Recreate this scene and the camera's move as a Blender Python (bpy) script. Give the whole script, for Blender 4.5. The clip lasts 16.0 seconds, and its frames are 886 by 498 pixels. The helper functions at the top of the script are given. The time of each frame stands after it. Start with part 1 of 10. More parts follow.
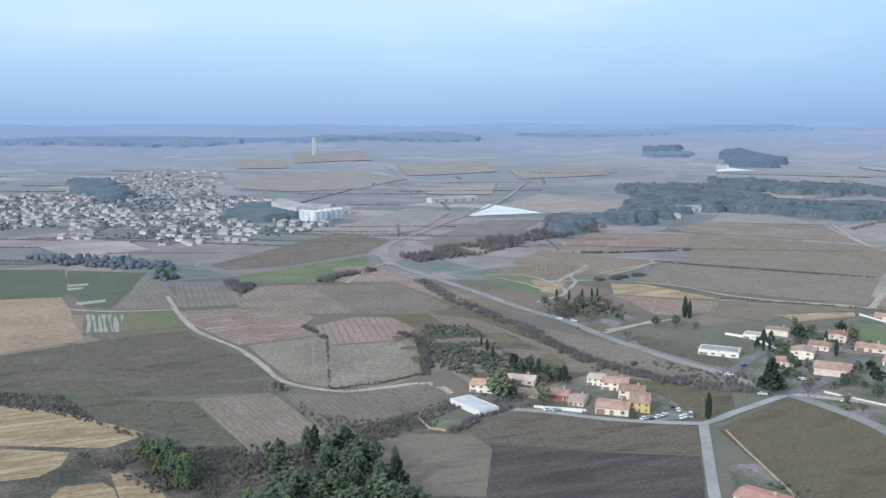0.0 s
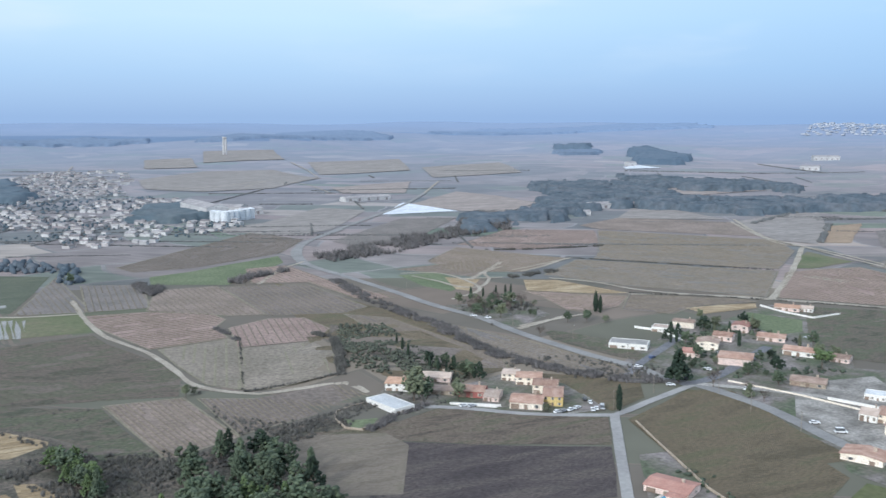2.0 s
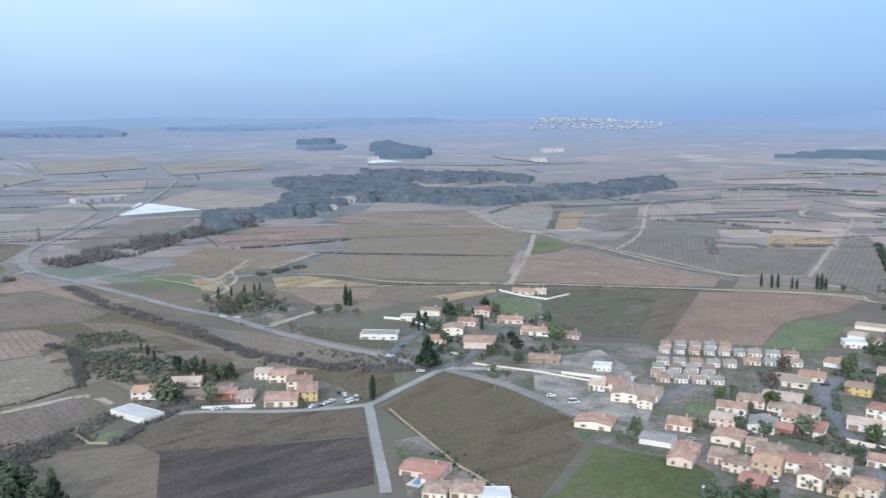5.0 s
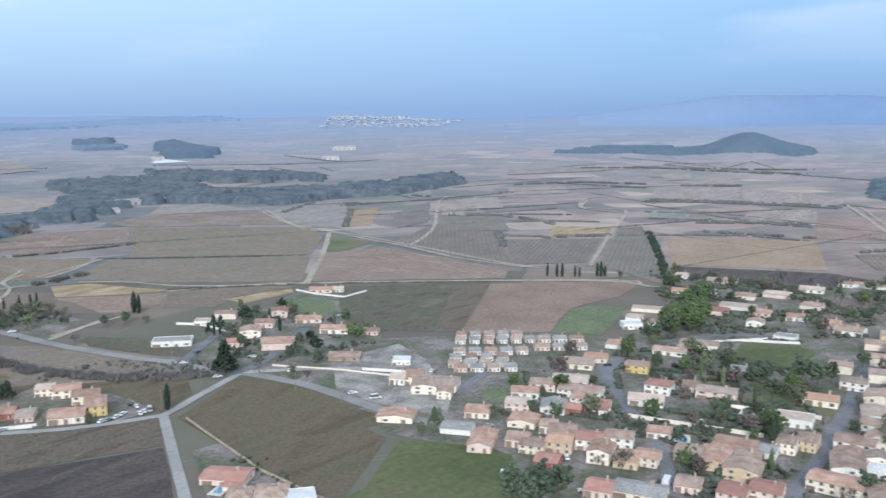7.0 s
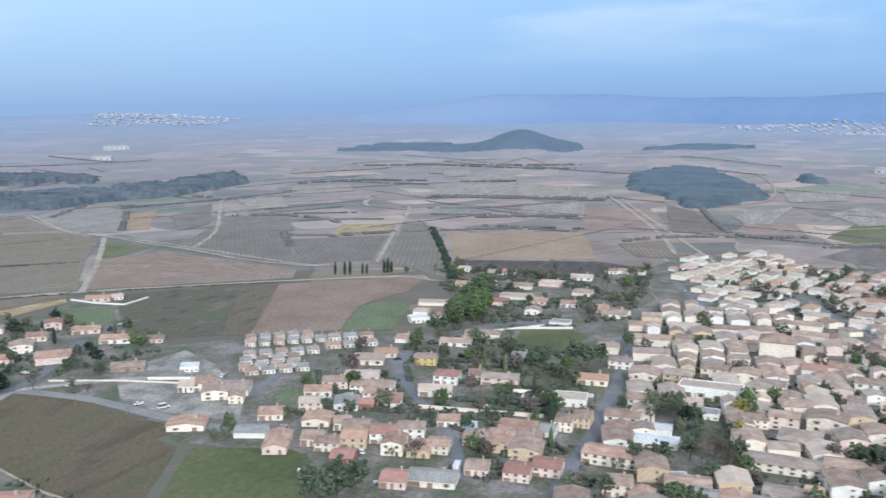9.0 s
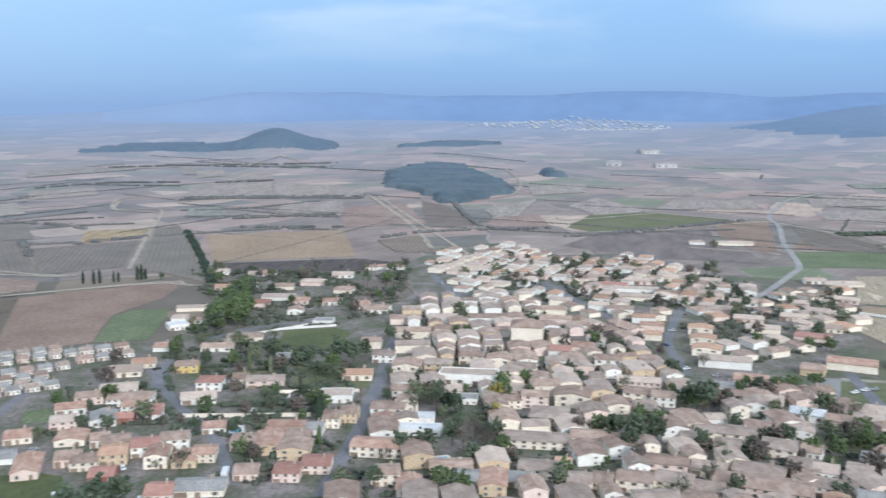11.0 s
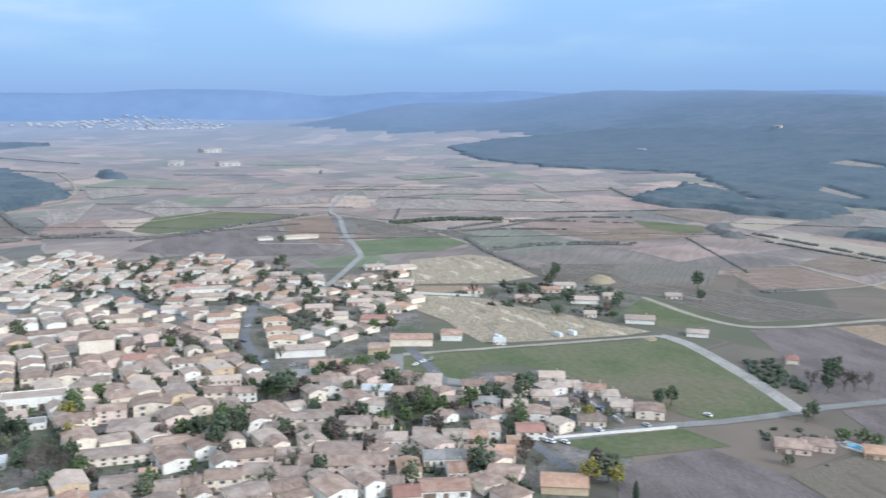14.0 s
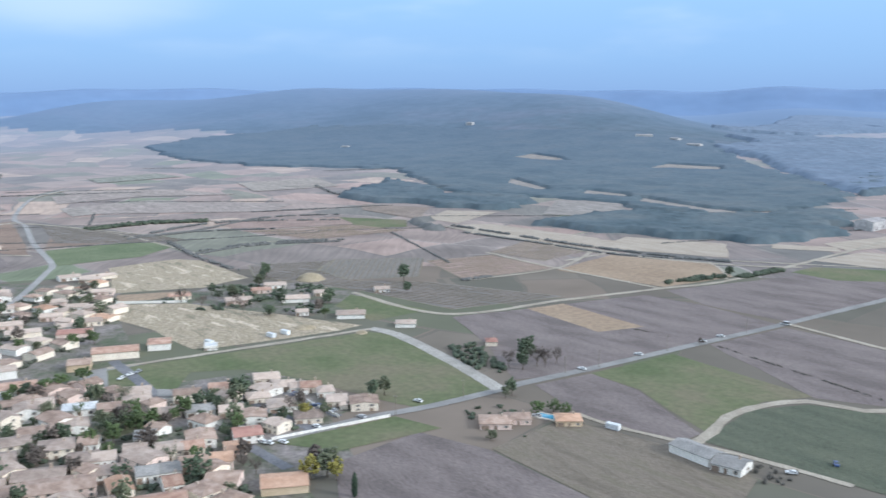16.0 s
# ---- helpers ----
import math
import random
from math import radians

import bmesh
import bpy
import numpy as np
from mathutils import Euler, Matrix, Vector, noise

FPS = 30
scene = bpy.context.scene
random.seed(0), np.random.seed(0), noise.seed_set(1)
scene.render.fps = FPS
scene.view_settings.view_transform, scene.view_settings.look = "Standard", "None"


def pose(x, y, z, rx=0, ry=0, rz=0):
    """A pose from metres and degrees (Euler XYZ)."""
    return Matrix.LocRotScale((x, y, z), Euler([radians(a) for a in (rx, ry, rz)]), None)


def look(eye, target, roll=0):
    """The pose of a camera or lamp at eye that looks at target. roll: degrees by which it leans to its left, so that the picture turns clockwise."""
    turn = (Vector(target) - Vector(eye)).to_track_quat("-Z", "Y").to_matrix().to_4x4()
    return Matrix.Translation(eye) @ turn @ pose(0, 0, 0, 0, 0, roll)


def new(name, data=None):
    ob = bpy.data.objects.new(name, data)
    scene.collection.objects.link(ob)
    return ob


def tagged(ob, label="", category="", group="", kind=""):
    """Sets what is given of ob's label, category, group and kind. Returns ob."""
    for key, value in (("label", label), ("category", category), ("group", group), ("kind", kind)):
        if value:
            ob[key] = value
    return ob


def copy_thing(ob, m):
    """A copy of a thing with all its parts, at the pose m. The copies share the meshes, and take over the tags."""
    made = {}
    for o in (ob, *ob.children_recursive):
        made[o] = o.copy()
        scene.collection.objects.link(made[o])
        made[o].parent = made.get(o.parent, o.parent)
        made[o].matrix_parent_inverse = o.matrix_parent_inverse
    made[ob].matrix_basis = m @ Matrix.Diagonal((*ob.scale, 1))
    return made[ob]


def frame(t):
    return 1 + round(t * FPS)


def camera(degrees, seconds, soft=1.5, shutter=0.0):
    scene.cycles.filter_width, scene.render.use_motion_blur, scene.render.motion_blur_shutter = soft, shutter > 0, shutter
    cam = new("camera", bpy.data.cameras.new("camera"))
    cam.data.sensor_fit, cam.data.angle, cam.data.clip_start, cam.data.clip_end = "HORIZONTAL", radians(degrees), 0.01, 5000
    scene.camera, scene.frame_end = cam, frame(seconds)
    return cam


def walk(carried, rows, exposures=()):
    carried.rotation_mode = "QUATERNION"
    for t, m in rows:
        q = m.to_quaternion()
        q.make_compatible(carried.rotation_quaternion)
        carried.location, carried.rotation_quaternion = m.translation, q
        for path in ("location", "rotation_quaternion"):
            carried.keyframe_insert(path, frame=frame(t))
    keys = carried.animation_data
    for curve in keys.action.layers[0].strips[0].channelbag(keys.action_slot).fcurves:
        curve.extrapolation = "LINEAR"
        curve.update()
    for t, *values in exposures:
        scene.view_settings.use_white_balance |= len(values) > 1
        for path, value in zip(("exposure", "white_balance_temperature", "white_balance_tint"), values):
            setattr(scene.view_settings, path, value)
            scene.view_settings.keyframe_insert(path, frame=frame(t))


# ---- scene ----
# camera and its walk: seconds, x, y, z, heading clockwise from +y, tilt, roll
PATH = [
    (0, 0.00, 0.00, 130.00, 20.736, -8.077, 0.066),
    (0.5, -0.00, -0.20, 130.02, 21.800, -8.086, 0.090),
    (1, -0.01, -0.40, 130.04, 22.977, -8.103, 0.082),
    (1.5, -0.01, -0.61, 130.06, 24.239, -8.122, 0.078),
    (2, -0.02, -0.81, 130.08, 26.103, -8.164, 0.030),
    (2.5, -0.39, -1.35, 130.19, 28.245, -8.182, 0.033),
    (3, -0.75, -1.90, 130.30, 30.708, -8.240, 0.002),
    (3.5, -1.12, -2.44, 130.41, 33.282, -8.275, -0.020),
    (4, -1.49, -2.99, 130.53, 36.196, -8.325, -0.030),
    (4.2, -1.55, -2.94, 130.52, 37.345, -8.354, -0.053),
    (6.3, -2.20, -2.41, 130.40, 49.857, -8.552, -0.046),
    (6.5, -2.26, -2.36, 130.39, 51.237, -8.562, -0.083),
    (7, -2.42, -2.23, 130.36, 54.727, -8.597, -0.074),
    (7.5, -3.81, -2.72, 130.79, 58.005, -8.626, -0.018),
    (8, -5.20, -3.20, 131.22, 61.491, -8.669, 0.009),
    (8.2, -5.75, -3.39, 131.39, 62.867, -8.694, 0.004),
    (10.3, -11.59, -5.41, 133.18, 77.069, -8.847, -0.051),
    (10.5, -12.15, -5.61, 133.35, 78.631, -8.875, -0.104),
    (11, -12.89, -5.21, 133.45, 83.171, -8.887, -0.004),
    (11.5, -13.63, -4.80, 133.56, 87.500, -8.923, -0.021),
    (12, -14.37, -4.40, 133.67, 92.138, -8.933, 0.012),
    (12.5, -15.06, -4.30, 133.82, 96.553, -8.965, 0.019),
    (13, -15.76, -4.19, 133.97, 101.284, -8.984, 0.010),
    (13.5, -16.46, -4.09, 134.11, 105.459, -8.983, -0.012),
    (14, -17.15, -3.99, 134.26, 109.823, -8.992, 0.038),
    (14.5, -17.92, -3.67, 134.63, 114.475, -9.033, 0.023),
    (15, -18.69, -3.35, 134.99, 119.438, -9.052, 0.058),
    (15.5, -19.46, -3.04, 135.36, 123.637, -9.089, 0.110),
    (16, -20.23, -2.72, 135.72, 127.979, -9.130, 0.097),
]
FOV = 51.387
cam = camera(FOV, 16.0, soft=1.5, shutter=0.5)
walk(cam, [(t, pose(x, y, z, 90 + p, 0, -a) @ pose(0, 0, 0, 0, 0, r)) for t, x, y, z, a, p, r in PATH],
     exposures=[(0.0, -0.08, 5900, 8.5), (7.0, -0.06, 5900, 8.5), (12.0, -0.06, 5900, 8.5), (16.0, 0.08, 5900, 8.5)])

# overcast daylight: a pale cloud deck that is brighter to the north, bluer to the south east
SUN_HEADING, SUN_HEIGHT = 238.0, 25.0
world = bpy.data.worlds.new("overcast_sky")
scene.world = world
world.use_nodes = True
wt = world.node_tree
wn, wl = wt.nodes, wt.links
background = wn["Background"]


def wnode(kind, **values):
    n = wn.new(kind)
    for key, value in values.items():
        n.inputs[key].default_value = value
    return n


def ramp(tree, stops, source, interpolation="LINEAR"):
    n = tree.nodes.new("ShaderNodeValToRGB")
    n.color_ramp.interpolation = interpolation
    while len(n.color_ramp.elements) < len(stops):
        n.color_ramp.elements.new(0.5)
    for e, (at, colour) in zip(n.color_ramp.elements, stops):
        e.position, e.color = at, (*colour, 1)
    tree.links.new(source, n.inputs[0])
    return n.outputs[0]


def mixed(tree, a, b, factor, blend="MIX"):
    n = tree.nodes.new("ShaderNodeMix")
    n.data_type, n.blend_type = "RGBA", blend
    for socket, v in ((n.inputs[0], factor), (n.inputs[6], a), (n.inputs[7], b)):
        if isinstance(v, (int, float)):
            socket.default_value = v
        elif isinstance(v, tuple):
            socket.default_value = (*v, 1)
        else:
            tree.links.new(v, socket)
    return n.outputs[2]


sky = wn.new("ShaderNodeTexSky")
sky.sky_type, sky.sun_disc = "NISHITA", False
sky.sun_elevation, sky.sun_rotation = radians(SUN_HEIGHT), radians(SUN_HEADING)
way = wn.new("ShaderNodeTexCoord").outputs["Generated"]
split = wn.new("ShaderNodeSeparateXYZ")
wl.new(way, split.inputs[0])
deck_n = ramp(wt, [(0.0, (0.35, 0.50, 0.75)), (0.045, (0.455, 0.64, 0.87)), (0.10, (0.625, 0.81, 0.95)), (0.16, (0.71, 0.86, 0.95)), (0.5, (0.90, 0.98, 1.10)), (1.0, (0.98, 1.05, 1.15))], split.outputs[2])
deck_s = ramp(wt, [(0.0, (0.25, 0.40, 0.68)), (0.045, (0.29, 0.485, 0.78)), (0.10, (0.345, 0.56, 0.86)), (0.16, (0.47, 0.67, 0.91)), (0.5, (0.88, 0.97, 1.10)), (1.0, (0.98, 1.05, 1.15))], split.outputs[2])
side = wn.new("ShaderNodeVectorMath")
side.operation = "DOT_PRODUCT"
side.inputs[1].default_value = (0.80, -0.60, 0)
wl.new(way, side.inputs[0])
turned = wn.new("ShaderNodeMapRange")
wl.new(side.outputs["Value"], turned.inputs[0])
turned.inputs[1].default_value, turned.inputs[2].default_value = -0.32, 0.66
deck = mixed(wt, deck_n, deck_s, turned.outputs[0])
flat = wn.new("ShaderNodeMapping")
flat.inputs["Scale"].default_value = (2.2, 2.2, 9.0)
wl.new(way, flat.inputs[0])
cloud = wnode("ShaderNodeTexNoise", Scale=1.6, Detail=4.0, Roughness=0.5)
wl.new(flat.outputs[0], cloud.inputs["Vector"])
cover = wn.new("ShaderNodeMapRange")
cover.interpolation_type = "SMOOTHSTEP"
wl.new(cloud.outputs[0], cover.inputs[0])
cover.inputs[1].default_value, cover.inputs[2].default_value = 0.50, 0.72
height = wn.new("ShaderNodeMapRange")
wl.new(split.outputs[2], height.inputs[0])
height.inputs[1].default_value, height.inputs[2].default_value, height.inputs[4].default_value = 0.03, 0.12, 0.55
veil = wn.new("ShaderNodeMath")
veil.operation = "MULTIPLY"
wl.new(cover.outputs[0], veil.inputs[0]), wl.new(height.outputs[0], veil.inputs[1])
deck = mixed(wt, deck, (0.80, 0.88, 0.95), veil.outputs[0])
# one brighter cloud low in the east
drift = wn.new("ShaderNodeVectorMath")
drift.operation = "SUBTRACT"
drift.inputs[1].default_value = (math.sin(radians(107)), math.cos(radians(107)), 0.112)
wl.new(way, drift.inputs[0])
flatten = wn.new("ShaderNodeVectorMath")
flatten.operation = "MULTIPLY"
flatten.inputs[1].default_value = (1.0, 1.0, 2.6)
wl.new(drift.outputs[0], flatten.inputs[0])
reach = wn.new("ShaderNodeVectorMath")
reach.operation = "LENGTH"
wl.new(flatten.outputs[0], reach.inputs[0])
edge = wn.new("ShaderNodeMath")
edge.operation = "MULTIPLY_ADD"
edge.inputs[1].default_value = 0.16
wl.new(cloud.outputs[0], edge.inputs[0]), wl.new(reach.outputs["Value"], edge.inputs[2])
puff = wn.new("ShaderNodeMapRange")
puff.interpolation_type = "SMOOTHSTEP"
wl.new(edge.outputs[0], puff.inputs[0])
puff.inputs[1].default_value, puff.inputs[2].default_value, puff.inputs[3].default_value, puff.inputs[4].default_value = 0.10, 0.24, 0.42, 0.0
deck = mixed(wt, deck, (0.78, 0.86, 0.93), puff.outputs[0])
clear = mixed(wt, sky.outputs[0], (0.09, 0.09, 0.09), 1.0, "MULTIPLY")
wl.new(mixed(wt, deck, clear, 0.12), background.inputs[0])
background.inputs[1].default_value = 1.12

sun = new("sun", bpy.data.lights.new("sun", "SUN"))
sun.data.energy, sun.data.angle, sun.data.color = 2.9, radians(14), (1.0, 0.96, 0.91)
a = radians(SUN_HEADING)
sun.matrix_world = look((0, 0, 300), (-math.sin(a), -math.cos(a), 300 - math.tan(radians(SUN_HEIGHT))))

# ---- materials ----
def painted_haze(t, col, haze_ranges):
    """Haze painted into a colour by distance from the origin: start, end, amount, colour."""
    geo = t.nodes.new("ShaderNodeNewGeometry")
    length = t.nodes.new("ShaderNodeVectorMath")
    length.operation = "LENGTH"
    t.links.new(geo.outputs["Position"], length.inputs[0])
    for start, end, most, tone in haze_ranges:
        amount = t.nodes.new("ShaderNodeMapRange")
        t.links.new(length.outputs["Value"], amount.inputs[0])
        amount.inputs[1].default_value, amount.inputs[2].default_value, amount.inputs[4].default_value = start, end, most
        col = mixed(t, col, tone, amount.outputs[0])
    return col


def material(name, colours, scale=0.05, fine=0.6, rough=0.9, bump_by=0.0, bump_scale=4.0, vary=0.0, stretch=(1, 1, 1), turn=0.0, metal=0.0, island=False, gloss=0.3, grain_by=0.9, haze_ranges=(), spread=0.0):
    """Two scales of noise between the colours; vary: how far one object differs from the next; the last ranges: haze
    painted in by distance.
    """
    mat = bpy.data.materials.new(name)
    mat.use_nodes = True
    t = mat.node_tree
    p = t.nodes["Principled BSDF"]
    geo = t.nodes.new("ShaderNodeTexCoord")
    m = t.nodes.new("ShaderNodeMapping")
    m.inputs["Scale"].default_value, m.inputs["Rotation"].default_value = stretch, (0, 0, radians(turn))
    t.links.new(geo.outputs["Object"], m.inputs[0])
    where = m.outputs[0]
    if vary:
        info = t.nodes.new("ShaderNodeObjectInfo")
        shift = t.nodes.new("ShaderNodeVectorMath")
        shift.operation = "MULTIPLY_ADD"
        t.links.new(info.outputs["Random"], shift.inputs[0])
        shift.inputs[1].default_value = (97, 61, 37)
        t.links.new(where, shift.inputs[2])
        where = shift.outputs[0]
    big = t.nodes.new("ShaderNodeTexNoise")
    big.inputs["Scale"].default_value, big.inputs["Detail"].default_value, big.inputs["Roughness"].default_value = scale, 5, 0.62
    t.links.new(where, big.inputs["Vector"])
    step = 1.0 / max(1, len(colours) - 1)
    col = ramp(t, [(0.37 + 0.26 * i * step, c) for i, c in enumerate(colours)], big.outputs[0])
    small = t.nodes.new("ShaderNodeTexNoise")
    small.inputs["Scale"].default_value, small.inputs["Detail"].default_value = fine, 6
    t.links.new(where, small.inputs["Vector"])
    low, high = 0.62 - spread, 1.30 + spread
    grain = ramp(t, [(0.30, (low, low, low)), (0.70, (high, high, high * 0.98))], small.outputs[0])
    col = mixed(t, col, grain, grain_by, "MULTIPLY")
    if vary or island:
        if island:
            info = t.nodes.new("ShaderNodeNewGeometry")
            rnd = info.outputs["Random Per Island"]
        else:
            rnd = info.outputs["Random"]
        tone = ramp(t, [(0.0, (1 - vary, 1 - vary * 1.05, 1 - vary * 1.1)), (0.5, (1, 1, 1)), (1.0, (1 + vary * 0.6, 1 + vary * 0.55, 1 + vary * 0.45))], rnd)
        col = mixed(t, col, tone, 1.0, "MULTIPLY")
    if haze_ranges:
        col = painted_haze(t, col, haze_ranges)
    t.links.new(col, p.inputs["Base Color"])
    p.inputs["Roughness"].default_value, p.inputs["Metallic"].default_value = rough, metal
    p.inputs["Specular IOR Level"].default_value = gloss
    if bump_by:
        b = t.nodes.new("ShaderNodeBump")
        b.inputs["Strength"].default_value, b.inputs["Distance"].default_value = 0.8, bump_by
        n = t.nodes.new("ShaderNodeTexNoise")
        n.inputs["Scale"].default_value, n.inputs["Detail"].default_value = bump_scale, 4
        t.links.new(where, n.inputs["Vector"])
        t.links.new(n.outputs[0], b.inputs["Height"])
        t.links.new(b.outputs[0], p.inputs["Normal"])
    return mat


FIELD = {
    "garden": material("garden_soil_and_grass", [(0.096, 0.116, 0.072), (0.151, 0.143, 0.118), (0.242, 0.215, 0.207)], 0.05, 0.5, bump_by=0.2),
    "straw": material("dry_stubble", [(0.245, 0.182, 0.108), (0.345, 0.265, 0.165), (0.44, 0.355, 0.24)], 0.03, 0.35, bump_by=0.2, stretch=(1, 3, 1)),
    "tan": material("tan_soil", [(0.27, 0.20, 0.140), (0.33, 0.25, 0.178)], 0.02, 0.25, bump_by=0.1, grain_by=0.55),
    "earth": material("cleared_earth", [(0.25, 0.225, 0.16), (0.42, 0.35, 0.265), (0.33, 0.28, 0.20), (0.58, 0.49, 0.385)], 0.03, 0.3, bump_by=0.3, stretch=(1, 3.5, 1), turn=50, spread=0.12),
    "dullgreen": material("thin_green_crop", [(0.088, 0.102, 0.072), (0.120, 0.13, 0.092)], 0.03, 0.5, bump_by=0.2, stretch=(1, 4, 1)),
    "green": material("young_green_crop", [(0.112, 0.142, 0.075), (0.155, 0.182, 0.105)], 0.03, 0.5, bump_by=0.1),
    "green2": material("winter_grass", [(0.098, 0.122, 0.057), (0.134, 0.144, 0.078), (0.165, 0.15, 0.098)], 0.016, 0.3, bump_by=0.05, grain_by=0.45),
    "meadow": material("dry_meadow", [(0.093, 0.091, 0.064), (0.151, 0.122, 0.101), (0.117, 0.116, 0.078), (0.17, 0.141, 0.119)], 0.022, 0.45, bump_by=0.5, stretch=(1, 2.2, 1), turn=60, grain_by=0.8, spread=0.12),
    "meadow2": material("rough_meadow", [(0.085, 0.091, 0.062), (0.146, 0.122, 0.098), (0.106, 0.118, 0.073), (0.175, 0.147, 0.124)], 0.028, 0.5, bump_by=0.5, stretch=(1, 2.0, 1), turn=40, grain_by=0.8, spread=0.14),
    "vine_tan": material("pale_vineyard_soil", [(0.192, 0.156, 0.129), (0.265, 0.213, 0.183)], 0.03, 0.5, bump_by=0.15),
    "vine_pale": material("chalky_vineyard_soil", [(0.192, 0.167, 0.133), (0.253, 0.219, 0.18)], 0.03, 0.5, bump_by=0.15),
    "vine_grey": material("grey_vineyard_soil", [(0.16, 0.146, 0.133), (0.212, 0.187, 0.174)], 0.03, 0.5, bump_by=0.15),
    "vine_green": material("grassy_vineyard_soil", [(0.17, 0.16, 0.141), (0.217, 0.194, 0.175)], 0.03, 0.5, bump_by=0.15),
    "vine_brown": material("brown_vineyard_soil", [(0.151, 0.128, 0.111), (0.197, 0.164, 0.144)], 0.03, 0.5, bump_by=0.15),
    "vine_red": material("reddish_vineyard_soil", [(0.242, 0.177, 0.153), (0.318, 0.238, 0.209)], 0.03, 0.5, bump_by=0.15),
    "red": material("red_brown_soil", [(0.205, 0.148, 0.116), (0.265, 0.195, 0.155)], 0.025, 0.4, bump_by=0.15, grain_by=0.55),
    "plough": material("dark_ploughed_soil", [(0.080, 0.066, 0.068), (0.108, 0.090, 0.088), (0.148, 0.124, 0.112)], 0.026, 0.5, bump_by=0.6, stretch=(1, 5, 1), turn=70, grain_by=1.0, spread=0.2),
    "plough2": material("brown_ploughed_soil", [(0.125, 0.103, 0.082), (0.196, 0.158, 0.126), (0.146, 0.137, 0.093)], 0.03, 0.5, bump_by=0.6, stretch=(1, 5, 1), turn=70, grain_by=1.0, spread=0.18),
    "olive": material("olive_brown_field", [(0.105, 0.088, 0.057), (0.153, 0.122, 0.081), (0.123, 0.115, 0.068)], 0.02, 0.45, bump_by=0.3, stretch=(1, 4, 1), turn=115, grain_by=0.75, spread=0.08),
    "heath": material("grey_brown_heath", [(0.061, 0.065, 0.048), (0.106, 0.095, 0.076), (0.167, 0.14, 0.118)], 0.05, 0.7, bump_by=0.5, spread=0.18),
    "cover": material("pale_row_covers", [(0.26, 0.26, 0.25), (0.34, 0.335, 0.325)], 0.1, 1.0),
    "fallow": material("grey_brown_fallow_soil", [(0.143, 0.12, 0.114), (0.187, 0.156, 0.15), (0.217, 0.185, 0.174)], 0.02, 0.4, bump_by=0.2, stretch=(1, 3, 1), turn=40, grain_by=0.7),
    "loam": material("light_brown_loam", [(0.168, 0.142, 0.112), (0.222, 0.188, 0.152), (0.190, 0.166, 0.125)], 0.03, 0.45, bump_by=0.3, stretch=(1, 4, 1), turn=25, grain_by=0.7),
    "grass": material("dark_winter_grass", [(0.078, 0.096, 0.040), (0.108, 0.122, 0.054), (0.125, 0.118, 0.066)], 0.02, 0.35, bump_by=0.1, grain_by=0.55),
    "stubble": material("bleached_stubble", [(0.33, 0.28, 0.225), (0.41, 0.355, 0.295)], 0.03, 0.35, bump_by=0.1, stretch=(1, 3, 1), grain_by=0.5),
    "yard": material("grey_brown_yard", [(0.17, 0.16, 0.145), (0.25, 0.235, 0.215), (0.36, 0.34, 0.315)], 0.07, 0.7, bump_by=0.1),
    "white": material("pale_liner_sheet", [(0.55, 0.58, 0.670), (0.68, 0.70, 0.778)], 0.02, 0.2, 0.6),
}
FIELD_WORDS = {
    "grass": "dark green winter grass beside houses", "loam": "light brown bare field with faint rows", "stubble": "bleached straw-coloured stubble field", "yard": "grey-brown gravelly yard with pale patches",
    "garden": "patchy garden ground between village houses",
    "straw": "dry straw-coloured stubble field on a slope", "tan": "smooth bare tan soil field", "earth": "cleared earth plot with pale dug patches",
    "dullgreen": "thin grey-green winter crop field", "green": "bright young green crop field", "green2": "patchy green winter grass field",
    "meadow": "dry grey-brown meadow with sparse grass", "meadow2": "rough meadow with scrubby tufts", "vine_tan": "bare winter vineyard on pale tan soil",
    "vine_pale": "bare winter vineyard with pale grassy strips", "vine_grey": "bare winter vineyard on grey soil", "vine_green": "winter vineyard with grass between rows",
    "vine_brown": "bare winter vineyard on brown soil", "vine_red": "bare winter vineyard on reddish soil", "red": "bare red-brown ploughed field",
    "plough": "dark purple-brown ploughed field", "plough2": "brown ploughed field with a grassy margin", "olive": "smooth olive-brown fallow field", "heath": "rough grey-brown heath with thorny scrub", "cover": "pale crop covers laid in strips", "fallow": "grey-brown bare fallow field", "white": "pale lined basin beside the road",
}
STUBBLE = material("stubble_ridges", [(0.24, 0.175, 0.10), (0.30, 0.225, 0.13)], 0.2, 2.0)
VINE = material("bare_vine_wood", [(0.150, 0.128, 0.098), (0.205, 0.172, 0.132)], 0.2, 2.0)
DISTANT = {}


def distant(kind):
    """Colours of the parcels out on the plain, paled and evened out as painted haze."""
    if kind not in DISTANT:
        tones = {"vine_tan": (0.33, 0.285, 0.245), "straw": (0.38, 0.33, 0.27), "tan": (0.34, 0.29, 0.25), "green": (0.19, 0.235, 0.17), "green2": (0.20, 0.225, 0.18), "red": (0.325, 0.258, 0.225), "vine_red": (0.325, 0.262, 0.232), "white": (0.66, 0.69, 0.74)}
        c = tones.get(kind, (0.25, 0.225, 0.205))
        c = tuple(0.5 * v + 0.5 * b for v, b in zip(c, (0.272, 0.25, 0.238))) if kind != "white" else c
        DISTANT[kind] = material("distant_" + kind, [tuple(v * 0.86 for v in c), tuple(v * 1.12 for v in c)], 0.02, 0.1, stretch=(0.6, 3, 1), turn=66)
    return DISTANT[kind]


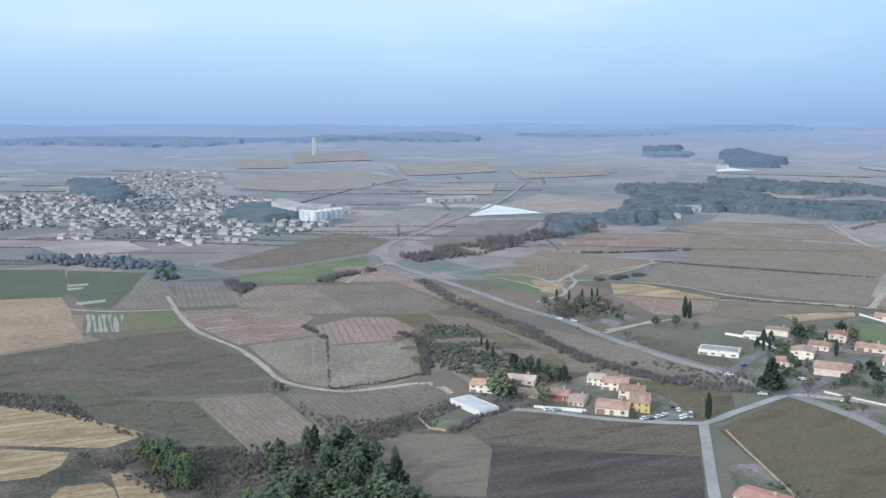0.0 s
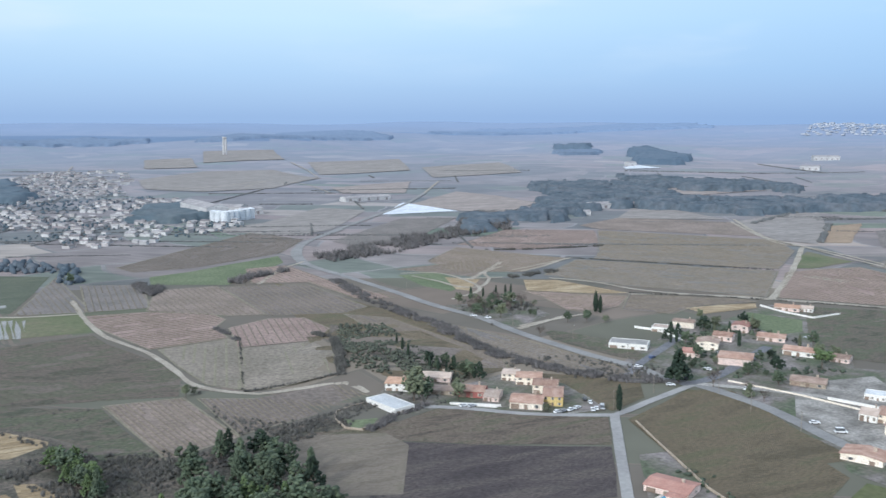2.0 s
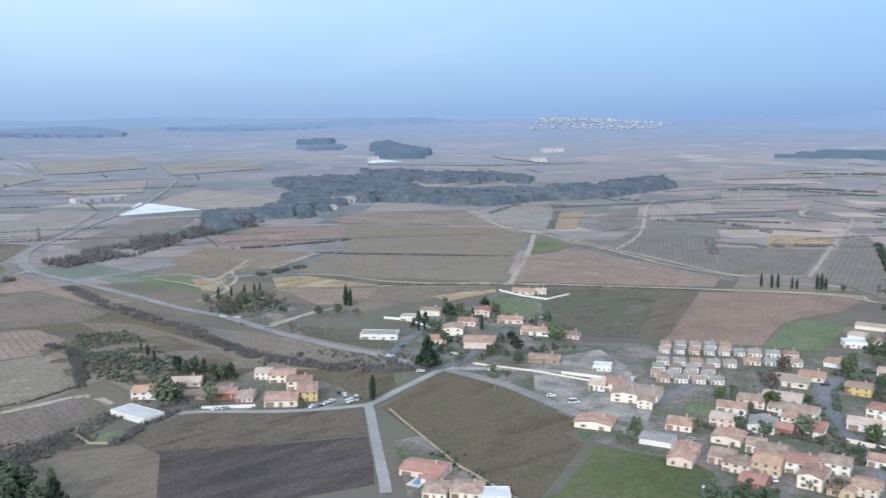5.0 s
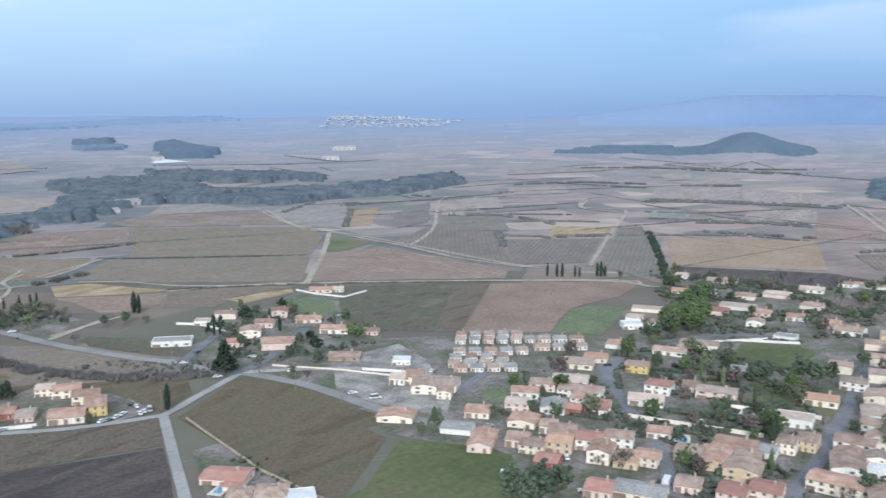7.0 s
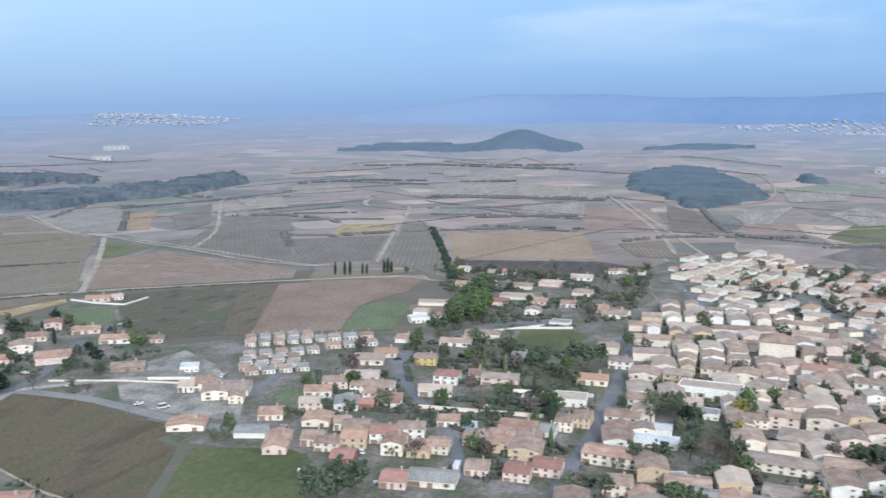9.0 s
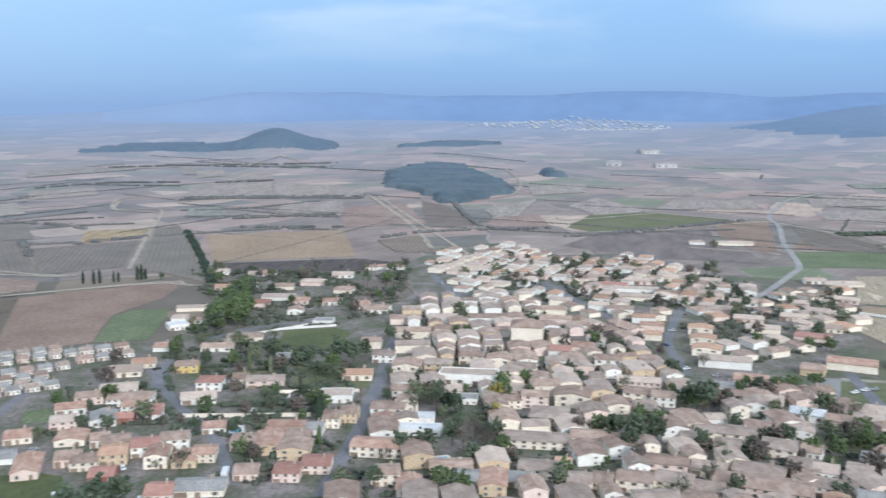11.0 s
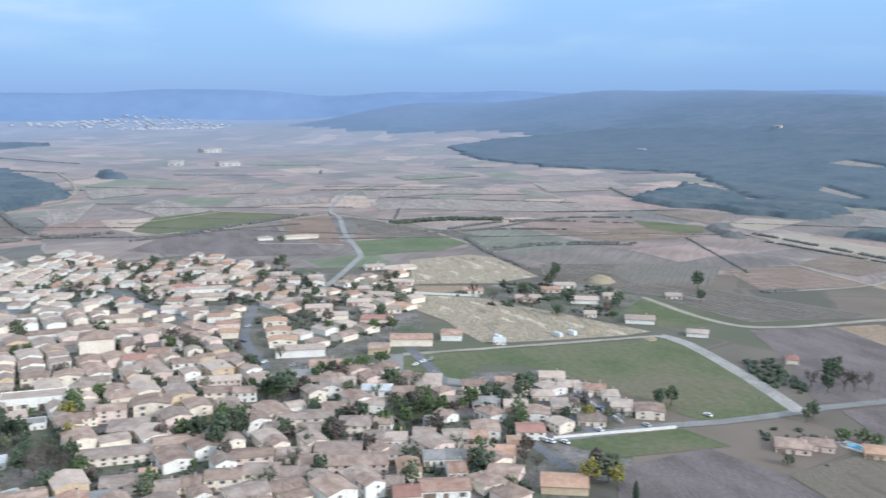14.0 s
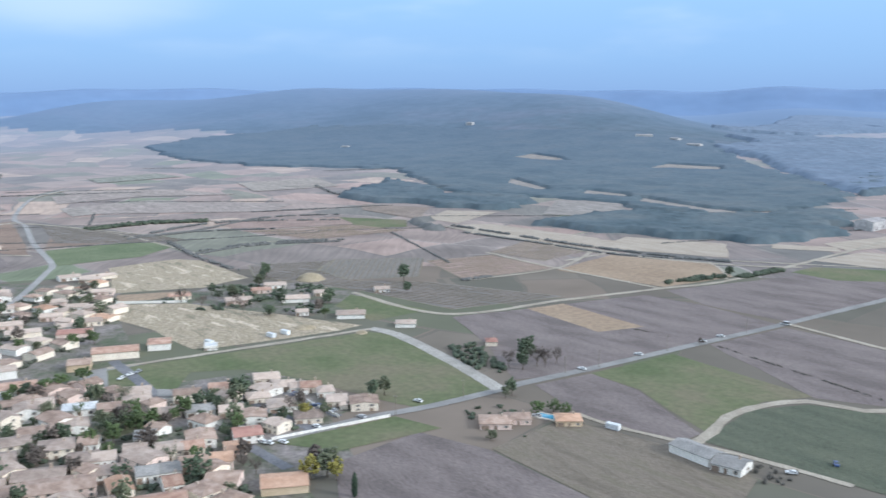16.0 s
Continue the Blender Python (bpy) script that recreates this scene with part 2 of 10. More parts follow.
STRIP = material("dry_grass_strip", [(0.19, 0.175, 0.125), (0.25, 0.225, 0.165)], 0.2, 2.0)
ROAD = {
    "lane": material("pale_worn_asphalt", [(0.27, 0.262, 0.255), (0.34, 0.332, 0.32)], 0.05, 0.6, 0.9, grain_by=0.3),
    "asphalt": material("grey_asphalt", [(0.21, 0.205, 0.20), (0.275, 0.27, 0.26)], 0.05, 0.7, 0.85, grain_by=0.35),
    "street": material("street_asphalt", [(0.14, 0.145, 0.16), (0.20, 0.20, 0.215)], 0.05, 1.5, 0.85, 0.02),
    "track": material("pale_dirt_track", [(0.30, 0.265, 0.215), (0.40, 0.36, 0.30)], 0.06, 1.2, bump_by=0.05),
    "gravel": material("pale_gravel", [(0.30, 0.285, 0.26), (0.42, 0.40, 0.37)], 0.06, 1.2, bump_by=0.05),
}
FIELD["asphalt"], FIELD_WORDS["asphalt"] = ROAD["asphalt"], "grey asphalt parking area"
PAINTED_LINE = material("worn_road_paint", [(0.42, 0.42, 0.41), (0.52, 0.52, 0.50)], 0.1, 2.0, 0.7)
ROAD_WORDS = {"lane": "pale worn asphalt lane between fields", "asphalt": "grey asphalt country road between fields", "street": "grey asphalt village street between houses",
              "track": "pale dirt farm track between vineyards", "gravel": "wide pale gravel lane"}


def land_material(name, far):
    """Winter farmland in a patchwork of parcels; far: the open plain, with haze painted into its colour towards the
    horizon.
    """
    mat = bpy.data.materials.new(name)
    mat.use_nodes = True
    t = mat.node_tree
    p = t.nodes["Principled BSDF"]
    p.inputs["Roughness"].default_value, p.inputs["Specular IOR Level"].default_value = 0.95, 0.1
    geo = t.nodes.new("ShaderNodeNewGeometry")
    # boundaries wander a little
    sway = t.nodes.new("ShaderNodeTexNoise")
    sway.inputs["Scale"].default_value, sway.inputs["Detail"].default_value = 0.0035, 2
    t.links.new(geo.outputs["Position"], sway.inputs["Vector"])
    drift = t.nodes.new("ShaderNodeVectorMath")
    drift.operation = "MULTIPLY_ADD"
    t.links.new(sway.outputs["Color"], drift.inputs[0])
    drift.inputs[1].default_value = (150, 150, 0)
    t.links.new(geo.outputs["Position"], drift.inputs[2])

    def parcels(turn, across, along_side, shift):
        """Rectangular parcels: a value for each one, and how near its edge is."""
        m = t.nodes.new("ShaderNodeMapping")
        m.inputs["Rotation"].default_value, m.inputs["Location"].default_value = (0, 0, radians(turn)), (shift, shift * 0.7, 0)
        t.links.new(drift.outputs[0], m.inputs[0])
        b = t.nodes.new("ShaderNodeTexBrick")
        b.offset, b.offset_frequency, b.squash, b.squash_frequency = 0.37, 2, 0.62, 3
        for key, v in (("Color1", (0, 0, 0, 1)), ("Color2", (1, 1, 1, 1)), ("Mortar", (0.5, 0.5, 0.5, 1)), ("Scale", 1.0), ("Mortar Size", 2.2), ("Mortar Smooth", 0.6), ("Brick Width", across), ("Row Height", along_side)):
            b.inputs[key].default_value = v
        t.links.new(m.outputs[0], b.inputs["Vector"])
        return m.outputs[0], b.outputs["Color"], b.outputs["Fac"]

    where, tone_a, edge_a = parcels(34, 170, 62, 0)
    _, tone_b, edge_b = parcels(-14, 130, 88, 517)
    patch = t.nodes.new("ShaderNodeTexNoise")
    patch.inputs["Scale"].default_value, patch.inputs["Detail"].default_value = 0.0016, 0
    t.links.new(geo.outputs["Position"], patch.inputs["Vector"])
    choose = ramp(t, [(0.495, (0, 0, 0)), (0.505, (1, 1, 1))], patch.outputs[0])
    col = ramp(t, [(0.0, (0.165, 0.155, 0.135)), (0.13, (0.245, 0.200, 0.170)), (0.27, (0.185, 0.190, 0.145)), (0.38, (0.315, 0.245, 0.205)), (0.50, (0.205, 0.178, 0.155)), (0.60, (0.280, 0.235, 0.200)), (0.69, (0.160, 0.155, 0.132)), (0.77, (0.225, 0.190, 0.165)), (0.85, (0.390, 0.318, 0.250)), (0.91, (0.165, 0.190, 0.122)), (0.96, (0.300, 0.228, 0.190))], mixed(t, tone_a, tone_b, choose), "CONSTANT")
    n = t.nodes.new("ShaderNodeTexNoise")
    n.inputs["Scale"].default_value, n.inputs["Detail"].default_value = 0.02, 8
    t.links.new(geo.outputs["Position"], n.inputs["Vector"])
    grain = ramp(t, [(0.3, (0.72, 0.72, 0.72)), (0.7, (1.2, 1.2, 1.2))], n.outputs[0])
    col = mixed(t, col, grain, 0.8, "MULTIPLY")
    if not far:
        col = mixed(t, col, (0.115, 0.108, 0.088), 0.6)
    if far:
        # pale lanes between the parcels, rows along them, a redder tone to the south-east
        lane = mixed(t, mixed(t, edge_a, edge_b, choose), (0.55, 0.55, 0.55), 1.0, "MULTIPLY")
        hedged = t.nodes.new("ShaderNodeTexNoise")
        hedged.inputs["Scale"].default_value, hedged.inputs["Detail"].default_value = 0.006, 1
        t.links.new(geo.outputs["Position"], hedged.inputs["Vector"])
        col = mixed(t, col, ramp(t, [(0.45, (0.125, 0.128, 0.112)), (0.56, (0.36, 0.325, 0.29))], hedged.outputs[0]), lane)
        rows = t.nodes.new("ShaderNodeTexNoise")
        rows.inputs["Scale"].default_value, rows.inputs["Detail"].default_value = 5.0, 6
        along_rows = t.nodes.new("ShaderNodeMapping")
        along_rows.inputs["Scale"].default_value = (0.003, 0.045, 1)
        t.links.new(where, along_rows.inputs[0])
        t.links.new(along_rows.outputs[0], rows.inputs["Vector"])
        col = mixed(t, col, ramp(t, [(0.35, (0.84, 0.84, 0.85)), (0.65, (1.14, 1.13, 1.12))], rows.outputs[0]), 0.8, "MULTIPLY")
        east = t.nodes.new("ShaderNodeVectorMath")
        east.operation = "DOT_PRODUCT"
        t.links.new(geo.outputs["Position"], east.inputs[0])
        east.inputs[1].default_value = (0.94, -0.34, 0)
        red = t.nodes.new("ShaderNodeMapRange")
        t.links.new(east.outputs["Value"], red.inputs[0])
        red.inputs[1].default_value, red.inputs[2].default_value = 300, 1300
        # blue haze tinted into the western plain, a redder, lighter tone eastwards
        col = mixed(t, col, mixed(t, (0.90, 0.975, 1.09), (1.25, 1.155, 1.13), red.outputs[0]), 1.0, "MULTIPLY")
        # haze painted over the parcels, stronger with distance
        col = painted_haze(t, col, ((FAR_FROM, 2600, 0.60, (0.288, 0.312, 0.372)), (2500, 4850, 0.93, (0.235, 0.308, 0.44))))
    t.links.new(col, p.inputs["Base Color"])
    return mat


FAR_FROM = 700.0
# blue haze is painted into the colours of the hills and the range
WOODED_HILLS = material("distant_wooded_hills", [(0.078, 0.115, 0.150), (0.100, 0.138, 0.178), (0.125, 0.152, 0.195)], 0.004, 0.03, grain_by=0.4, haze_ranges=((2400, 3900, 0.93, (0.165, 0.245, 0.385)),))
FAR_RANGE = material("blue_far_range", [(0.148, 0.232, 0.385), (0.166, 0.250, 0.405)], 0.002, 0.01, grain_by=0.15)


def haze_bluer_eastwards(mat, west, start, end):
    """The range's painted haze turns bluer eastwards; its western end has the hazed plain's own tone."""
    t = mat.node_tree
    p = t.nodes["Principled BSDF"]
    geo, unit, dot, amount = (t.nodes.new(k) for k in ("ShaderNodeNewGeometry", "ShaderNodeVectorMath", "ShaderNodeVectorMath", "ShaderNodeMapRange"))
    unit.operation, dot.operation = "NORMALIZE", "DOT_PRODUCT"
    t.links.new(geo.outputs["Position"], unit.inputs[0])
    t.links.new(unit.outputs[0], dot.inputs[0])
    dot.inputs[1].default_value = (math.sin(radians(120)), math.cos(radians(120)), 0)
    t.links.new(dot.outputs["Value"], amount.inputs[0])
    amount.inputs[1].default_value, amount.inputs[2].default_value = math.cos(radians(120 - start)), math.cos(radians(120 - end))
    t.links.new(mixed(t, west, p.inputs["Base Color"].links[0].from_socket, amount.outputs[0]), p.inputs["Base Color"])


haze_bluer_eastwards(FAR_RANGE, (0.232, 0.305, 0.435), 62.0, 84.0)
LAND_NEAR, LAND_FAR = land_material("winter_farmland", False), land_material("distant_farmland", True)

EYE_Z = 130.0
SKIRT = 1700.0


def bump(x, y, azimuth, distance, across, along, height):
    """A rounded hill, seen from the origin at that azimuth (degrees from +y, clockwise) and distance."""
    a = math.radians(azimuth)
    dx, dy = x - distance * math.sin(a), y - distance * math.cos(a)
    u = (dx * math.cos(a) - dy * math.sin(a)) / across
    v = (dx * math.sin(a) + dy * math.cos(a)) / along
    return height * math.exp(-u * u - v * v)


HILLS = (
    # wooded ridge to the south east, with its shoulders
    (128, 3450, 620, 700, 138), (117, 3750, 560, 480, 92), (137, 3000, 420, 600, 70),
    (145, 2450, 420, 420, 38), (150, 3900, 600, 600, 60), (107.5, 3650, 380, 420, 72),
    # low hills on the plain: a cone, a wooded knoll, a far ridge with a village
    (73, 2650, 100, 150, 50), (62, 2900, 420, 200, 12), (83, 2150, 160, 240, 14), (82, 2700, 330, 150, 14),
    (47, 4500, 700, 300, 20), (14, 3500, 450, 250, 34), (2, 3600, 500, 240, 26), (-8, 3400, 400, 260, 26), (25, 4000, 450, 240, 24),
    # scrubby hillock beside the hamlet
    (21, 470, 26, 40, 7),
)


def ground_z(x, y):
    """Height of the land: level round the villages, raised far off to fit the camera's horizon."""
    r = math.hypot(x, y)
    z = 0.0
    if r > SKIRT:
        k = min((r - SKIRT) / 3150.0, 0.995)
        far = SKIRT - 3150.0 * math.log(1.0 - k)
        z = EYE_Z - r * EYE_Z / far
        fade = min(1.0, (r - SKIRT) / 900.0)
        z += fade * (9.0 * math.sin(x / 210.0 + 1.3) * math.sin(y / 260.0) + 4.0 * math.sin(x / 127.0 + y / 160.0))
        # blue range along the southern horizon
        heading = math.degrees(math.atan2(x, y)) % 360
        rise = max(0.0, min(1.0, (heading - 61.0) / 11.0, (215.0 - heading) / 20.0))
        z += (112.0 + 5.0 * math.sin(heading * 0.35) + 3.0 * math.sin(heading * 0.9)) * rise * rise * (3 - 2 * rise) * math.exp(-((r - 4700.0) / 200.0) ** 2)
    for h in HILLS:
        z += bump(x, y, *h)
    return z

# ---- the land ----
def part(name, bm, mat, parent=None, label=""):
    """Links a bmesh as one mesh object, under a thing or a part."""
    mesh = bpy.data.meshes.new(name)
    bm.to_mesh(mesh)
    bm.free()
    for mm in (mat if isinstance(mat, (list, tuple)) else [mat]):
        mesh.materials.append(mm)
    ob = new(name, mesh)
    ob.parent = parent
    if label:
        tagged(ob, label)
    return ob


def build_ground():
    headings = [math.radians(h) for h in [h * 0.5 for h in range(-40, 330)] + list(range(165, 340, 5))]
    radii = [0.0]
    r = 60.0
    while r < 4940:
        radii.append(r)
        r += max(40.0, min(70.0, r * 0.035))
    radii.append(4940.0)
    bm = bmesh.new()
    rings = []
    for r in radii[1:]:
        rings.append([bm.verts.new((r * math.sin(h), r * math.cos(h), ground_z(r * math.sin(h), r * math.cos(h)))) for h in headings])
    middle = bm.verts.new((0, 0, ground_z(0, 0)))
    count = len(headings)
    for i in range(count):
        bm.faces.new((middle, rings[0][(i + 1) % count], rings[0][i]))
        for a, b, r in zip(rings, rings[1:], radii[1:]):
            f = bm.faces.new((a[i], a[(i + 1) % count], b[(i + 1) % count], b[i]))
            c = f.calc_center_median()
            hill = sum(bump(c.x, c.y, *h) for h in HILLS)
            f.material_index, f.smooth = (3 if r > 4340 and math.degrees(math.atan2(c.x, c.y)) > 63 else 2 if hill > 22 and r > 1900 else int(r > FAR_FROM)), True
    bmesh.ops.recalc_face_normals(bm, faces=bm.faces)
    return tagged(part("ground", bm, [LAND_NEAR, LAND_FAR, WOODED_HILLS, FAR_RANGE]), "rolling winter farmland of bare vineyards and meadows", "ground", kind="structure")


build_ground()


def lift(x, y, extra=0.0):
    r = math.hypot(x, y)
    return ground_z(x, y) + extra + 0.06 + (max(0.0, r - 700) * 0.0008)


def inside(x, y, outline):
    hit = False
    for (x1, y1), (x2, y2) in zip(outline, outline[1:] + outline[:1]):
        if (y1 > y) != (y2 > y) and x < x1 + (y - y1) * (x2 - x1) / (y2 - y1):
            hit = not hit
    return hit


def crossings(outline, u, v, c):
    """Where the line of points p with p.v = c meets the outline, as distances along u."""
    got = []
    for (x1, y1), (x2, y2) in zip(outline, outline[1:] + outline[:1]):
        a, b = x1 * v[0] + y1 * v[1] - c, x2 * v[0] + y2 * v[1] - c
        if (a > 0) != (b > 0):
            k = a / (a - b)
            got.append((x1 + k * (x2 - x1)) * u[0] + (y1 + k * (y2 - y1)) * u[1])
    got.sort()
    return list(zip(got[::2], got[1::2]))


def ridge(bm, a, b, width, height, rnd, up=0.0):
    """A low hipped bank from a to b on the land."""
    (x1, y1), (x2, y2) = a, b
    d = math.hypot(x2 - x1, y2 - y1) or 1.0
    nx, ny = -(y2 - y1) / d * width / 2, (x2 - x1) / d * width / 2
    z1, z2 = lift(x1, y1, up), lift(x2, y2, up)
    h1, h2 = height * rnd.uniform(0.6, 1.15), height * rnd.uniform(0.6, 1.15)
    v = [bm.verts.new(c) for c in ((x1 - nx, y1 - ny, z1), (x1 + nx, y1 + ny, z1), (x2 - nx, y2 - ny, z2), (x2 + nx, y2 + ny, z2), (x1, y1, z1 + h1), (x2, y2, z2 + h2))]
    for f in ((0, 2, 5, 4), (3, 1, 4, 5), (1, 0, 4), (2, 3, 5)):
        bm.faces.new([v[i] for i in f])


FIELDS, LEVELS = [], []


def level_of(points, grow=0.0):
    """Sheets that overlap lie a finger's width above one another."""
    lo = (min(p[0] for p in points) - grow, min(p[1] for p in points) - grow)
    hi = (max(p[0] for p in points) + grow, max(p[1] for p in points) + grow)
    n = 1 + max([k for a, b, k in LEVELS if a[0] < hi[0] and b[0] > lo[0] and a[1] < hi[1] and b[1] > lo[1]], default=0)
    LEVELS.append((lo, hi, n))
    return 0.012 * n


def field(kind, outline):
    rnd = random.Random(len(FIELDS) * 7 + 3)
    FIELDS.append(outline)
    up = level_of(outline)
    cx, cy = sum(p[0] for p in outline) / len(outline), sum(p[1] for p in outline) / len(outline)
    far = math.hypot(cx, cy)
    bm = bmesh.new()
    bm.faces.new([bm.verts.new((x, y, 0)) for x, y in outline])
    bmesh.ops.triangulate(bm, faces=bm.faces)
    limit = 45 if far < 1500 else 90
    for _ in range(5):
        long_edges = [e for e in bm.edges if e.calc_length() > limit]
        if not long_edges:
            break
        bmesh.ops.subdivide_edges(bm, edges=long_edges, cuts=1)
    bmesh.ops.triangulate(bm, faces=bm.faces)
    for v in bm.verts:
        if v.is_boundary:
            v.co.x += rnd.uniform(-1, 1) * min(1.2, far * 0.002)
            v.co.y += rnd.uniform(-1, 1) * min(1.2, far * 0.002)
        v.co.z = lift(v.co.x, v.co.y, up)
    for f in bm.faces:
        if f.normal.z < 0:
            f.normal_flip()
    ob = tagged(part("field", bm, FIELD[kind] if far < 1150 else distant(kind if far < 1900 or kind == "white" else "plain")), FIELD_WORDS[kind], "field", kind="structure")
    if kind.startswith("vine") or kind == "straw":
        # rows along the longest side
        sides = sorted(zip(outline, outline[1:] + outline[:1]), key=lambda s: -math.dist(*s))
        (x1, y1), (x2, y2) = sides[0]
        d = math.dist(*sides[0])
        u = ((x2 - x1) / d, (y2 - y1) / d)
        v = (-u[1], u[0])
        if kind == "straw":
            # stubble follows the contour
            u, v = (cy / far, -cx / far), (cx / far, cy / far)
        pitch = 2.6 if far < 560 else (4.5 if far < 1000 else 8.0)
        pale = kind in ("vine_pale", "straw")
        if pale:
            pitch *= 2.2
        if far < 1000:
            cs = [p[0] * v[0] + p[1] * v[1] for p in outline]
            rows = bmesh.new()
            c = min(cs) + pitch * 0.5
            while c < max(cs):
                for s0, s1 in crossings(outline, u, v, c):
                    s = s0 + 1.5
                    while s < s1 - 2:
                        e = min(s + rnd.uniform(9, 22), s1 - 1)
                        if rnd.random() > (0.22 if pale else 0.08):
                            ridge(rows, (u[0] * s + v[0] * c, u[1] * s + v[1] * c), (u[0] * e + v[0] * c, u[1] * e + v[1] * c), (1.1 if pale else 0.55) * (1 + far / 1500), 0.08 if pale else 0.40, rnd, up)
                        s = e
                c += pitch
            tagged(part("crop_rows" if kind == "straw" else "vine_rows", rows, STUBBLE if kind == "straw" else STRIP if pale else VINE, ob), kind="stuff")
    if kind.startswith("vine") and far < 900:
        verge = bmesh.new()
        for (x1, y1), (x2, y2) in zip(outline, outline[1:] + outline[:1]):
            d = math.hypot(x2 - x1, y2 - y1)
            n = (-(y2 - y1) / d * 0.5, (x2 - x1) / d * 0.5)
            steps = max(1, int(d / 12))
            line = [(x1 + (x2 - x1) * k / steps, y1 + (y2 - y1) * k / steps) for k in range(steps + 1)]
            rims = [[verge.verts.new((x + s * n[0] * rnd.uniform(0.5, 1.2), y + s * n[1] * rnd.uniform(0.5, 1.2), lift(x, y, up + 0.02))) for s in (-1, 1)] for x, y in line]
            for a, b in zip(rims, rims[1:]):
                verge.faces.new((a[0], b[0], b[1], a[1]))
        part("grass_verge", verge, STRIP, ob, "dry grass verge")
    return ob


def smooth_line(points, step=8.0):
    """A rounded line through the points."""
    out = []
    n = len(points)
    for i in range(n - 1):
        p0, p1, p2, p3 = (Vector(points[max(0, min(n - 1, j))]) for j in (i - 1, i, i + 1, i + 2))
        k = max(1, min(40, int((p2 - p1).length / step)))
        for j in range(k):
            t = j / k
            out.append(0.5 * (2 * p1 + (p2 - p0) * t + (2 * p0 - 5 * p1 + 4 * p2 - p3) * t * t + (3 * p1 - p0 - 3 * p2 + p3) * t ** 3))
    out.append(Vector(points[-1]))
    return out


ROADS = []


def road(kind, width, points):
    rnd = random.Random(len(ROADS) * 5 + 1)
    line = smooth_line(points)
    up = level_of([tuple(p) for p in line], width)
    ROADS.append((width, line))
    bm = bmesh.new()
    pairs = []
    for i, p in enumerate(line):
        d = (line[min(i + 1, len(line) - 1)] - line[max(i - 1, 0)]).normalized()
        n = Vector((-d.y, d.x)) * width / 2
        rough_edge = 0.12 * width if kind == "track" else 0.02 * width
        pair = []
        for s in (-1, 1):
            q = p + n * s + n.normalized() * rnd.uniform(-rough_edge, rough_edge)
            pair.append(bm.verts.new((q.x, q.y, lift(q.x, q.y, up + 0.03))))
        pairs.append(pair)
    for a, b in zip(pairs, pairs[1:]):
        f = bm.faces.new((a[0], b[0], b[1], a[1]))
        if f.normal.z < 0:
            f.normal_flip()
    for f in bm.faces:
        f.normal_update()
        if f.normal.z < 0:
            f.normal_flip()
    name = "road" if kind in ("asphalt", "street", "lane") else "track"
    ob = tagged(part(name, bm, ROAD[kind]), ROAD_WORDS[kind], "road" if name == "road" else "track", kind="structure")
    if kind == "asphalt" and width >= 7 and line[len(line) // 2].length < 900:
        for s in (-1, 1):
            edge = bmesh.new()
            pairs = []
            for i, p in enumerate(line):
                d = (line[min(i + 1, len(line) - 1)] - line[max(i - 1, 0)]).normalized()
                n = Vector((-d.y, d.x))
                pairs.append([edge.verts.new((q.x, q.y, lift(q.x, q.y, up + 0.045))) for q in (p + n * (s * (width / 2 - 0.6) - 0.22), p + n * (s * (width / 2 - 0.6) + 0.22))])
            for a, b in zip(pairs, pairs[1:]):
                edge.faces.new((a[0], b[0], b[1], a[1]))
            part("edge_line", edge, PAINTED_LINE, ob, "worn white edge line")
    return ob

# fields
field("heath", [(-73.3, 490.2), (-19.2, 458.1), (14.5, 394.3), (32.5, 365.9), (53.1, 347.5), (87.6, 359.4), (131.3, 378.1), (156.4, 379.1), (150.7, 352.4), (112.7, 353.7), (80.6, 331.4), (70.7, 269.8), (-52.4, 307.7)])
field("heath", [(188.1, 546.8), (220.4, 534.8), (212.8, 458.0), (224.2, 406.6), (198.6, 388.0), (167.8, 392.7), (150.8, 386.3), (142.2, 409.6)])
field("olive", [(196.1, 701.7), (227.2, 604.7), (251.7, 493.0), (244.6, 425.1), (236.2, 398.8), (282.6, 355.0), (268.0, 332.2), (241.4, 321.0), (246.7, 368.5), (237.8, 401.5), (176.1, 391.3), (145.8, 419.8)])
field("garden", [(406.3, 217.4), (510.5, 212.1), (619.6, 212.7), (706.1, 258.8), (727.9, 176.1), (766.1, 113.4), (850.5, 93.8), (877.4, 41.8), (807.1, -2.4), (830.3, -86.5), (743.5, -125.8), (690.1, -184.3), (676.5, -233.7), (553.2, -190.2), (449.4, -166.4), (401.1, -158.3), (390.1, -225.7), (293.5, -192.3), (257.8, -181.1), (270.5, 163.7)])
field("garden", [(290.9, 383.3), (368.4, 432.9), (423.5, 444.8), (483.9, 465.6), (523.8, 433.2), (398.6, 325.5), (459.0, 271.2), (475.5, 218.0), (510.8, 205.9), (481.2, 180.6), (508.0, 109.9), (300.7, 60.8), (237.3, 140.4), (287.0, 170.6), (276.8, 223.0), (301.5, 269.6), (304.1, 341.0)])
field("garden", [(454.2, -79.2), (387.1, -166.1), (391.9, -213.3), (315.5, -218.6), (301.2, -163.5), (266.7, -157.3), (221.3, -148.7), (297.3, -50.5)])
field("garden", [(573.3, -212.2), (614.8, -282.8), (578.2, -348.4), (522.5, -352.9), (477.9, -306.6), (506.0, -272.8)])
field("yard", [(338.3, 306.2), (362.1, 315.4), (394.5, 309.8), (375.9, 276.3), (359.1, 260.3)])
field("yard", [(334.4, 302.7), (356.7, 258.6), (344.4, 236.4), (308.1, 217.2), (304.8, 252.2), (309.5, 280.3)])
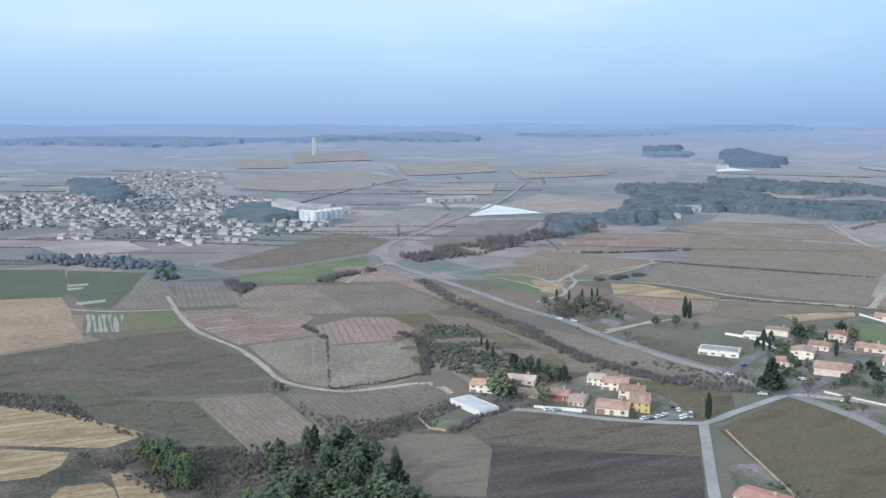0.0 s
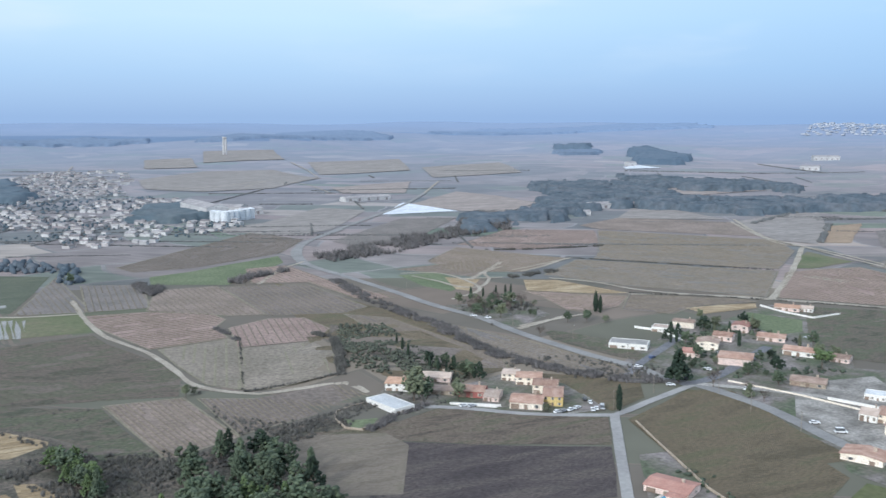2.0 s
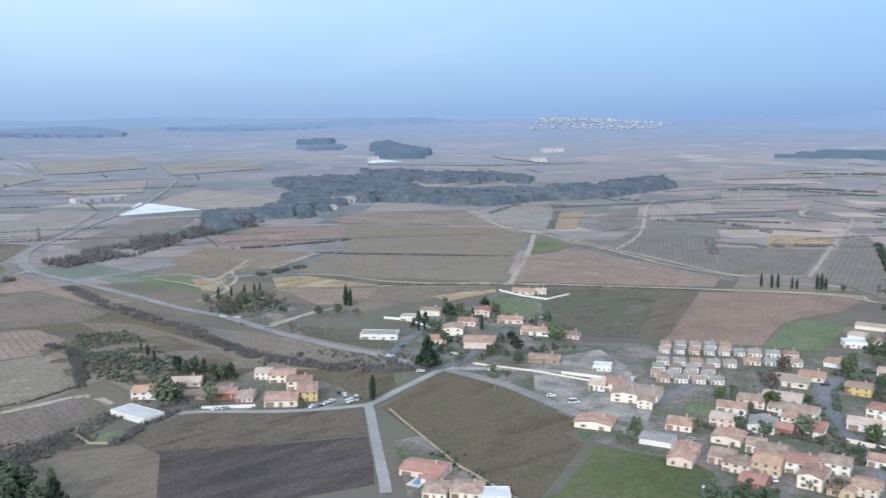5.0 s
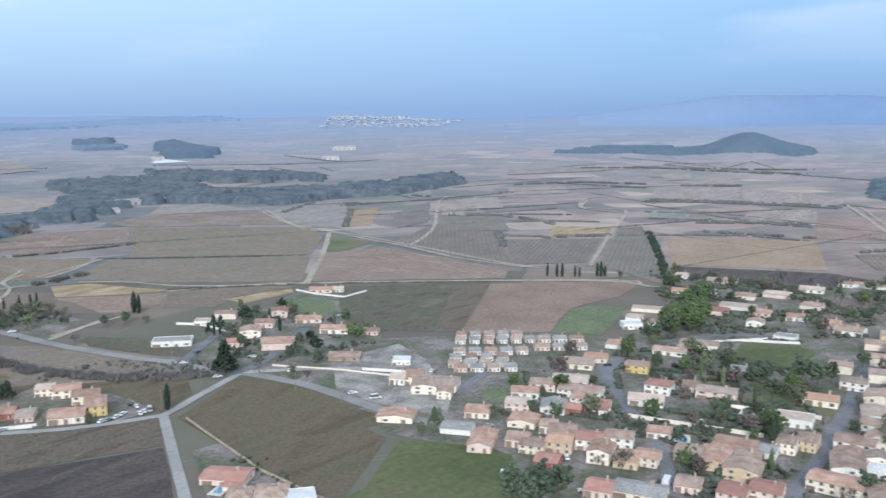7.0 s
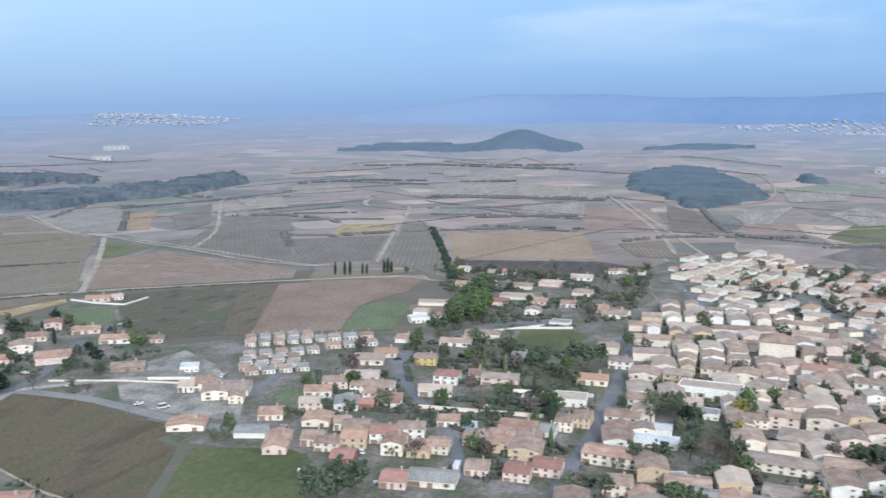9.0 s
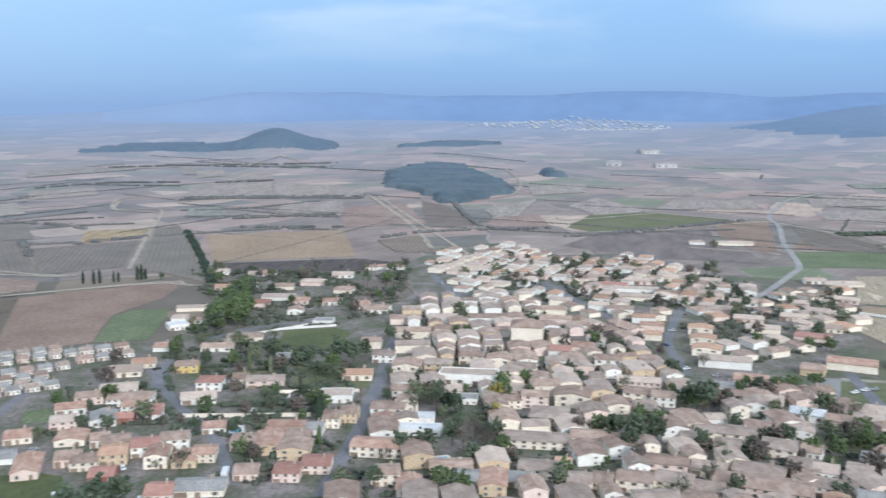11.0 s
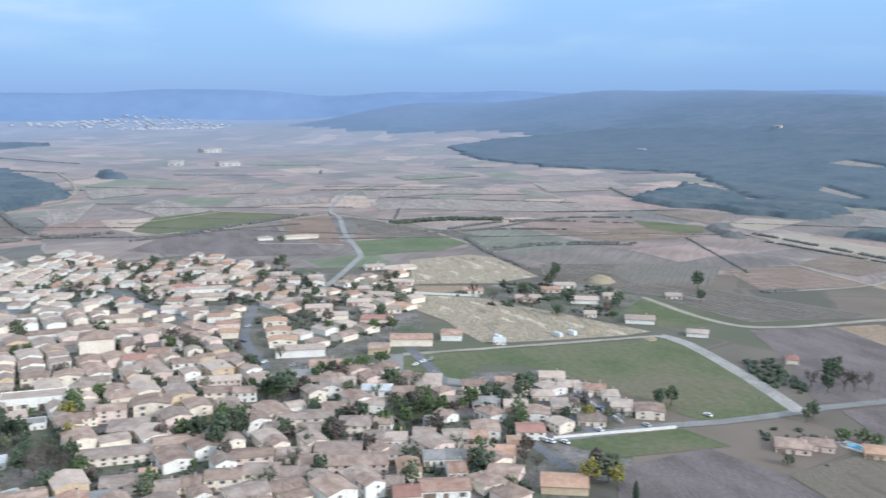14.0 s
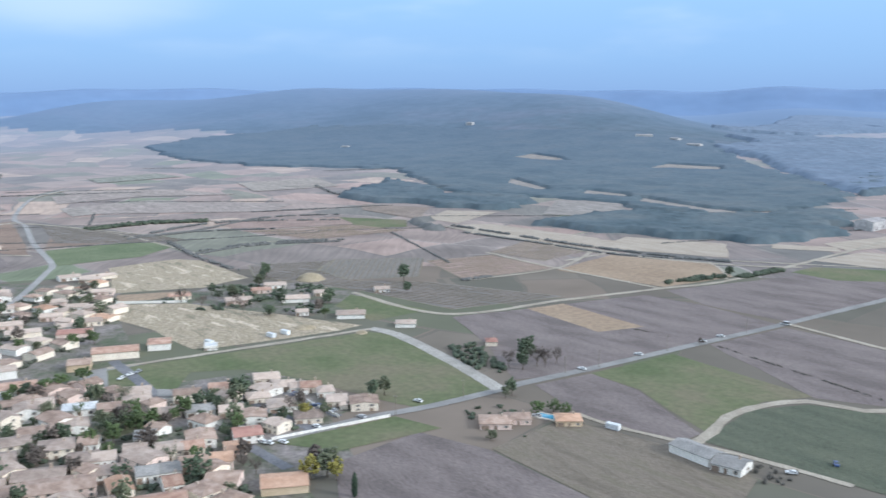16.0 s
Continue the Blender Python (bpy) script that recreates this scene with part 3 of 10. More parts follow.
field("yard", [(238.0, 350.6), (246.4, 349.3), (241.8, 324.9), (222.5, 327.3)])
field("garden", [(162.4, 393.8), (197.8, 386.3), (236.2, 398.8), (246.7, 368.5), (241.6, 323.4), (207.3, 339.5), (183.7, 358.4), (150.1, 357.4), (146.8, 376.1)])
field("garden", [(279.0, 564.3), (335.6, 553.6), (328.9, 506.9), (284.1, 480.9)])
field("garden", [(219.9, 274.1), (239.6, 269.8), (220.7, 219.2), (213.1, 190.9), (179.0, 213.4)])
field("asphalt", [(448.3, -132.0), (444.2, -162.2), (382.2, -158.6), (398.9, -130.2)])
field("straw", [(-59.7, 456.7), (-45.1, 449.4), (-20.9, 433.4), (14.3, 390.6), (14.1, 385.5), (-0.4, 374.8), (-40.6, 394.6), (-53.4, 400.8)])
field("straw", [(-52.7, 394.4), (-40.2, 389.7), (-13.9, 376.5), (-16.6, 361.7), (-24.0, 352.6), (-37.2, 353.6), (-48.4, 356.2)])
field("straw", [(-24.1, 319.0), (-16.0, 340.2), (-2.8, 339.1), (0.8, 330.6), (3.0, 308.8)])
field("straw", [(0.2, 347.6), (7.0, 345.0), (16.6, 323.7), (19.7, 302.6), (3.9, 308.5)])
field("tan", [(-96.9, 723.1), (-67.6, 721.0), (-28.1, 717.5), (-19.4, 665.3), (-11.4, 571.1), (-54.0, 556.0), (-75.9, 551.1)])
field("dullgreen", [(-116.4, 882.6), (-27.5, 849.6), (-20.7, 731.1), (-28.2, 719.8), (-68.0, 725.6), (-98.0, 732.3)])
field("dullgreen", [(-26.0, 842.7), (38.8, 809.4), (5.9, 663.9), (-10.5, 676.1), (-21.9, 731.5)])
field("vine_grey", [(42.1, 802.1), (55.3, 647.5), (7.7, 659.2)])
field("green2", [(-10.4, 656.0), (47.4, 642.4), (49.5, 584.8), (-10.0, 587.4)])
field("meadow", [(-75.1, 544.5), (-53.4, 549.2), (-11.4, 565.2), (48.9, 578.3), (52.9, 551.6), (76.0, 488.1), (80.1, 460.5), (71.7, 429.0), (0.7, 445.9), (-19.5, 468.0), (-70.9, 510.3)])
field("meadow2", [(-49.1, 497.8), (-19.4, 466.0), (0.7, 444.1), (37.3, 425.8), (51.6, 352.0), (30.8, 359.8), (23.7, 379.7), (14.5, 394.3), (-21.0, 438.6), (-60.4, 462.3)])
field("vine_tan", [(38.9, 428.9), (73.9, 426.2), (84.6, 362.0), (53.2, 348.1)])
field("vine_brown", [(79.8, 422.0), (103.0, 410.4), (142.2, 409.6), (151.6, 388.2), (131.3, 378.1), (85.1, 364.0)])
field("vine_pale", [(78.6, 524.4), (125.8, 533.6), (101.8, 427.6), (88.3, 443.2), (81.7, 486.0)])
field("vine_pale", [(118.9, 506.5), (162.6, 503.6), (160.9, 455.6), (148.9, 421.7), (117.1, 421.1), (102.6, 425.3)])
field("vine_red", [(49.8, 635.5), (87.7, 631.4), (125.8, 607.2), (130.8, 586.3), (118.5, 564.1), (120.6, 534.0), (74.1, 526.1), (62.6, 563.5), (51.1, 601.4)])
field("vine_red", [(126.9, 561.0), (157.0, 576.5), (177.9, 568.7), (182.8, 531.6), (163.6, 506.5), (119.6, 509.1)])
field("vine_tan", [(112.0, 709.1), (151.6, 707.5), (158.5, 589.2), (134.9, 596.1), (88.3, 635.3), (99.2, 681.8)])
field("vine_brown", [(176.0, 695.7), (217.6, 680.3), (227.6, 583.4), (206.6, 571.3), (158.6, 585.3), (153.8, 701.3)])
field("vine_grey", [(56.5, 753.5), (96.6, 738.6), (97.6, 699.3), (91.6, 644.4), (51.7, 648.9)])
field("green", [(110.3, 770.7), (148.5, 784.4), (237.7, 839.6), (231.0, 797.6), (181.4, 735.5), (161.0, 709.3), (107.2, 734.7)])
field("vine_brown", [(92.0, 831.7), (259.8, 1023.3), (295.2, 941.5), (245.4, 856.6), (152.1, 802.7), (102.8, 801.4)])
field("vine_grey", [(215.5, 1062.5), (297.5, 1113.8), (421.6, 1262.0), (468.4, 1201.5), (352.1, 1012.3), (299.4, 975.9)])
field("vine_red", [(192.0, 778.0), (228.9, 781.1), (238.5, 686.0), (257.8, 604.4), (230.9, 614.4), (221.5, 692.3), (179.1, 708.0)])
field("vine_brown", [(205.4, 567.9), (228.3, 544.4), (244.6, 425.1), (236.2, 404.4), (192.7, 428.5), (205.5, 526.5)])
field("vine_grey", [(252.2, 517.7), (275.7, 453.7), (291.1, 374.9), (285.6, 358.9), (257.7, 385.2), (244.8, 451.2)])
field("meadow2", [(300.3, 474.9), (324.0, 428.6), (312.8, 375.8), (301.2, 397.8), (291.1, 447.9)])
field("vine_tan", [(306.7, 719.4), (402.4, 734.1), (391.8, 694.3), (350.7, 658.3), (323.4, 697.8)])
field("green", [(297.7, 692.3), (331.1, 691.9), (336.5, 636.1), (306.0, 609.7), (295.9, 638.2)])
field("straw", [(329.1, 666.3), (348.8, 645.0), (319.9, 604.5), (313.1, 614.3)])
field("plough2", [(80.6, 331.4), (112.7, 353.7), (150.2, 351.1), (174.6, 360.0), (205.7, 336.8), (235.7, 315.2), (216.4, 286.9), (169.7, 311.0), (142.8, 328.0), (112.4, 287.7), (106.7, 295.2)])
field("plough", [(112.4, 287.7), (142.7, 326.6), (169.1, 309.9), (215.2, 285.4), (187.5, 244.3), (106.4, 272.3)])
field("vine_red", [(263.7, 1922.2), (456.4, 2234.8), (625.4, 2226.6), (641.4, 1918.8), (462.3, 1647.2), (331.1, 1625.0), (246.3, 1724.0)])
field("vine_red", [(560.8, 1611.8), (764.9, 1709.8), (637.7, 1448.7), (537.2, 1485.1)])
field("vine_red", [(562.6, 1256.8), (730.9, 1440.4), (753.9, 1322.7), (745.9, 1189.9), (635.9, 1099.3), (584.7, 1134.1)])
field("vine_grey", [(316.3, 909.5), (469.9, 1085.0), (538.4, 1059.9), (425.4, 919.0), (329.0, 859.3)])
field("white", [(467.8, 1137.4), (561.6, 1286.3), (581.0, 1135.4)])
field("white", [(1395.2, 1841.8), (1487.3, 1907.6), (1481.5, 1794.9), (1362.0, 1787.4)])
field("vine_pale", [(821.0, 1060.2), (869.0, 1025.2), (840.1, 889.1), (789.3, 920.5), (726.7, 968.1)])
field("vine_tan", [(727.6, 967.0), (784.8, 915.3), (823.3, 866.1), (753.6, 750.9), (634.3, 877.4), (634.3, 920.8)])
field("vine_green", [(626.0, 871.2), (746.8, 717.2), (703.5, 649.5), (605.6, 574.9), (494.5, 694.5), (527.3, 731.0)])
field("vine_green", [(479.2, 698.3), (597.7, 568.8), (503.4, 489.1), (440.3, 569.0), (406.6, 639.4)])
field("vine_red", [(534.9, 923.4), (620.9, 869.4), (563.0, 779.9), (470.3, 774.5), (424.1, 833.1)])
field("vine_tan", [(415.4, 816.4), (476.4, 707.0), (399.7, 660.4), (347.6, 686.3), (352.1, 750.4)])
field("straw", [(379.2, 627.3), (404.9, 613.8), (421.3, 544.8), (393.9, 555.2), (359.7, 588.4)])
field("vine_red", [(354.8, 587.8), (391.3, 551.7), (414.5, 536.0), (385.3, 508.1), (365.5, 503.5), (346.2, 513.8), (355.7, 561.0)])
field("vine_brown", [(419.1, 540.6), (481.5, 486.8), (483.5, 476.9), (435.3, 486.0), (402.1, 471.9), (380.6, 499.0)])
field("straw", [(423.5, 484.7), (479.0, 475.4), (467.9, 461.6), (420.4, 463.8)])
field("green", [(451.1, 456.3), (466.2, 421.4), (438.8, 396.8), (417.3, 396.8), (424.3, 429.3)])
field("meadow2", [(503.2, 451.9), (551.3, 405.8), (560.8, 386.4), (430.5, 311.6), (412.5, 341.2), (428.6, 382.6)])
field("plough2", [(562.1, 384.7), (577.2, 365.7), (437.8, 297.9), (429.3, 308.7)])
field("red", [(578.7, 363.7), (657.0, 275.8), (590.8, 263.9), (548.4, 272.6), (531.5, 274.2), (469.4, 253.7), (436.5, 295.1)])
field("green", [(532.7, 272.7), (549.1, 268.8), (558.8, 245.3), (509.6, 230.4), (478.5, 224.7), (467.7, 251.3)])
field("green2", [(710.1, 641.1), (697.1, 576.5), (634.5, 565.9), (615.4, 573.4)])
field("vine_red", [(596.7, 559.5), (629.3, 561.3), (676.9, 552.7), (640.3, 385.3), (604.6, 368.7), (508.3, 482.9)])
field("tan", [(896.0, 783.9), (959.1, 783.2), (800.1, 665.9), (774.4, 681.9)])
field("vine_green", [(830.2, 868.2), (1057.2, 942.1), (911.6, 797.5), (761.1, 674.4), (746.8, 717.2)])
field("vine_grey", [(690.7, 553.4), (852.4, 616.2), (827.6, 513.0), (664.3, 399.9), (672.3, 463.7)])
field("vine_green", [(918.6, 651.2), (965.7, 591.0), (846.8, 510.8), (813.4, 584.1)])
field("straw", [(911.9, 490.2), (944.7, 432.4), (878.3, 412.9), (822.7, 449.5)])
field("vine_grey", [(787.3, 481.2), (849.8, 401.8), (705.2, 347.9), (665.8, 398.0)])
field("vine_green", [(929.4, 420.7), (968.6, 409.9), (770.6, 313.3), (650.2, 255.3), (698.7, 333.3)])
field("vine_tan", [(1016.8, 721.1), (1050.6, 702.2), (945.9, 636.2), (928.5, 658.4)])
field("olive", [(241.7, 310.2), (295.0, 333.0), (313.0, 321.6), (297.2, 265.7), (291.7, 232.0), (278.0, 234.5), (274.3, 221.0), (219.2, 196.3), (217.3, 207.7), (221.2, 237.1)])
field("grass", [(274.6, 215.4), (289.2, 182.2), (286.0, 170.0), (249.9, 144.8), (203.0, 196.7), (219.2, 196.3), (231.2, 196.4)])
field("grass", [(508.4, 153.5), (520.6, 124.0), (506.8, 111.1), (470.7, 115.5), (454.7, 123.4), (460.7, 142.6)])
field("vine_brown", [(658.3, 155.2), (691.5, 107.5), (627.3, 91.3), (594.7, 98.2), (589.2, 125.4)])
field("green2", [(437.6, 130.2), (454.0, 105.8), (414.7, 91.6), (410.9, 109.4)])
field("tan", [(896.0, 350.7), (951.6, 220.0), (782.6, 167.1), (739.6, 284.3)])
field("plough", [(731.7, 281.4), (770.8, 164.6), (752.4, 120.8), (714.2, 146.1), (682.9, 259.0)])
field("vine_red", [(1453.3, 584.6), (1552.9, 481.6), (1323.6, 411.5), (1258.5, 522.8)])
field("vine_red", [(1552.7, 477.8), (1443.0, 291.7), (1302.7, 271.6), (1307.3, 403.4)])
field("green2", [(1125.9, 465.4), (1173.6, 431.4), (1041.3, 383.8), (1043.0, 432.0)])
field("vine_red", [(1167.8, 269.0), (1232.6, 196.6), (1017.6, 137.5), (969.3, 224.0)])
field("vine_tan", [(881.9, 168.7), (919.3, 130.0), (810.6, 94.5), (812.1, 137.8)])
field("vine_brown", [(1268.6, 178.9), (1195.7, 131.8), (1015.3, 74.0), (988.7, 131.7)])
field("vine_tan", [(1161.1, 81.2), (1317.8, 14.8), (1004.7, 48.2)])
field("green2", [(1156.2, -59.7), (1153.6, -131.9), (1078.5, -219.3), (998.8, -115.2), (963.9, -50.6), (1002.2, -20.9)])
field("vine_red", [(1339.9, -68.3), (1166.6, -129.7), (1119.1, -57.9), (1224.8, -24.7)])
field("red", [(1073.9, -191.2), (1094.5, -253.7), (832.7, -208.0), (869.1, -189.9), (941.8, -174.9)])
field("vine_red", [(1446.8, -159.1), (1540.2, -202.5), (1538.5, -250.5), (1378.8, -208.1), (1381.2, -139.2)])
field("fallow", [(868.0, -13.2), (946.3, -49.8), (1006.5, -173.4), (888.9, -165.6), (851.0, -186.2), (785.0, -182.7), (803.8, -94.2)])
field("green", [(856.8, -225.8), (864.1, -327.9), (805.1, -324.9), (772.2, -284.7), (769.0, -208.9)])
field("red", [(993.2, -272.5), (964.0, -301.9), (871.5, -330.6), (867.7, -228.5)])
field("earth", [(732.8, -244.6), (742.6, -303.7), (719.7, -319.6), (625.9, -315.8), (610.0, -271.8), (631.4, -211.0)])
field("tan", [(623.2, -212.3), (605.4, -261.2), (592.2, -231.0), (600.3, -202.7)])
field("earth", [(591.0, -203.3), (566.6, -240.8), (506.0, -272.8), (443.5, -301.6), (439.9, -283.3), (448.8, -214.9), (454.7, -197.5), (509.1, -195.7), (564.6, -183.6)])
field("green2", [(441.9, -146.8), (434.7, -208.4), (427.4, -295.1), (410.6, -303.8), (347.8, -292.4), (297.6, -282.1), (298.7, -237.8), (310.0, -233.3), (366.9, -218.8), (400.7, -201.9), (412.7, -178.2), (390.4, -161.9), (410.0, -136.4)])
field("green2", [(500.1, -315.9), (524.1, -344.4), (451.5, -359.7), (449.1, -313.7)])
field("fallow", [(426.1, -358.6), (397.0, -509.9), (352.0, -514.3), (287.7, -506.5), (292.0, -438.7), (298.4, -310.6), (303.9, -300.5), (362.8, -332.6)])
field("tan", [(414.3, -413.6), (410.4, -444.1), (334.1, -434.5), (343.2, -404.4)])
field("fallow", [(396.1, -533.9), (362.8, -706.8), (329.9, -733.5), (283.4, -639.3), (285.9, -516.0), (349.7, -517.3)])
field("green2", [(382.4, -673.0), (383.9, -709.0), (334.8, -743.4), (311.5, -696.2), (341.3, -668.3)])
field("vine_red", [(603.3, -471.7), (591.6, -535.4), (511.6, -533.6), (519.2, -443.8)])
field("vine_tan", [(604.0, -544.8), (641.9, -638.9), (561.3, -638.2), (542.2, -551.7)])
field("tan", [(504.6, -529.9), (527.2, -619.6), (443.6, -653.0), (398.6, -620.1), (406.6, -543.8)])
field("stubble", [(769.9, -632.2), (750.5, -673.3), (604.0, -688.6), (563.4, -652.1)])
field("stubble", [(577.5, -674.1), (592.0, -717.2), (504.0, -758.7), (453.6, -691.2), (542.4, -652.0)])
field("stubble", [(836.5, -643.0), (882.5, -712.7), (830.4, -751.8), (777.2, -646.1)])
field("stubble", [(803.1, -827.4), (856.9, -897.2), (796.7, -931.4), (735.1, -877.5)])
field("stubble", [(447.5, -832.7), (432.0, -940.2), (395.5, -866.3), (409.4, -810.0)])
field("stubble", [(400.3, -737.1), (396.6, -816.1), (373.2, -821.1), (337.3, -748.5)])
field("green2", [(287.4, -337.4), (285.6, -400.0), (198.9, -393.2), (208.7, -367.2), (200.8, -314.3), (255.6, -336.5)])
field("fallow", [(290.4, -303.0), (287.4, -337.4), (254.5, -335.1), (200.2, -309.7), (201.0, -296.1), (248.8, -288.8)])
field("fallow", [(285.7, -432.7), (281.6, -502.7), (213.9, -498.6), (168.4, -406.5), (196.7, -391.9)])
field("dullgreen", [(194.7, -304.2), (205.0, -352.8), (193.4, -379.2), (162.8, -395.2), (121.4, -311.4), (137.3, -310.4)])
field("loam", [(241.1, -231.3), (247.9, -279.2), (198.5, -289.3), (159.2, -287.7), (147.7, -257.3), (170.7, -227.5)])
field("fallow", [(266.3, -175.2), (274.1, -219.5), (240.9, -229.6), (173.3, -227.6), (228.4, -153.1)])
field("green2", [(299.8, -165.3), (295.7, -223.3), (272.0, -229.8), (275.4, -182.1)])
field("vine_grey", [(1039.9, -269.6), (986.9, -301.8), (843.4, -355.9), (835.8, -335.6), (894.4, -247.1)])
field("vine_green", [(656.9, -411.1), (616.4, -478.4), (549.6, -423.0), (572.1, -374.7), (619.1, -372.2)])
field("vine_grey", [(676.0, -340.5), (652.0, -408.1), (623.5, -374.8), (568.3, -372.3), (526.1, -416.3), (427.2, -461.2), (443.7, -372.6), (530.8, -358.3), (627.5, -321.4)])
field("cover", [(-9.6, 646.1), (-8.2, 647.5), (-6.8, 592.6), (-8.4, 591.6)])
field("cover", [(-6.1, 644.8), (-4.7, 646.1), (-3.5, 591.4), (-5.2, 590.4)])
field("cover", [(-2.6, 643.5), (-1.2, 644.8), (-0.3, 590.2), (-1.9, 589.2)])
field("cover", [(0.9, 642.1), (2.4, 643.5), (2.9, 589.0), (1.3, 588.0)])
field("cover", [(4.5, 640.8), (5.9, 642.2), (6.2, 587.8), (4.5, 586.8)])
field("cover", [(8.0, 639.5), (9.4, 640.9), (9.4, 586.5), (7.8, 585.6)])
field("cover", [(11.5, 638.2), (13.0, 639.6), (12.7, 585.3), (11.0, 584.4)])
field("cover", [(-16.3, 695.3), (4.6, 698.5), (3.7, 687.8), (-15.3, 682.1)])
field("cover", [(-24.3, 770.1), (-9.0, 772.4), (-9.4, 761.9), (-24.1, 759.6)])
field("cover", [(-24.0, 754.5), (-11.0, 754.7), (-10.9, 747.1), (-23.7, 744.4)])
field("green", [(130.3, 366.4), (145.8, 373.3), (147.9, 363.7), (140.2, 350.9), (129.9, 351.0)])
field("straw", [(148.2, 374.0), (166.4, 376.0), (152.1, 358.2), (148.5, 365.1)])
field("vine_red", [(1750.6, 628.5), (1844.5, 573.0), (1610.7, 499.2), (1544.8, 565.0)])
field("tan", [(1871.5, 783.3), (1902.8, 762.1), (1709.1, 685.7), (1696.1, 706.0)])
field("vine_red", [(1217.6, 365.8), (1250.2, 287.6), (1118.5, 257.8), (1092.7, 335.6)])
field("vine_red", [(1083.1, 65.6), (1121.6, 12.1), (1012.6, -2.1), (981.9, 71.6)])
field("vine_tan", [(1504.8, 35.9), (1591.3, -60.4), (1421.3, -54.4), (1360.3, 23.8)])
field("vine_red", [(1346.6, -364.8), (1387.1, -489.9), (1283.5, -495.5), (1242.6, -345.5)])
field("vine_tan", [(1192.9, -332.2), (1223.3, -473.0), (1140.7, -493.6), (1097.9, -320.8)])
field("vine_red", [(1311.1, -173.6), (1323.9, -283.5), (1215.9, -276.7), (1193.0, -136.2)])
field("green2", [(1624.5, -499.0), (1669.0, -639.2), (1569.4, -652.1), (1529.8, -490.1)])
field("vine_red", [(1418.4, -400.1), (1356.2, -541.9), (1221.7, -590.8), (1313.3, -378.1)])
field("vine_red", [(1206.2, -368.6), (1139.7, -535.1), (1060.0, -594.7), (1004.2, -532.4), (1105.6, -351.2)])
field("vine_red", [(946.2, -431.8), (910.0, -572.5), (842.4, -560.4), (876.1, -425.8)])
field("vine_tan", [(1393.1, -672.7), (1412.0, -834.3), (1247.8, -780.3), (1245.3, -629.7)])
field("vine_tan", [(1005.7, -666.4), (920.0, -714.5), (836.3, -634.6), (951.7, -631.4)])
field("green2", [(905.5, -569.7), (835.9, -618.1), (788.9, -584.3), (807.4, -537.7)])
field("vine_red", [(864.6, -426.7), (841.9, -545.2), (767.2, -568.7), (769.0, -459.6)])
field("vine_tan", [(695.2, -846.6), (595.2, -893.5), (529.3, -799.4), (606.5, -751.7)])
field("vine_red", [(1455.1, 594.9), (1539.9, 485.6), (1319.7, 420.3), (1260.4, 522.8)])
field("vine_red", [(1513.3, 468.1), (1504.1, 351.9), (1342.0, 316.4), (1309.5, 407.7)])
field("vine_tan", [(1709.5, 1035.0), (1825.9, 961.6), (1798.1, 841.5), (1592.3, 963.7)])
field("vine_red", [(1323.6, 800.4), (1411.9, 742.3), (1293.2, 669.7), (1209.3, 731.0)])
field("vine_tan", [(1104.8, 763.5), (1183.0, 734.8), (1050.1, 643.1), (1010.5, 670.9)])
field("vine_grey", [(904.3, 720.0), (1051.0, 765.1), (861.4, 630.9), (798.1, 627.3)])
field("vine_tan", [(1781.6, 712.4), (1847.5, 679.9), (1672.3, 614.7), (1613.2, 644.4)])
field("vine_red", [(1105.8, 1350.4), (1251.0, 1322.0), (1243.8, 1222.3), (1021.7, 1189.8)])
field("vine_red", [(612.1, 2989.8), (824.3, 2931.9), (735.1, 2498.6), (504.8, 2469.2)])
field("vine_tan", [(769.0, 2396.8), (1083.2, 2504.2), (909.7, 2034.1), (682.9, 2042.8)])
field("vine_red", [(968.6, 2097.0), (1229.4, 2161.2), (1089.0, 1811.6), (864.6, 1812.8)])
field("vine_tan", [(379.5, 2640.0), (501.4, 2608.9), (467.5, 2359.6), (338.6, 2360.0)])

field("stubble", [(754.5, -629.4), (588.5, -683.9), (483.7, -734.2), (453.6, -691.2), (550.9, -646.1), (710.8, -607.7)])
field("stubble", [(807.4, -821.7), (869.0, -893.1), (808.3, -950.1), (753.4, -893.1)])
field("stubble", [(461.5, -768.7), (409.2, -799.6), (428.0, -823.7), (473.7, -792.4)])
field("green2", [(427.8, 154.4), (436.9, 136.3), (425.4, 133.0), (411.5, 149.6)])
field("green2", [(417.7, 120.7), (423.8, 104.4), (404.7, 100.5), (399.2, 113.7)])
field("green", [(351.9, 225.2), (357.3, 214.5), (348.4, 204.6), (342.0, 203.7), (337.5, 216.0)])
field("green2", [(409.9, 95.8), (417.6, 82.2), (404.5, 79.8), (397.9, 91.6)])
field("green2", [(363.6, -115.3), (366.6, -140.6), (347.2, -135.8), (343.5, -114.1)])
field("green2", [(377.8, -29.3), (382.8, -39.4), (368.4, -41.8), (360.3, -31.9)])

field("loam", [(80.2, 321.1), (94.6, 341.2), (111.7, 350.4), (140.2, 339.7), (143.6, 322.9), (121.3, 279.2), (96.0, 288.7)])
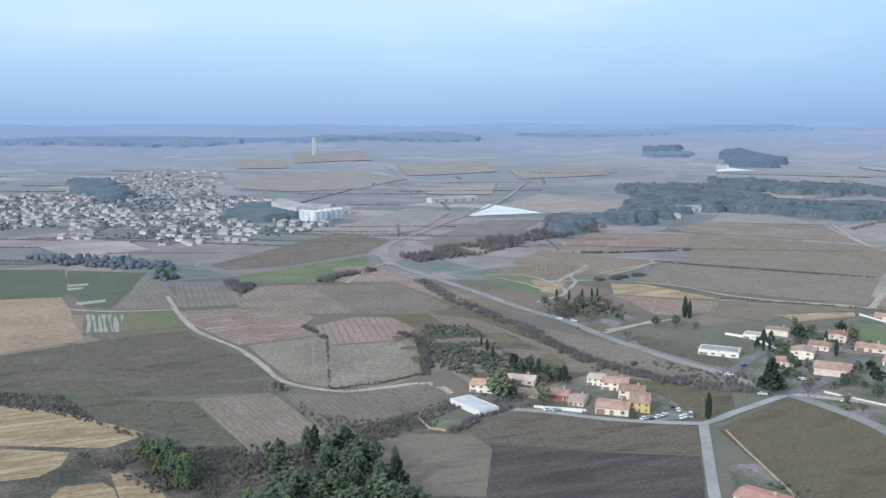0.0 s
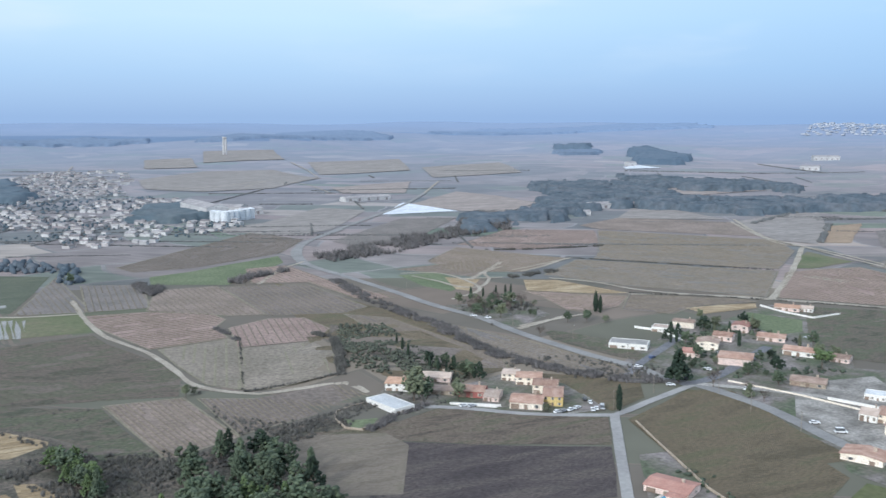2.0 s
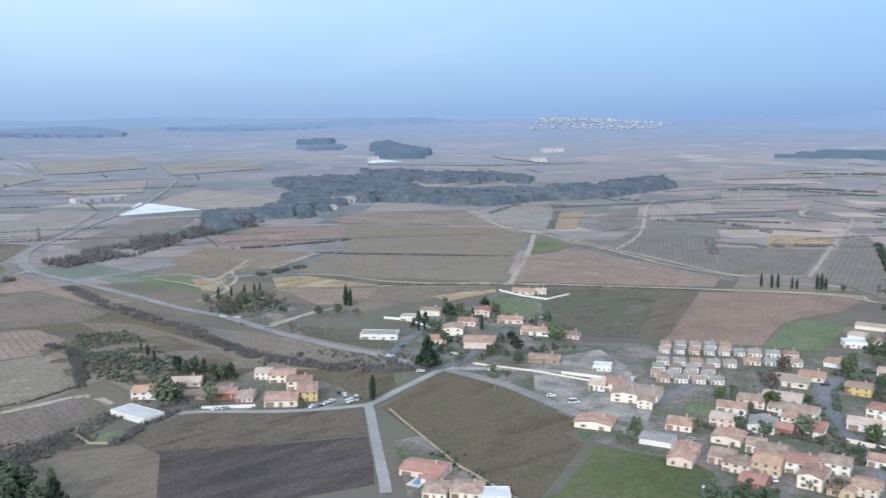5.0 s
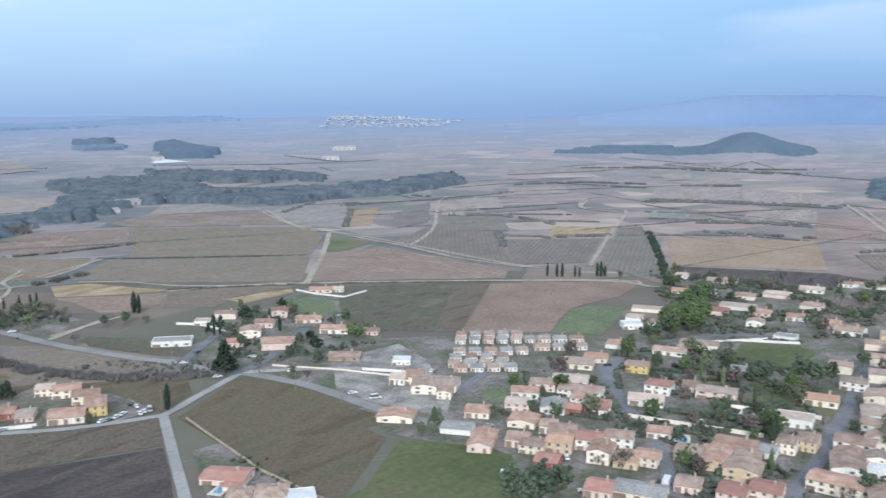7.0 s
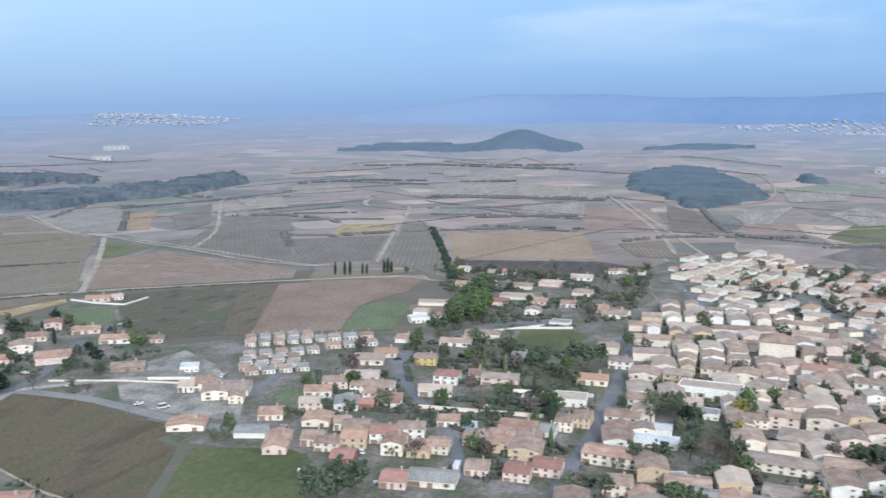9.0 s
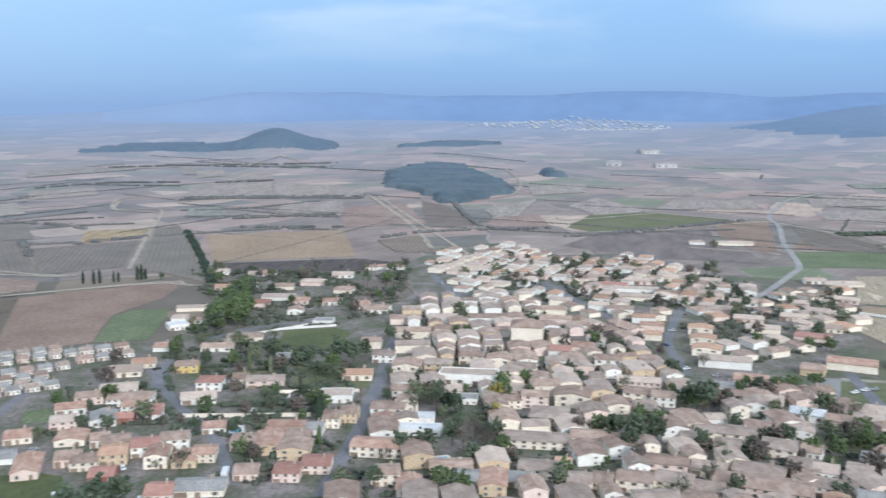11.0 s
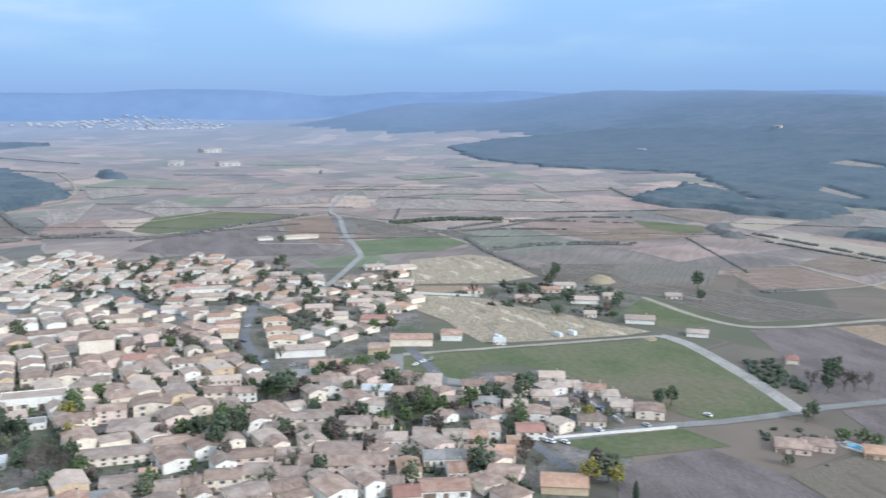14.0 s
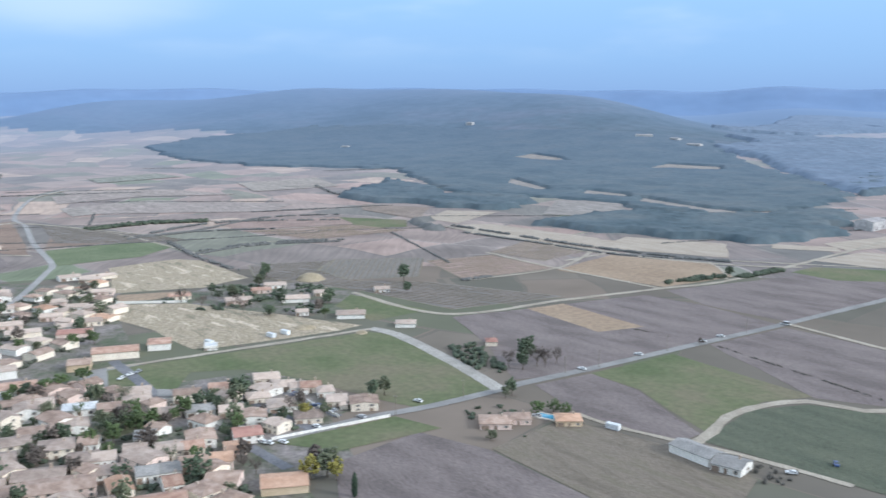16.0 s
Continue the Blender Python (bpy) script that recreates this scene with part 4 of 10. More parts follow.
# glades in the forest
CLEARINGS = [
    [(1481.4, -1364.4), (1396.0, -1359.5), (1337.6, -1384.7), (1385.9, -1416.4), (1489.9, -1431.7)],
    [(1147.9, -1408.9), (1101.9, -1453.4), (1040.0, -1501.6), (1078.3, -1545.9), (1168.6, -1502.9)],
    [(906.2, -982.0), (880.9, -1002.3), (835.3, -998.5), (880.0, -1043.9), (954.6, -1045.4)],
    [(796.8, -977.0), (669.9, -953.8), (598.5, -965.0), (617.6, -994.3), (696.0, -989.3), (825.9, -1023.5)],
    [(779.9, -780.3), (735.2, -811.8), (713.9, -858.1), (796.7, -942.6), (853.4, -937.6), (884.5, -908.6)],
    [(1114.9, -1026.6), (983.6, -977.3), (1020.5, -1019.2), (1178.4, -1090.4)],
]
for glade in CLEARINGS:
    field("loam", glade)

# roads, tracks and streets
road("asphalt", 7, [(669.7, 1437.1), (554.6, 1259.7), (476.2, 1157.7), (370.2, 1023.5), (319.9, 957.9), (280.7, 899.4), (257.5, 836.2), (247.8, 774.0), (256.0, 707.8), (266.3, 624.4), (271.7, 567.0), (281.3, 519.2), (283.0, 465.8), (290.4, 408.0), (298.5, 375.5), (296.7, 351.8), (304.4, 337.1), (307.8, 297.0), (300.5, 248.6), (298.1, 215.9), (298.1, 187.9)])
road("asphalt", 5, [(364.5, 1007.7), (285.7, 911.3), (254.6, 845.2), (243.0, 775.8)])
road("track", 4, [(818.6, 1689.6), (669.7, 1437.1)])
road("lane", 4.3, [(165.1, 366.6), (182.6, 356.3), (205.3, 336.1), (225.8, 323.7), (239.7, 316.9), (262.2, 324.8), (301.8, 338.0)])
road("lane", 4.3, [(239.7, 316.9), (220.8, 288.5), (195.4, 250.3), (185.5, 235.7)])
road("track", 3.5, [(46.4, 694.4), (48.2, 630.3), (55.0, 571.2), (71.6, 520.0), (78.2, 483.5), (82.8, 444.2), (95.7, 425.9), (107.3, 416.4), (126.4, 413.9), (147.2, 407.2), (152.9, 391.5)])
road("track", 3.5, [(-21.3, 670.0), (7.5, 651.3), (47.5, 644.3)])
road("track", 3, [(303.2, 699.2), (333.1, 685.1), (336.5, 636.1), (325.9, 602.3), (291.6, 580.7)])
road("track", 4, [(342.4, 647.4), (408.8, 714.4)])
road("track", 4, [(398.8, 663.7), (425.3, 675.5), (475.0, 707.3)])
road("track", 4, [(287.4, 479.7), (319.7, 492.6)])
road("track", 4, [(828.0, 871.1), (761.4, 758.6), (729.0, 691.6), (734.0, 654.5), (703.0, 531.6), (664.3, 399.9), (669.6, 370.3)])
road("track", 5, [(727.2, 663.2), (599.2, 556.3), (500.4, 481.4)])
road("track", 3.5, [(418.6, 541.2), (463.4, 517.0), (500.4, 481.4), (545.3, 428.4), (645.8, 293.6), (637.7, 267.5), (637.2, 254.3)])
road("track", 4, [(704.3, 536.0), (823.3, 595.1), (1058.4, 755.6), (1135.9, 795.4)])
road("track", 4, [(694.3, 338.9), (903.5, 416.5), (1089.6, 482.9), (1116.8, 512.4), (1115.0, 560.0), (1226.4, 607.4), (1270.7, 592.8)])
road("track", 3, [(602.1, 537.1), (609.7, 507.5)])
road("track", 3, [(396.9, 672.3), (479.9, 707.8)])
road("lane", 5.5, [(607.2, -128.1), (656.8, -156.8), (741.0, -197.0), (783.9, -212.7), (906.4, -229.5), (1044.4, -255.9), (1130.0, -265.1), (1330.5, -335.3), (1438.0, -406.9)])
road("track", 5, [(1153.6, -131.9), (1083.9, -227.2), (1060.3, -263.0), (982.6, -301.2), (923.6, -325.5), (878.4, -350.1)])
road("track", 4, [(956.3, -14.2), (998.8, -115.2), (1100.9, -237.6)])
road("track", 4, [(871.1, -134.7), (847.1, -196.2), (832.7, -209.1)])
road("track", 4, [(1326.1, 252.1), (984.1, 133.0), (803.3, 68.5)])
road("track", 3, [(955.5, 206.1), (988.8, 133.6), (996.9, 97.5)])
road("track", 4, [(1244.9, 137.2), (1361.5, 57.5), (1618.9, 53.8), (1879.1, 91.7)])
road("asphalt", 6, [(302.4, -169.2), (301.6, -187.2), (301.4, -212.3), (296.5, -245.6), (295.9, -284.2), (296.7, -297.7), (293.4, -345.9), (289.7, -435.5), (286.4, -510.6), (283.4, -639.3)])
road("gravel", 8, [(433.3, -301.0), (412.7, -305.4), (353.7, -297.1), (295.9, -284.2)])
road("track", 4, [(444.9, -147.8), (439.0, -210.3), (432.1, -300.3)])
road("track", 5, [(529.5, -350.2), (435.7, -361.5), (419.3, -453.1), (403.9, -537.1), (391.7, -610.0), (407.7, -806.9), (420.4, -916.8)])
road("track", 4, [(515.7, -440.9), (510.1, -535.4), (548.7, -617.1)])
road("track", 4, [(606.5, -541.5), (510.1, -535.4), (401.3, -537.1)])
road("track", 4, [(773.6, -635.1), (620.2, -618.2), (531.4, -624.3), (444.9, -678.8), (339.8, -753.6)])
road("track", 4, [(287.3, -511.9), (215.0, -500.9)])
road("track", 5, [(195.6, -299.1), (199.3, -316.2), (206.3, -337.8), (205.9, -362.9), (196.5, -384.3), (173.8, -392.0), (166.1, -401.9)])
road("track", 3.5, [(249.2, -288.2), (227.9, -289.2), (194.5, -298.5), (168.4, -305.4), (134.7, -309.6)])
road("track", 3, [(450.1, -658.1), (418.8, -633.8), (395.7, -604.8)])
road("track", 3, [(770.6, -364.0), (782.8, -417.0), (752.1, -481.9)])
road("street", 6, [(280.0, 72.0), (297.0, 72.5), (341.0, 73.0), (386.0, 75.5), (424.0, 78.0), (453.0, 81.0), (500.0, 85.0)])
road("street", 5, [(442.6, 213.3), (405.2, 185.9), (371.6, 163.2), (342.0, 137.7), (315.4, 120.5), (285.4, 106.1)])
road("street", 5, [(599.3, -91.5), (527.3, -74.7), (487.5, -71.2), (442.2, -74.2)])
road("street", 6, [(705.7, 89.5), (660.3, 75.0), (630.1, 63.2), (590.0, 50.0)])
road("street", 5, [(625.9, 64.8), (637.7, 33.3), (654.0, 1.2), (663.8, -9.1)])
road("street", 5, [(675.0, 40.3), (661.4, -27.9)])
road("street", 6, [(680.3, 1.5), (659.5, -9.1), (620.5, -20.8), (594.8, -33.3), (560.0, -45.0)])
road("street", 5, [(837.0, -87.1), (743.9, -116.3)])
road("street", 4, [(485.0, 189.7), (522.0, 164.0), (534.8, 130.6)])
road("street", 5, [(375.6, -181.0), (299.9, -186.1)])
road("street", 4, [(372.1, -200.0), (310.1, -203.4)])
road("street", 5, [(302.6, -156.8), (272.6, -158.2)])
road("street", 6, [(456.7, -154.7), (388.6, -150.2), (410.0, -136.4)])
road("street", 5, [(389.1, 180.1), (417.1, 190.5), (440.4, 195.0)])
road("street", 5, [(337.2, 231.4), (401.7, 243.8)])
road("gravel", 5, [(305.8, 338.7), (342.2, 298.0), (356.7, 258.6)])
road("street", 5, [(284.4, 365.8), (304.1, 381.1), (367.7, 421.5)])
road("street", 6, [(297.0, 341.6), (322.3, 343.7), (392.5, 378.1)])
road("track", 4, [(335.1, 653.9), (371.0, 645.2)])
road("track", 3, [(292.0, 486.3), (348.0, 497.7)])
road("track", 3, [(422.8, 1703.4), (517.8, 1844.5), (542.5, 1691.9), (519.0, 1491.7)])
road("track", 3, [(722.5, 2402.3), (694.7, 2165.9), (641.4, 1918.8)])
road("track", 3, [(192.0, 2597.3), (149.0, 2189.4), (103.6, 2030.4)])
road("track", 3, [(295.3, 1706.7), (398.7, 1740.5), (529.8, 1886.9)])
road("asphalt", 4, [(491.3, 1384.8), (508.9, 1305.6)])

road("track", 4.5, [(848.9, 886.4), (756.3, 744.4), (732.3, 666.1), (711.0, 596.8), (694.2, 531.8), (667.4, 461.7), (658.0, 385.8), (663.9, 367.4)])
road("track", 4, [(403.0, 626.1), (425.3, 594.0), (439.6, 545.6), (497.0, 479.0), (543.5, 428.5), (597.1, 359.9), (639.7, 294.6), (642.8, 282.0), (635.5, 260.7)])
road("track", 5, [(1206.8, 595.7), (1109.9, 557.6), (1091.7, 522.2), (1081.0, 479.3)])
road("track", 9, [(1798.4, 883.1), (1876.7, 781.0)])
road("track", 5, [(2292.3, 690.3), (1968.8, 510.4)])
road("track", 5, [(2292.3, 690.3), (1905.8, 660.9)])
road("track", 5, [(767.1, -620.4), (661.9, -618.9), (558.3, -631.1), (495.9, -635.9), (428.7, -663.5), (388.1, -699.0)])
road("track", 6, [(1341.5, -340.5), (1393.1, -377.1), (1431.3, -412.1)])
road("track", 3, [(1057.1, -262.2), (1015.4, -286.5), (945.6, -306.3), (911.1, -318.0), (812.1, -326.2), (747.3, -331.7)])
road("track", 4, [(530.9, -566.3), (536.8, -637.9)])
road("track", 5, [(1089.5, 701.0), (1135.0, 657.5), (1167.0, 626.8)])
road("track", 5, [(1345.9, 272.3), (1112.7, 189.2), (973.8, 143.4), (836.7, 106.7)])
road("track", 4, [(975.2, -60.7), (992.2, -127.7), (1036.6, -182.4), (1086.7, -260.8)])
road("track", 4, [(1095.2, -10.0), (1069.5, -26.4), (1151.0, -132.5)])

road("track", 3, [(182.9, 701.2), (217.3, 758.9), (248.9, 794.5)])
road("track", 3, [(306.5, 683.3), (315.7, 649.2), (318.4, 624.8), (332.4, 614.5), (356.5, 642.2), (368.6, 672.0), (396.4, 692.6)])
road("track", 3, [(289.0, 479.1), (313.7, 489.7), (340.1, 501.0)])
road("track", 3, [(594.9, 538.5), (604.0, 504.1)])

# ---- things: materials ----
WALLS = {
    "cream": material("cream_render", [(0.78, 0.69, 0.58), (0.88, 0.80, 0.69)], 0.25, 3.0, 0.9, vary=0.12),
    "white": material("white_render", [(0.76, 0.74, 0.70), (0.86, 0.84, 0.80)], 0.25, 3.0, 0.85, vary=0.08),
    "pink": material("pink_render", [(0.70, 0.55, 0.49), (0.80, 0.66, 0.60)], 0.25, 3.0, 0.9, vary=0.10),
    "ochre": material("ochre_render", [(0.58, 0.45, 0.31), (0.68, 0.55, 0.40)], 0.25, 3.0, 0.9, vary=0.12),
    "yellow": material("yellow_render", [(0.62, 0.46, 0.17), (0.70, 0.54, 0.24)], 0.25, 3.0, 0.9, vary=0.08),
    "red": material("red_render", [(0.30, 0.11, 0.10), (0.38, 0.15, 0.13)], 0.25, 3.0, 0.9, vary=0.08),
    "stone": material("old_stone_wall", [(0.34, 0.28, 0.22), (0.46, 0.39, 0.31)], 0.5, 3.0, 0.95, 0.05, 3.0, vary=0.15),
}


def tile_material(name, colours):
    """Clay roof tiles in courses, with weathering."""
    mat = material(name, colours, 0.3, 2.5, 0.85, vary=0.24, grain_by=0.45)
    t = mat.node_tree
    p = t.nodes["Principled BSDF"]
    where = t.nodes.new("ShaderNodeTexCoord")
    wave = t.nodes.new("ShaderNodeTexWave")
    wave.inputs["Scale"].default_value, wave.inputs["Distortion"].default_value = 1.3, 0.6
    t.links.new(where.outputs["Object"], wave.inputs["Vector"])
    b = t.nodes.new("ShaderNodeBump")
    b.inputs["Strength"].default_value, b.inputs["Distance"].default_value = 0.5, 0.06
    t.links.new(wave.outputs["Color"], b.inputs["Height"])
    t.links.new(b.outputs[0], p.inputs["Normal"])
    return mat


TILES = {
    "taupe": tile_material("grey_brown_clay_tiles", [(0.285, 0.222, 0.188), (0.35, 0.28, 0.24), (0.42, 0.345, 0.30)]),
    "brown": tile_material("weathered_clay_tiles", [(0.28, 0.20, 0.16), (0.36, 0.265, 0.215), (0.43, 0.33, 0.275)]),
    "orange": tile_material("orange_clay_tiles", [(0.42, 0.26, 0.18), (0.52, 0.345, 0.25)]),
    "pale": tile_material("pale_clay_tiles", [(0.44, 0.35, 0.295), (0.55, 0.455, 0.39)]),
    "terracotta": tile_material("worn_terracotta_tiles", [(0.32, 0.195, 0.15), (0.40, 0.26, 0.20), (0.47, 0.33, 0.265)]),
    "red": tile_material("red_clay_tiles", [(0.36, 0.19, 0.155), (0.43, 0.25, 0.205)]),
    "sheet": material("pale_roof_sheet", [(0.52, 0.54, 0.56), (0.66, 0.67, 0.68)], 0.2, 2.0, 0.5, vary=0.1),
    "grey": material("grey_roof_sheet", [(0.24, 0.235, 0.23), (0.33, 0.32, 0.31)], 0.2, 2.0, 0.7, vary=0.12),
}
PANE = material("window_glass", [(0.09, 0.095, 0.10), (0.14, 0.15, 0.16)], 0.5, 3.0, 0.12, gloss=0.5)
SHUTTER = material("painted_shutters", [(0.46, 0.40, 0.34), (0.58, 0.52, 0.45)], 0.3, 3.0, 0.7, vary=0.35)
DOORWOOD = material("brown_door", [(0.22, 0.16, 0.12), (0.32, 0.25, 0.20)], 1.0, 6.0, 0.6, vary=0.2)
BRICK = material("chimney_render", [(0.40, 0.32, 0.26), (0.50, 0.42, 0.35)], 0.5, 4.0, 0.9, vary=0.1)
BARK = material("grey_bark", [(0.10, 0.08, 0.065), (0.17, 0.14, 0.115)], 0.8, 5.0, 0.95)
LEAF = {
    "pine": material("pine_needles", [(0.060, 0.085, 0.055), (0.095, 0.12, 0.075)], 0.3, 1.2, 0.8, vary=0.3),
    "cypress": material("cypress_foliage", [(0.018, 0.032, 0.022), (0.036, 0.055, 0.034)], 0.3, 1.2, 0.8, vary=0.25),
    "olive": material("grey_green_leaves", [(0.10, 0.118, 0.075), (0.15, 0.165, 0.105)], 0.3, 1.2, 0.8, vary=0.3),
    "lush": material("fresh_green_leaves", [(0.068, 0.100, 0.042), (0.102, 0.140, 0.060)], 0.3, 1.2, 0.8, vary=0.3),
    "bare": material("bare_winter_twigs", [(0.10, 0.085, 0.075), (0.155, 0.13, 0.115)], 0.3, 1.2, 0.95, vary=0.25),
    "yellow": material("yellowing_leaves", [(0.20, 0.18, 0.045), (0.27, 0.24, 0.07)], 0.3, 1.2, 0.8, vary=0.2),
}
BRUSH = {
    "maquis": material("grey_green_maquis", [(0.068, 0.078, 0.062), (0.108, 0.118, 0.090)], 0.05, 0.8, 0.95, vary=0.35, island=True),
    # leaf colour replaced by blue haze, paler still with distance
    "haze": material("pale_blue_far_wood", [(0.13, 0.175, 0.24), (0.16, 0.205, 0.275)], 0.012, 0.06, 0.95, grain_by=0.5, haze_ranges=((2800, 4600, 0.8, (0.21, 0.29, 0.43)),)),
    "scrub": material("grey_green_scrub", [(0.088, 0.088, 0.080), (0.145, 0.138, 0.128)], 0.05, 0.8, 0.95, vary=0.35, island=True),
    "bare": material("bare_riverside_trees", [(0.122, 0.116, 0.116), (0.175, 0.165, 0.163)], 0.02, 0.4, 0.95, vary=0.3, island=True),
    "pine": material("dark_pine_scrub", [(0.060, 0.080, 0.060), (0.094, 0.114, 0.080)], 0.05, 0.8, 0.9, vary=0.35, island=True),
    # haze painted into the wood's colour, bluer with distance
    "far": material("distant_bluish_wood", [(0.066, 0.096, 0.115), (0.092, 0.122, 0.14), (0.115, 0.138, 0.15)], 0.012, 0.11, 0.95, grain_by=0.45, haze_ranges=((1100, 2600, 0.6, (0.115, 0.165, 0.235)),)),
    # valley trees coloured blue-grey to carry the haze
    "valley": material("grey_green_valley_wood", [(0.072, 0.096, 0.120), (0.098, 0.122, 0.145), (0.130, 0.145, 0.165)], 0.03, 0.14, 0.95, grain_by=0.7),
    # lightened grey puts haze into hedgerows and copses on the plain
    "mid": material("hazy_grey_wood", [(0.12, 0.125, 0.125), (0.165, 0.165, 0.16)], 0.01, 0.2, 0.95, vary=0.15, island=True, grain_by=0.4),
    "cypress": LEAF["cypress"],
}


# ---- things: houses ----
def box(bm, x0, x1, y0, y1, z0, z1, index=0):
    v = [bm.verts.new((x, y, z)) for z in (z0, z1) for x, y in ((x0, y0), (x1, y0), (x1, y1), (x0, y1))]
    for f in ((3, 2, 1, 0), (4, 5, 6, 7), (0, 1, 5, 4), (1, 2, 6, 5), (2, 3, 7, 6), (3, 0, 4, 7)):
        bm.faces.new([v[i] for i in f]).material_index = index


def window_mesh(name, w, h):
    """A window in its frame, with a shutter on each side; local y points out of the wall."""
    bm = bmesh.new()
    box(bm, -w / 2, w / 2, -0.02, 0.015, 0, h, 0)
    for s in (-1, 1):
        box(bm, s * w / 2 - (0.5 * w if s < 0 else 0), s * w / 2 + (0.5 * w if s > 0 else 0), 0, 0.06, 0, h, 1)
    box(bm, -w / 2 - 0.08, w / 2 + 0.08, 0, 0.12, -0.1, -0.003, 2)
    mesh = bpy.data.meshes.new(name)
    bm.to_mesh(mesh)
    bm.free()
    for mm in (PANE, SHUTTER, BRICK):
        mesh.materials.append(mm)
    return mesh


WINDOW_TALL, WINDOW_SMALL = window_mesh("window", 0.9, 1.25), window_mesh("window", 0.7, 0.85)


def door_mesh(w, h):
    bm = bmesh.new()
    box(bm, -w / 2, w / 2, 0, 0.05, 0, h)
    box(bm, -w / 2 - 0.1, -w / 2 - 0.002, 0, 0.09, 0, h + 0.1)
    box(bm, w / 2 + 0.002, w / 2 + 0.1, 0, 0.09, 0, h + 0.1)
    box(bm, -w / 2, w / 2, 0, 0.09, h + 0.002, h + 0.1)
    mesh = bpy.data.meshes.new("door")
    bm.to_mesh(mesh)
    bm.free()
    mesh.materials.append(DOORWOOD)
    return mesh


DOOR, GARAGE = door_mesh(1.0, 2.1), door_mesh(2.6, 2.2)


def roof_gable(bm, w, d, z, pitch, over, y0=0.0):
    """Two slopes, ridge along x, with thick eaves."""
    h = (d / 2 + over) * pitch
    xs, ys = (-w / 2 - over * 0.6, w / 2 + over * 0.6), (y0 - d / 2 - over, y0, y0 + d / 2 + over)
    t = 0.22
    prof = [(ys[0], z - over * pitch), (ys[1], z + h - over * pitch), (ys[2], z - over * pitch), (ys[2], z - over * pitch + t), (ys[1], z + h - over * pitch + t), (ys[0], z - over * pitch + t)]
    a, b = ([bm.verts.new((x, y, zz)) for y, zz in prof] for x in xs)
    for i in range(6):
        j = (i + 1) % 6
        bm.faces.new((a[i], a[j], b[j], b[i]))
    for s in (a, b):
        bm.faces.new((s[0], s[1], s[4], s[5]))
        bm.faces.new((s[1], s[2], s[3], s[4]))
    bmesh.ops.recalc_face_normals(bm, faces=bm.faces)


def roof_hip(bm, w, d, z, pitch, over):
    """Four slopes to a short ridge."""
    W, D = w / 2 + over, d / 2 + over
    k = min(W, D)
    h = k * pitch
    t, e = 0.2, z - over * pitch * 0.3
    low = [bm.verts.new((x, y, e)) for x, y in ((-W, -D), (W, -D), (W, D), (-W, D))]
    rim = [bm.verts.new((x, y, e + t)) for x, y in ((-W, -D), (W, -D), (W, D), (-W, D))]
    r1, r2 = (bm.verts.new((-(W - k) - 0.01, 0, e + t + h)), bm.verts.new((W - k + 0.01, 0, e + t + h))) if W >= D else (bm.verts.new((0, -(D - k), e + t + h)), bm.verts.new((0, D - k, e + t + h)))
    bm.faces.new(low[::-1])
    for i in range(4):
        j = (i + 1) % 4
        bm.faces.new((low[i], low[j], rim[j], rim[i]))
    if W >= D:
        for f in ((rim[0], rim[1], r2, r1), (rim[1], rim[2], r2), (rim[2], rim[3], r1, r2), (rim[3], rim[0], r1)):
            bm.faces.new(f)
    else:
        for f in ((rim[0], rim[1], r1), (rim[1], rim[2], r2, r1), (rim[2], rim[3], r2), (rim[3], rim[0], r1, r2)):
            bm.faces.new(f)
    bmesh.ops.recalc_face_normals(bm, faces=bm.faces)


HOUSES = {}


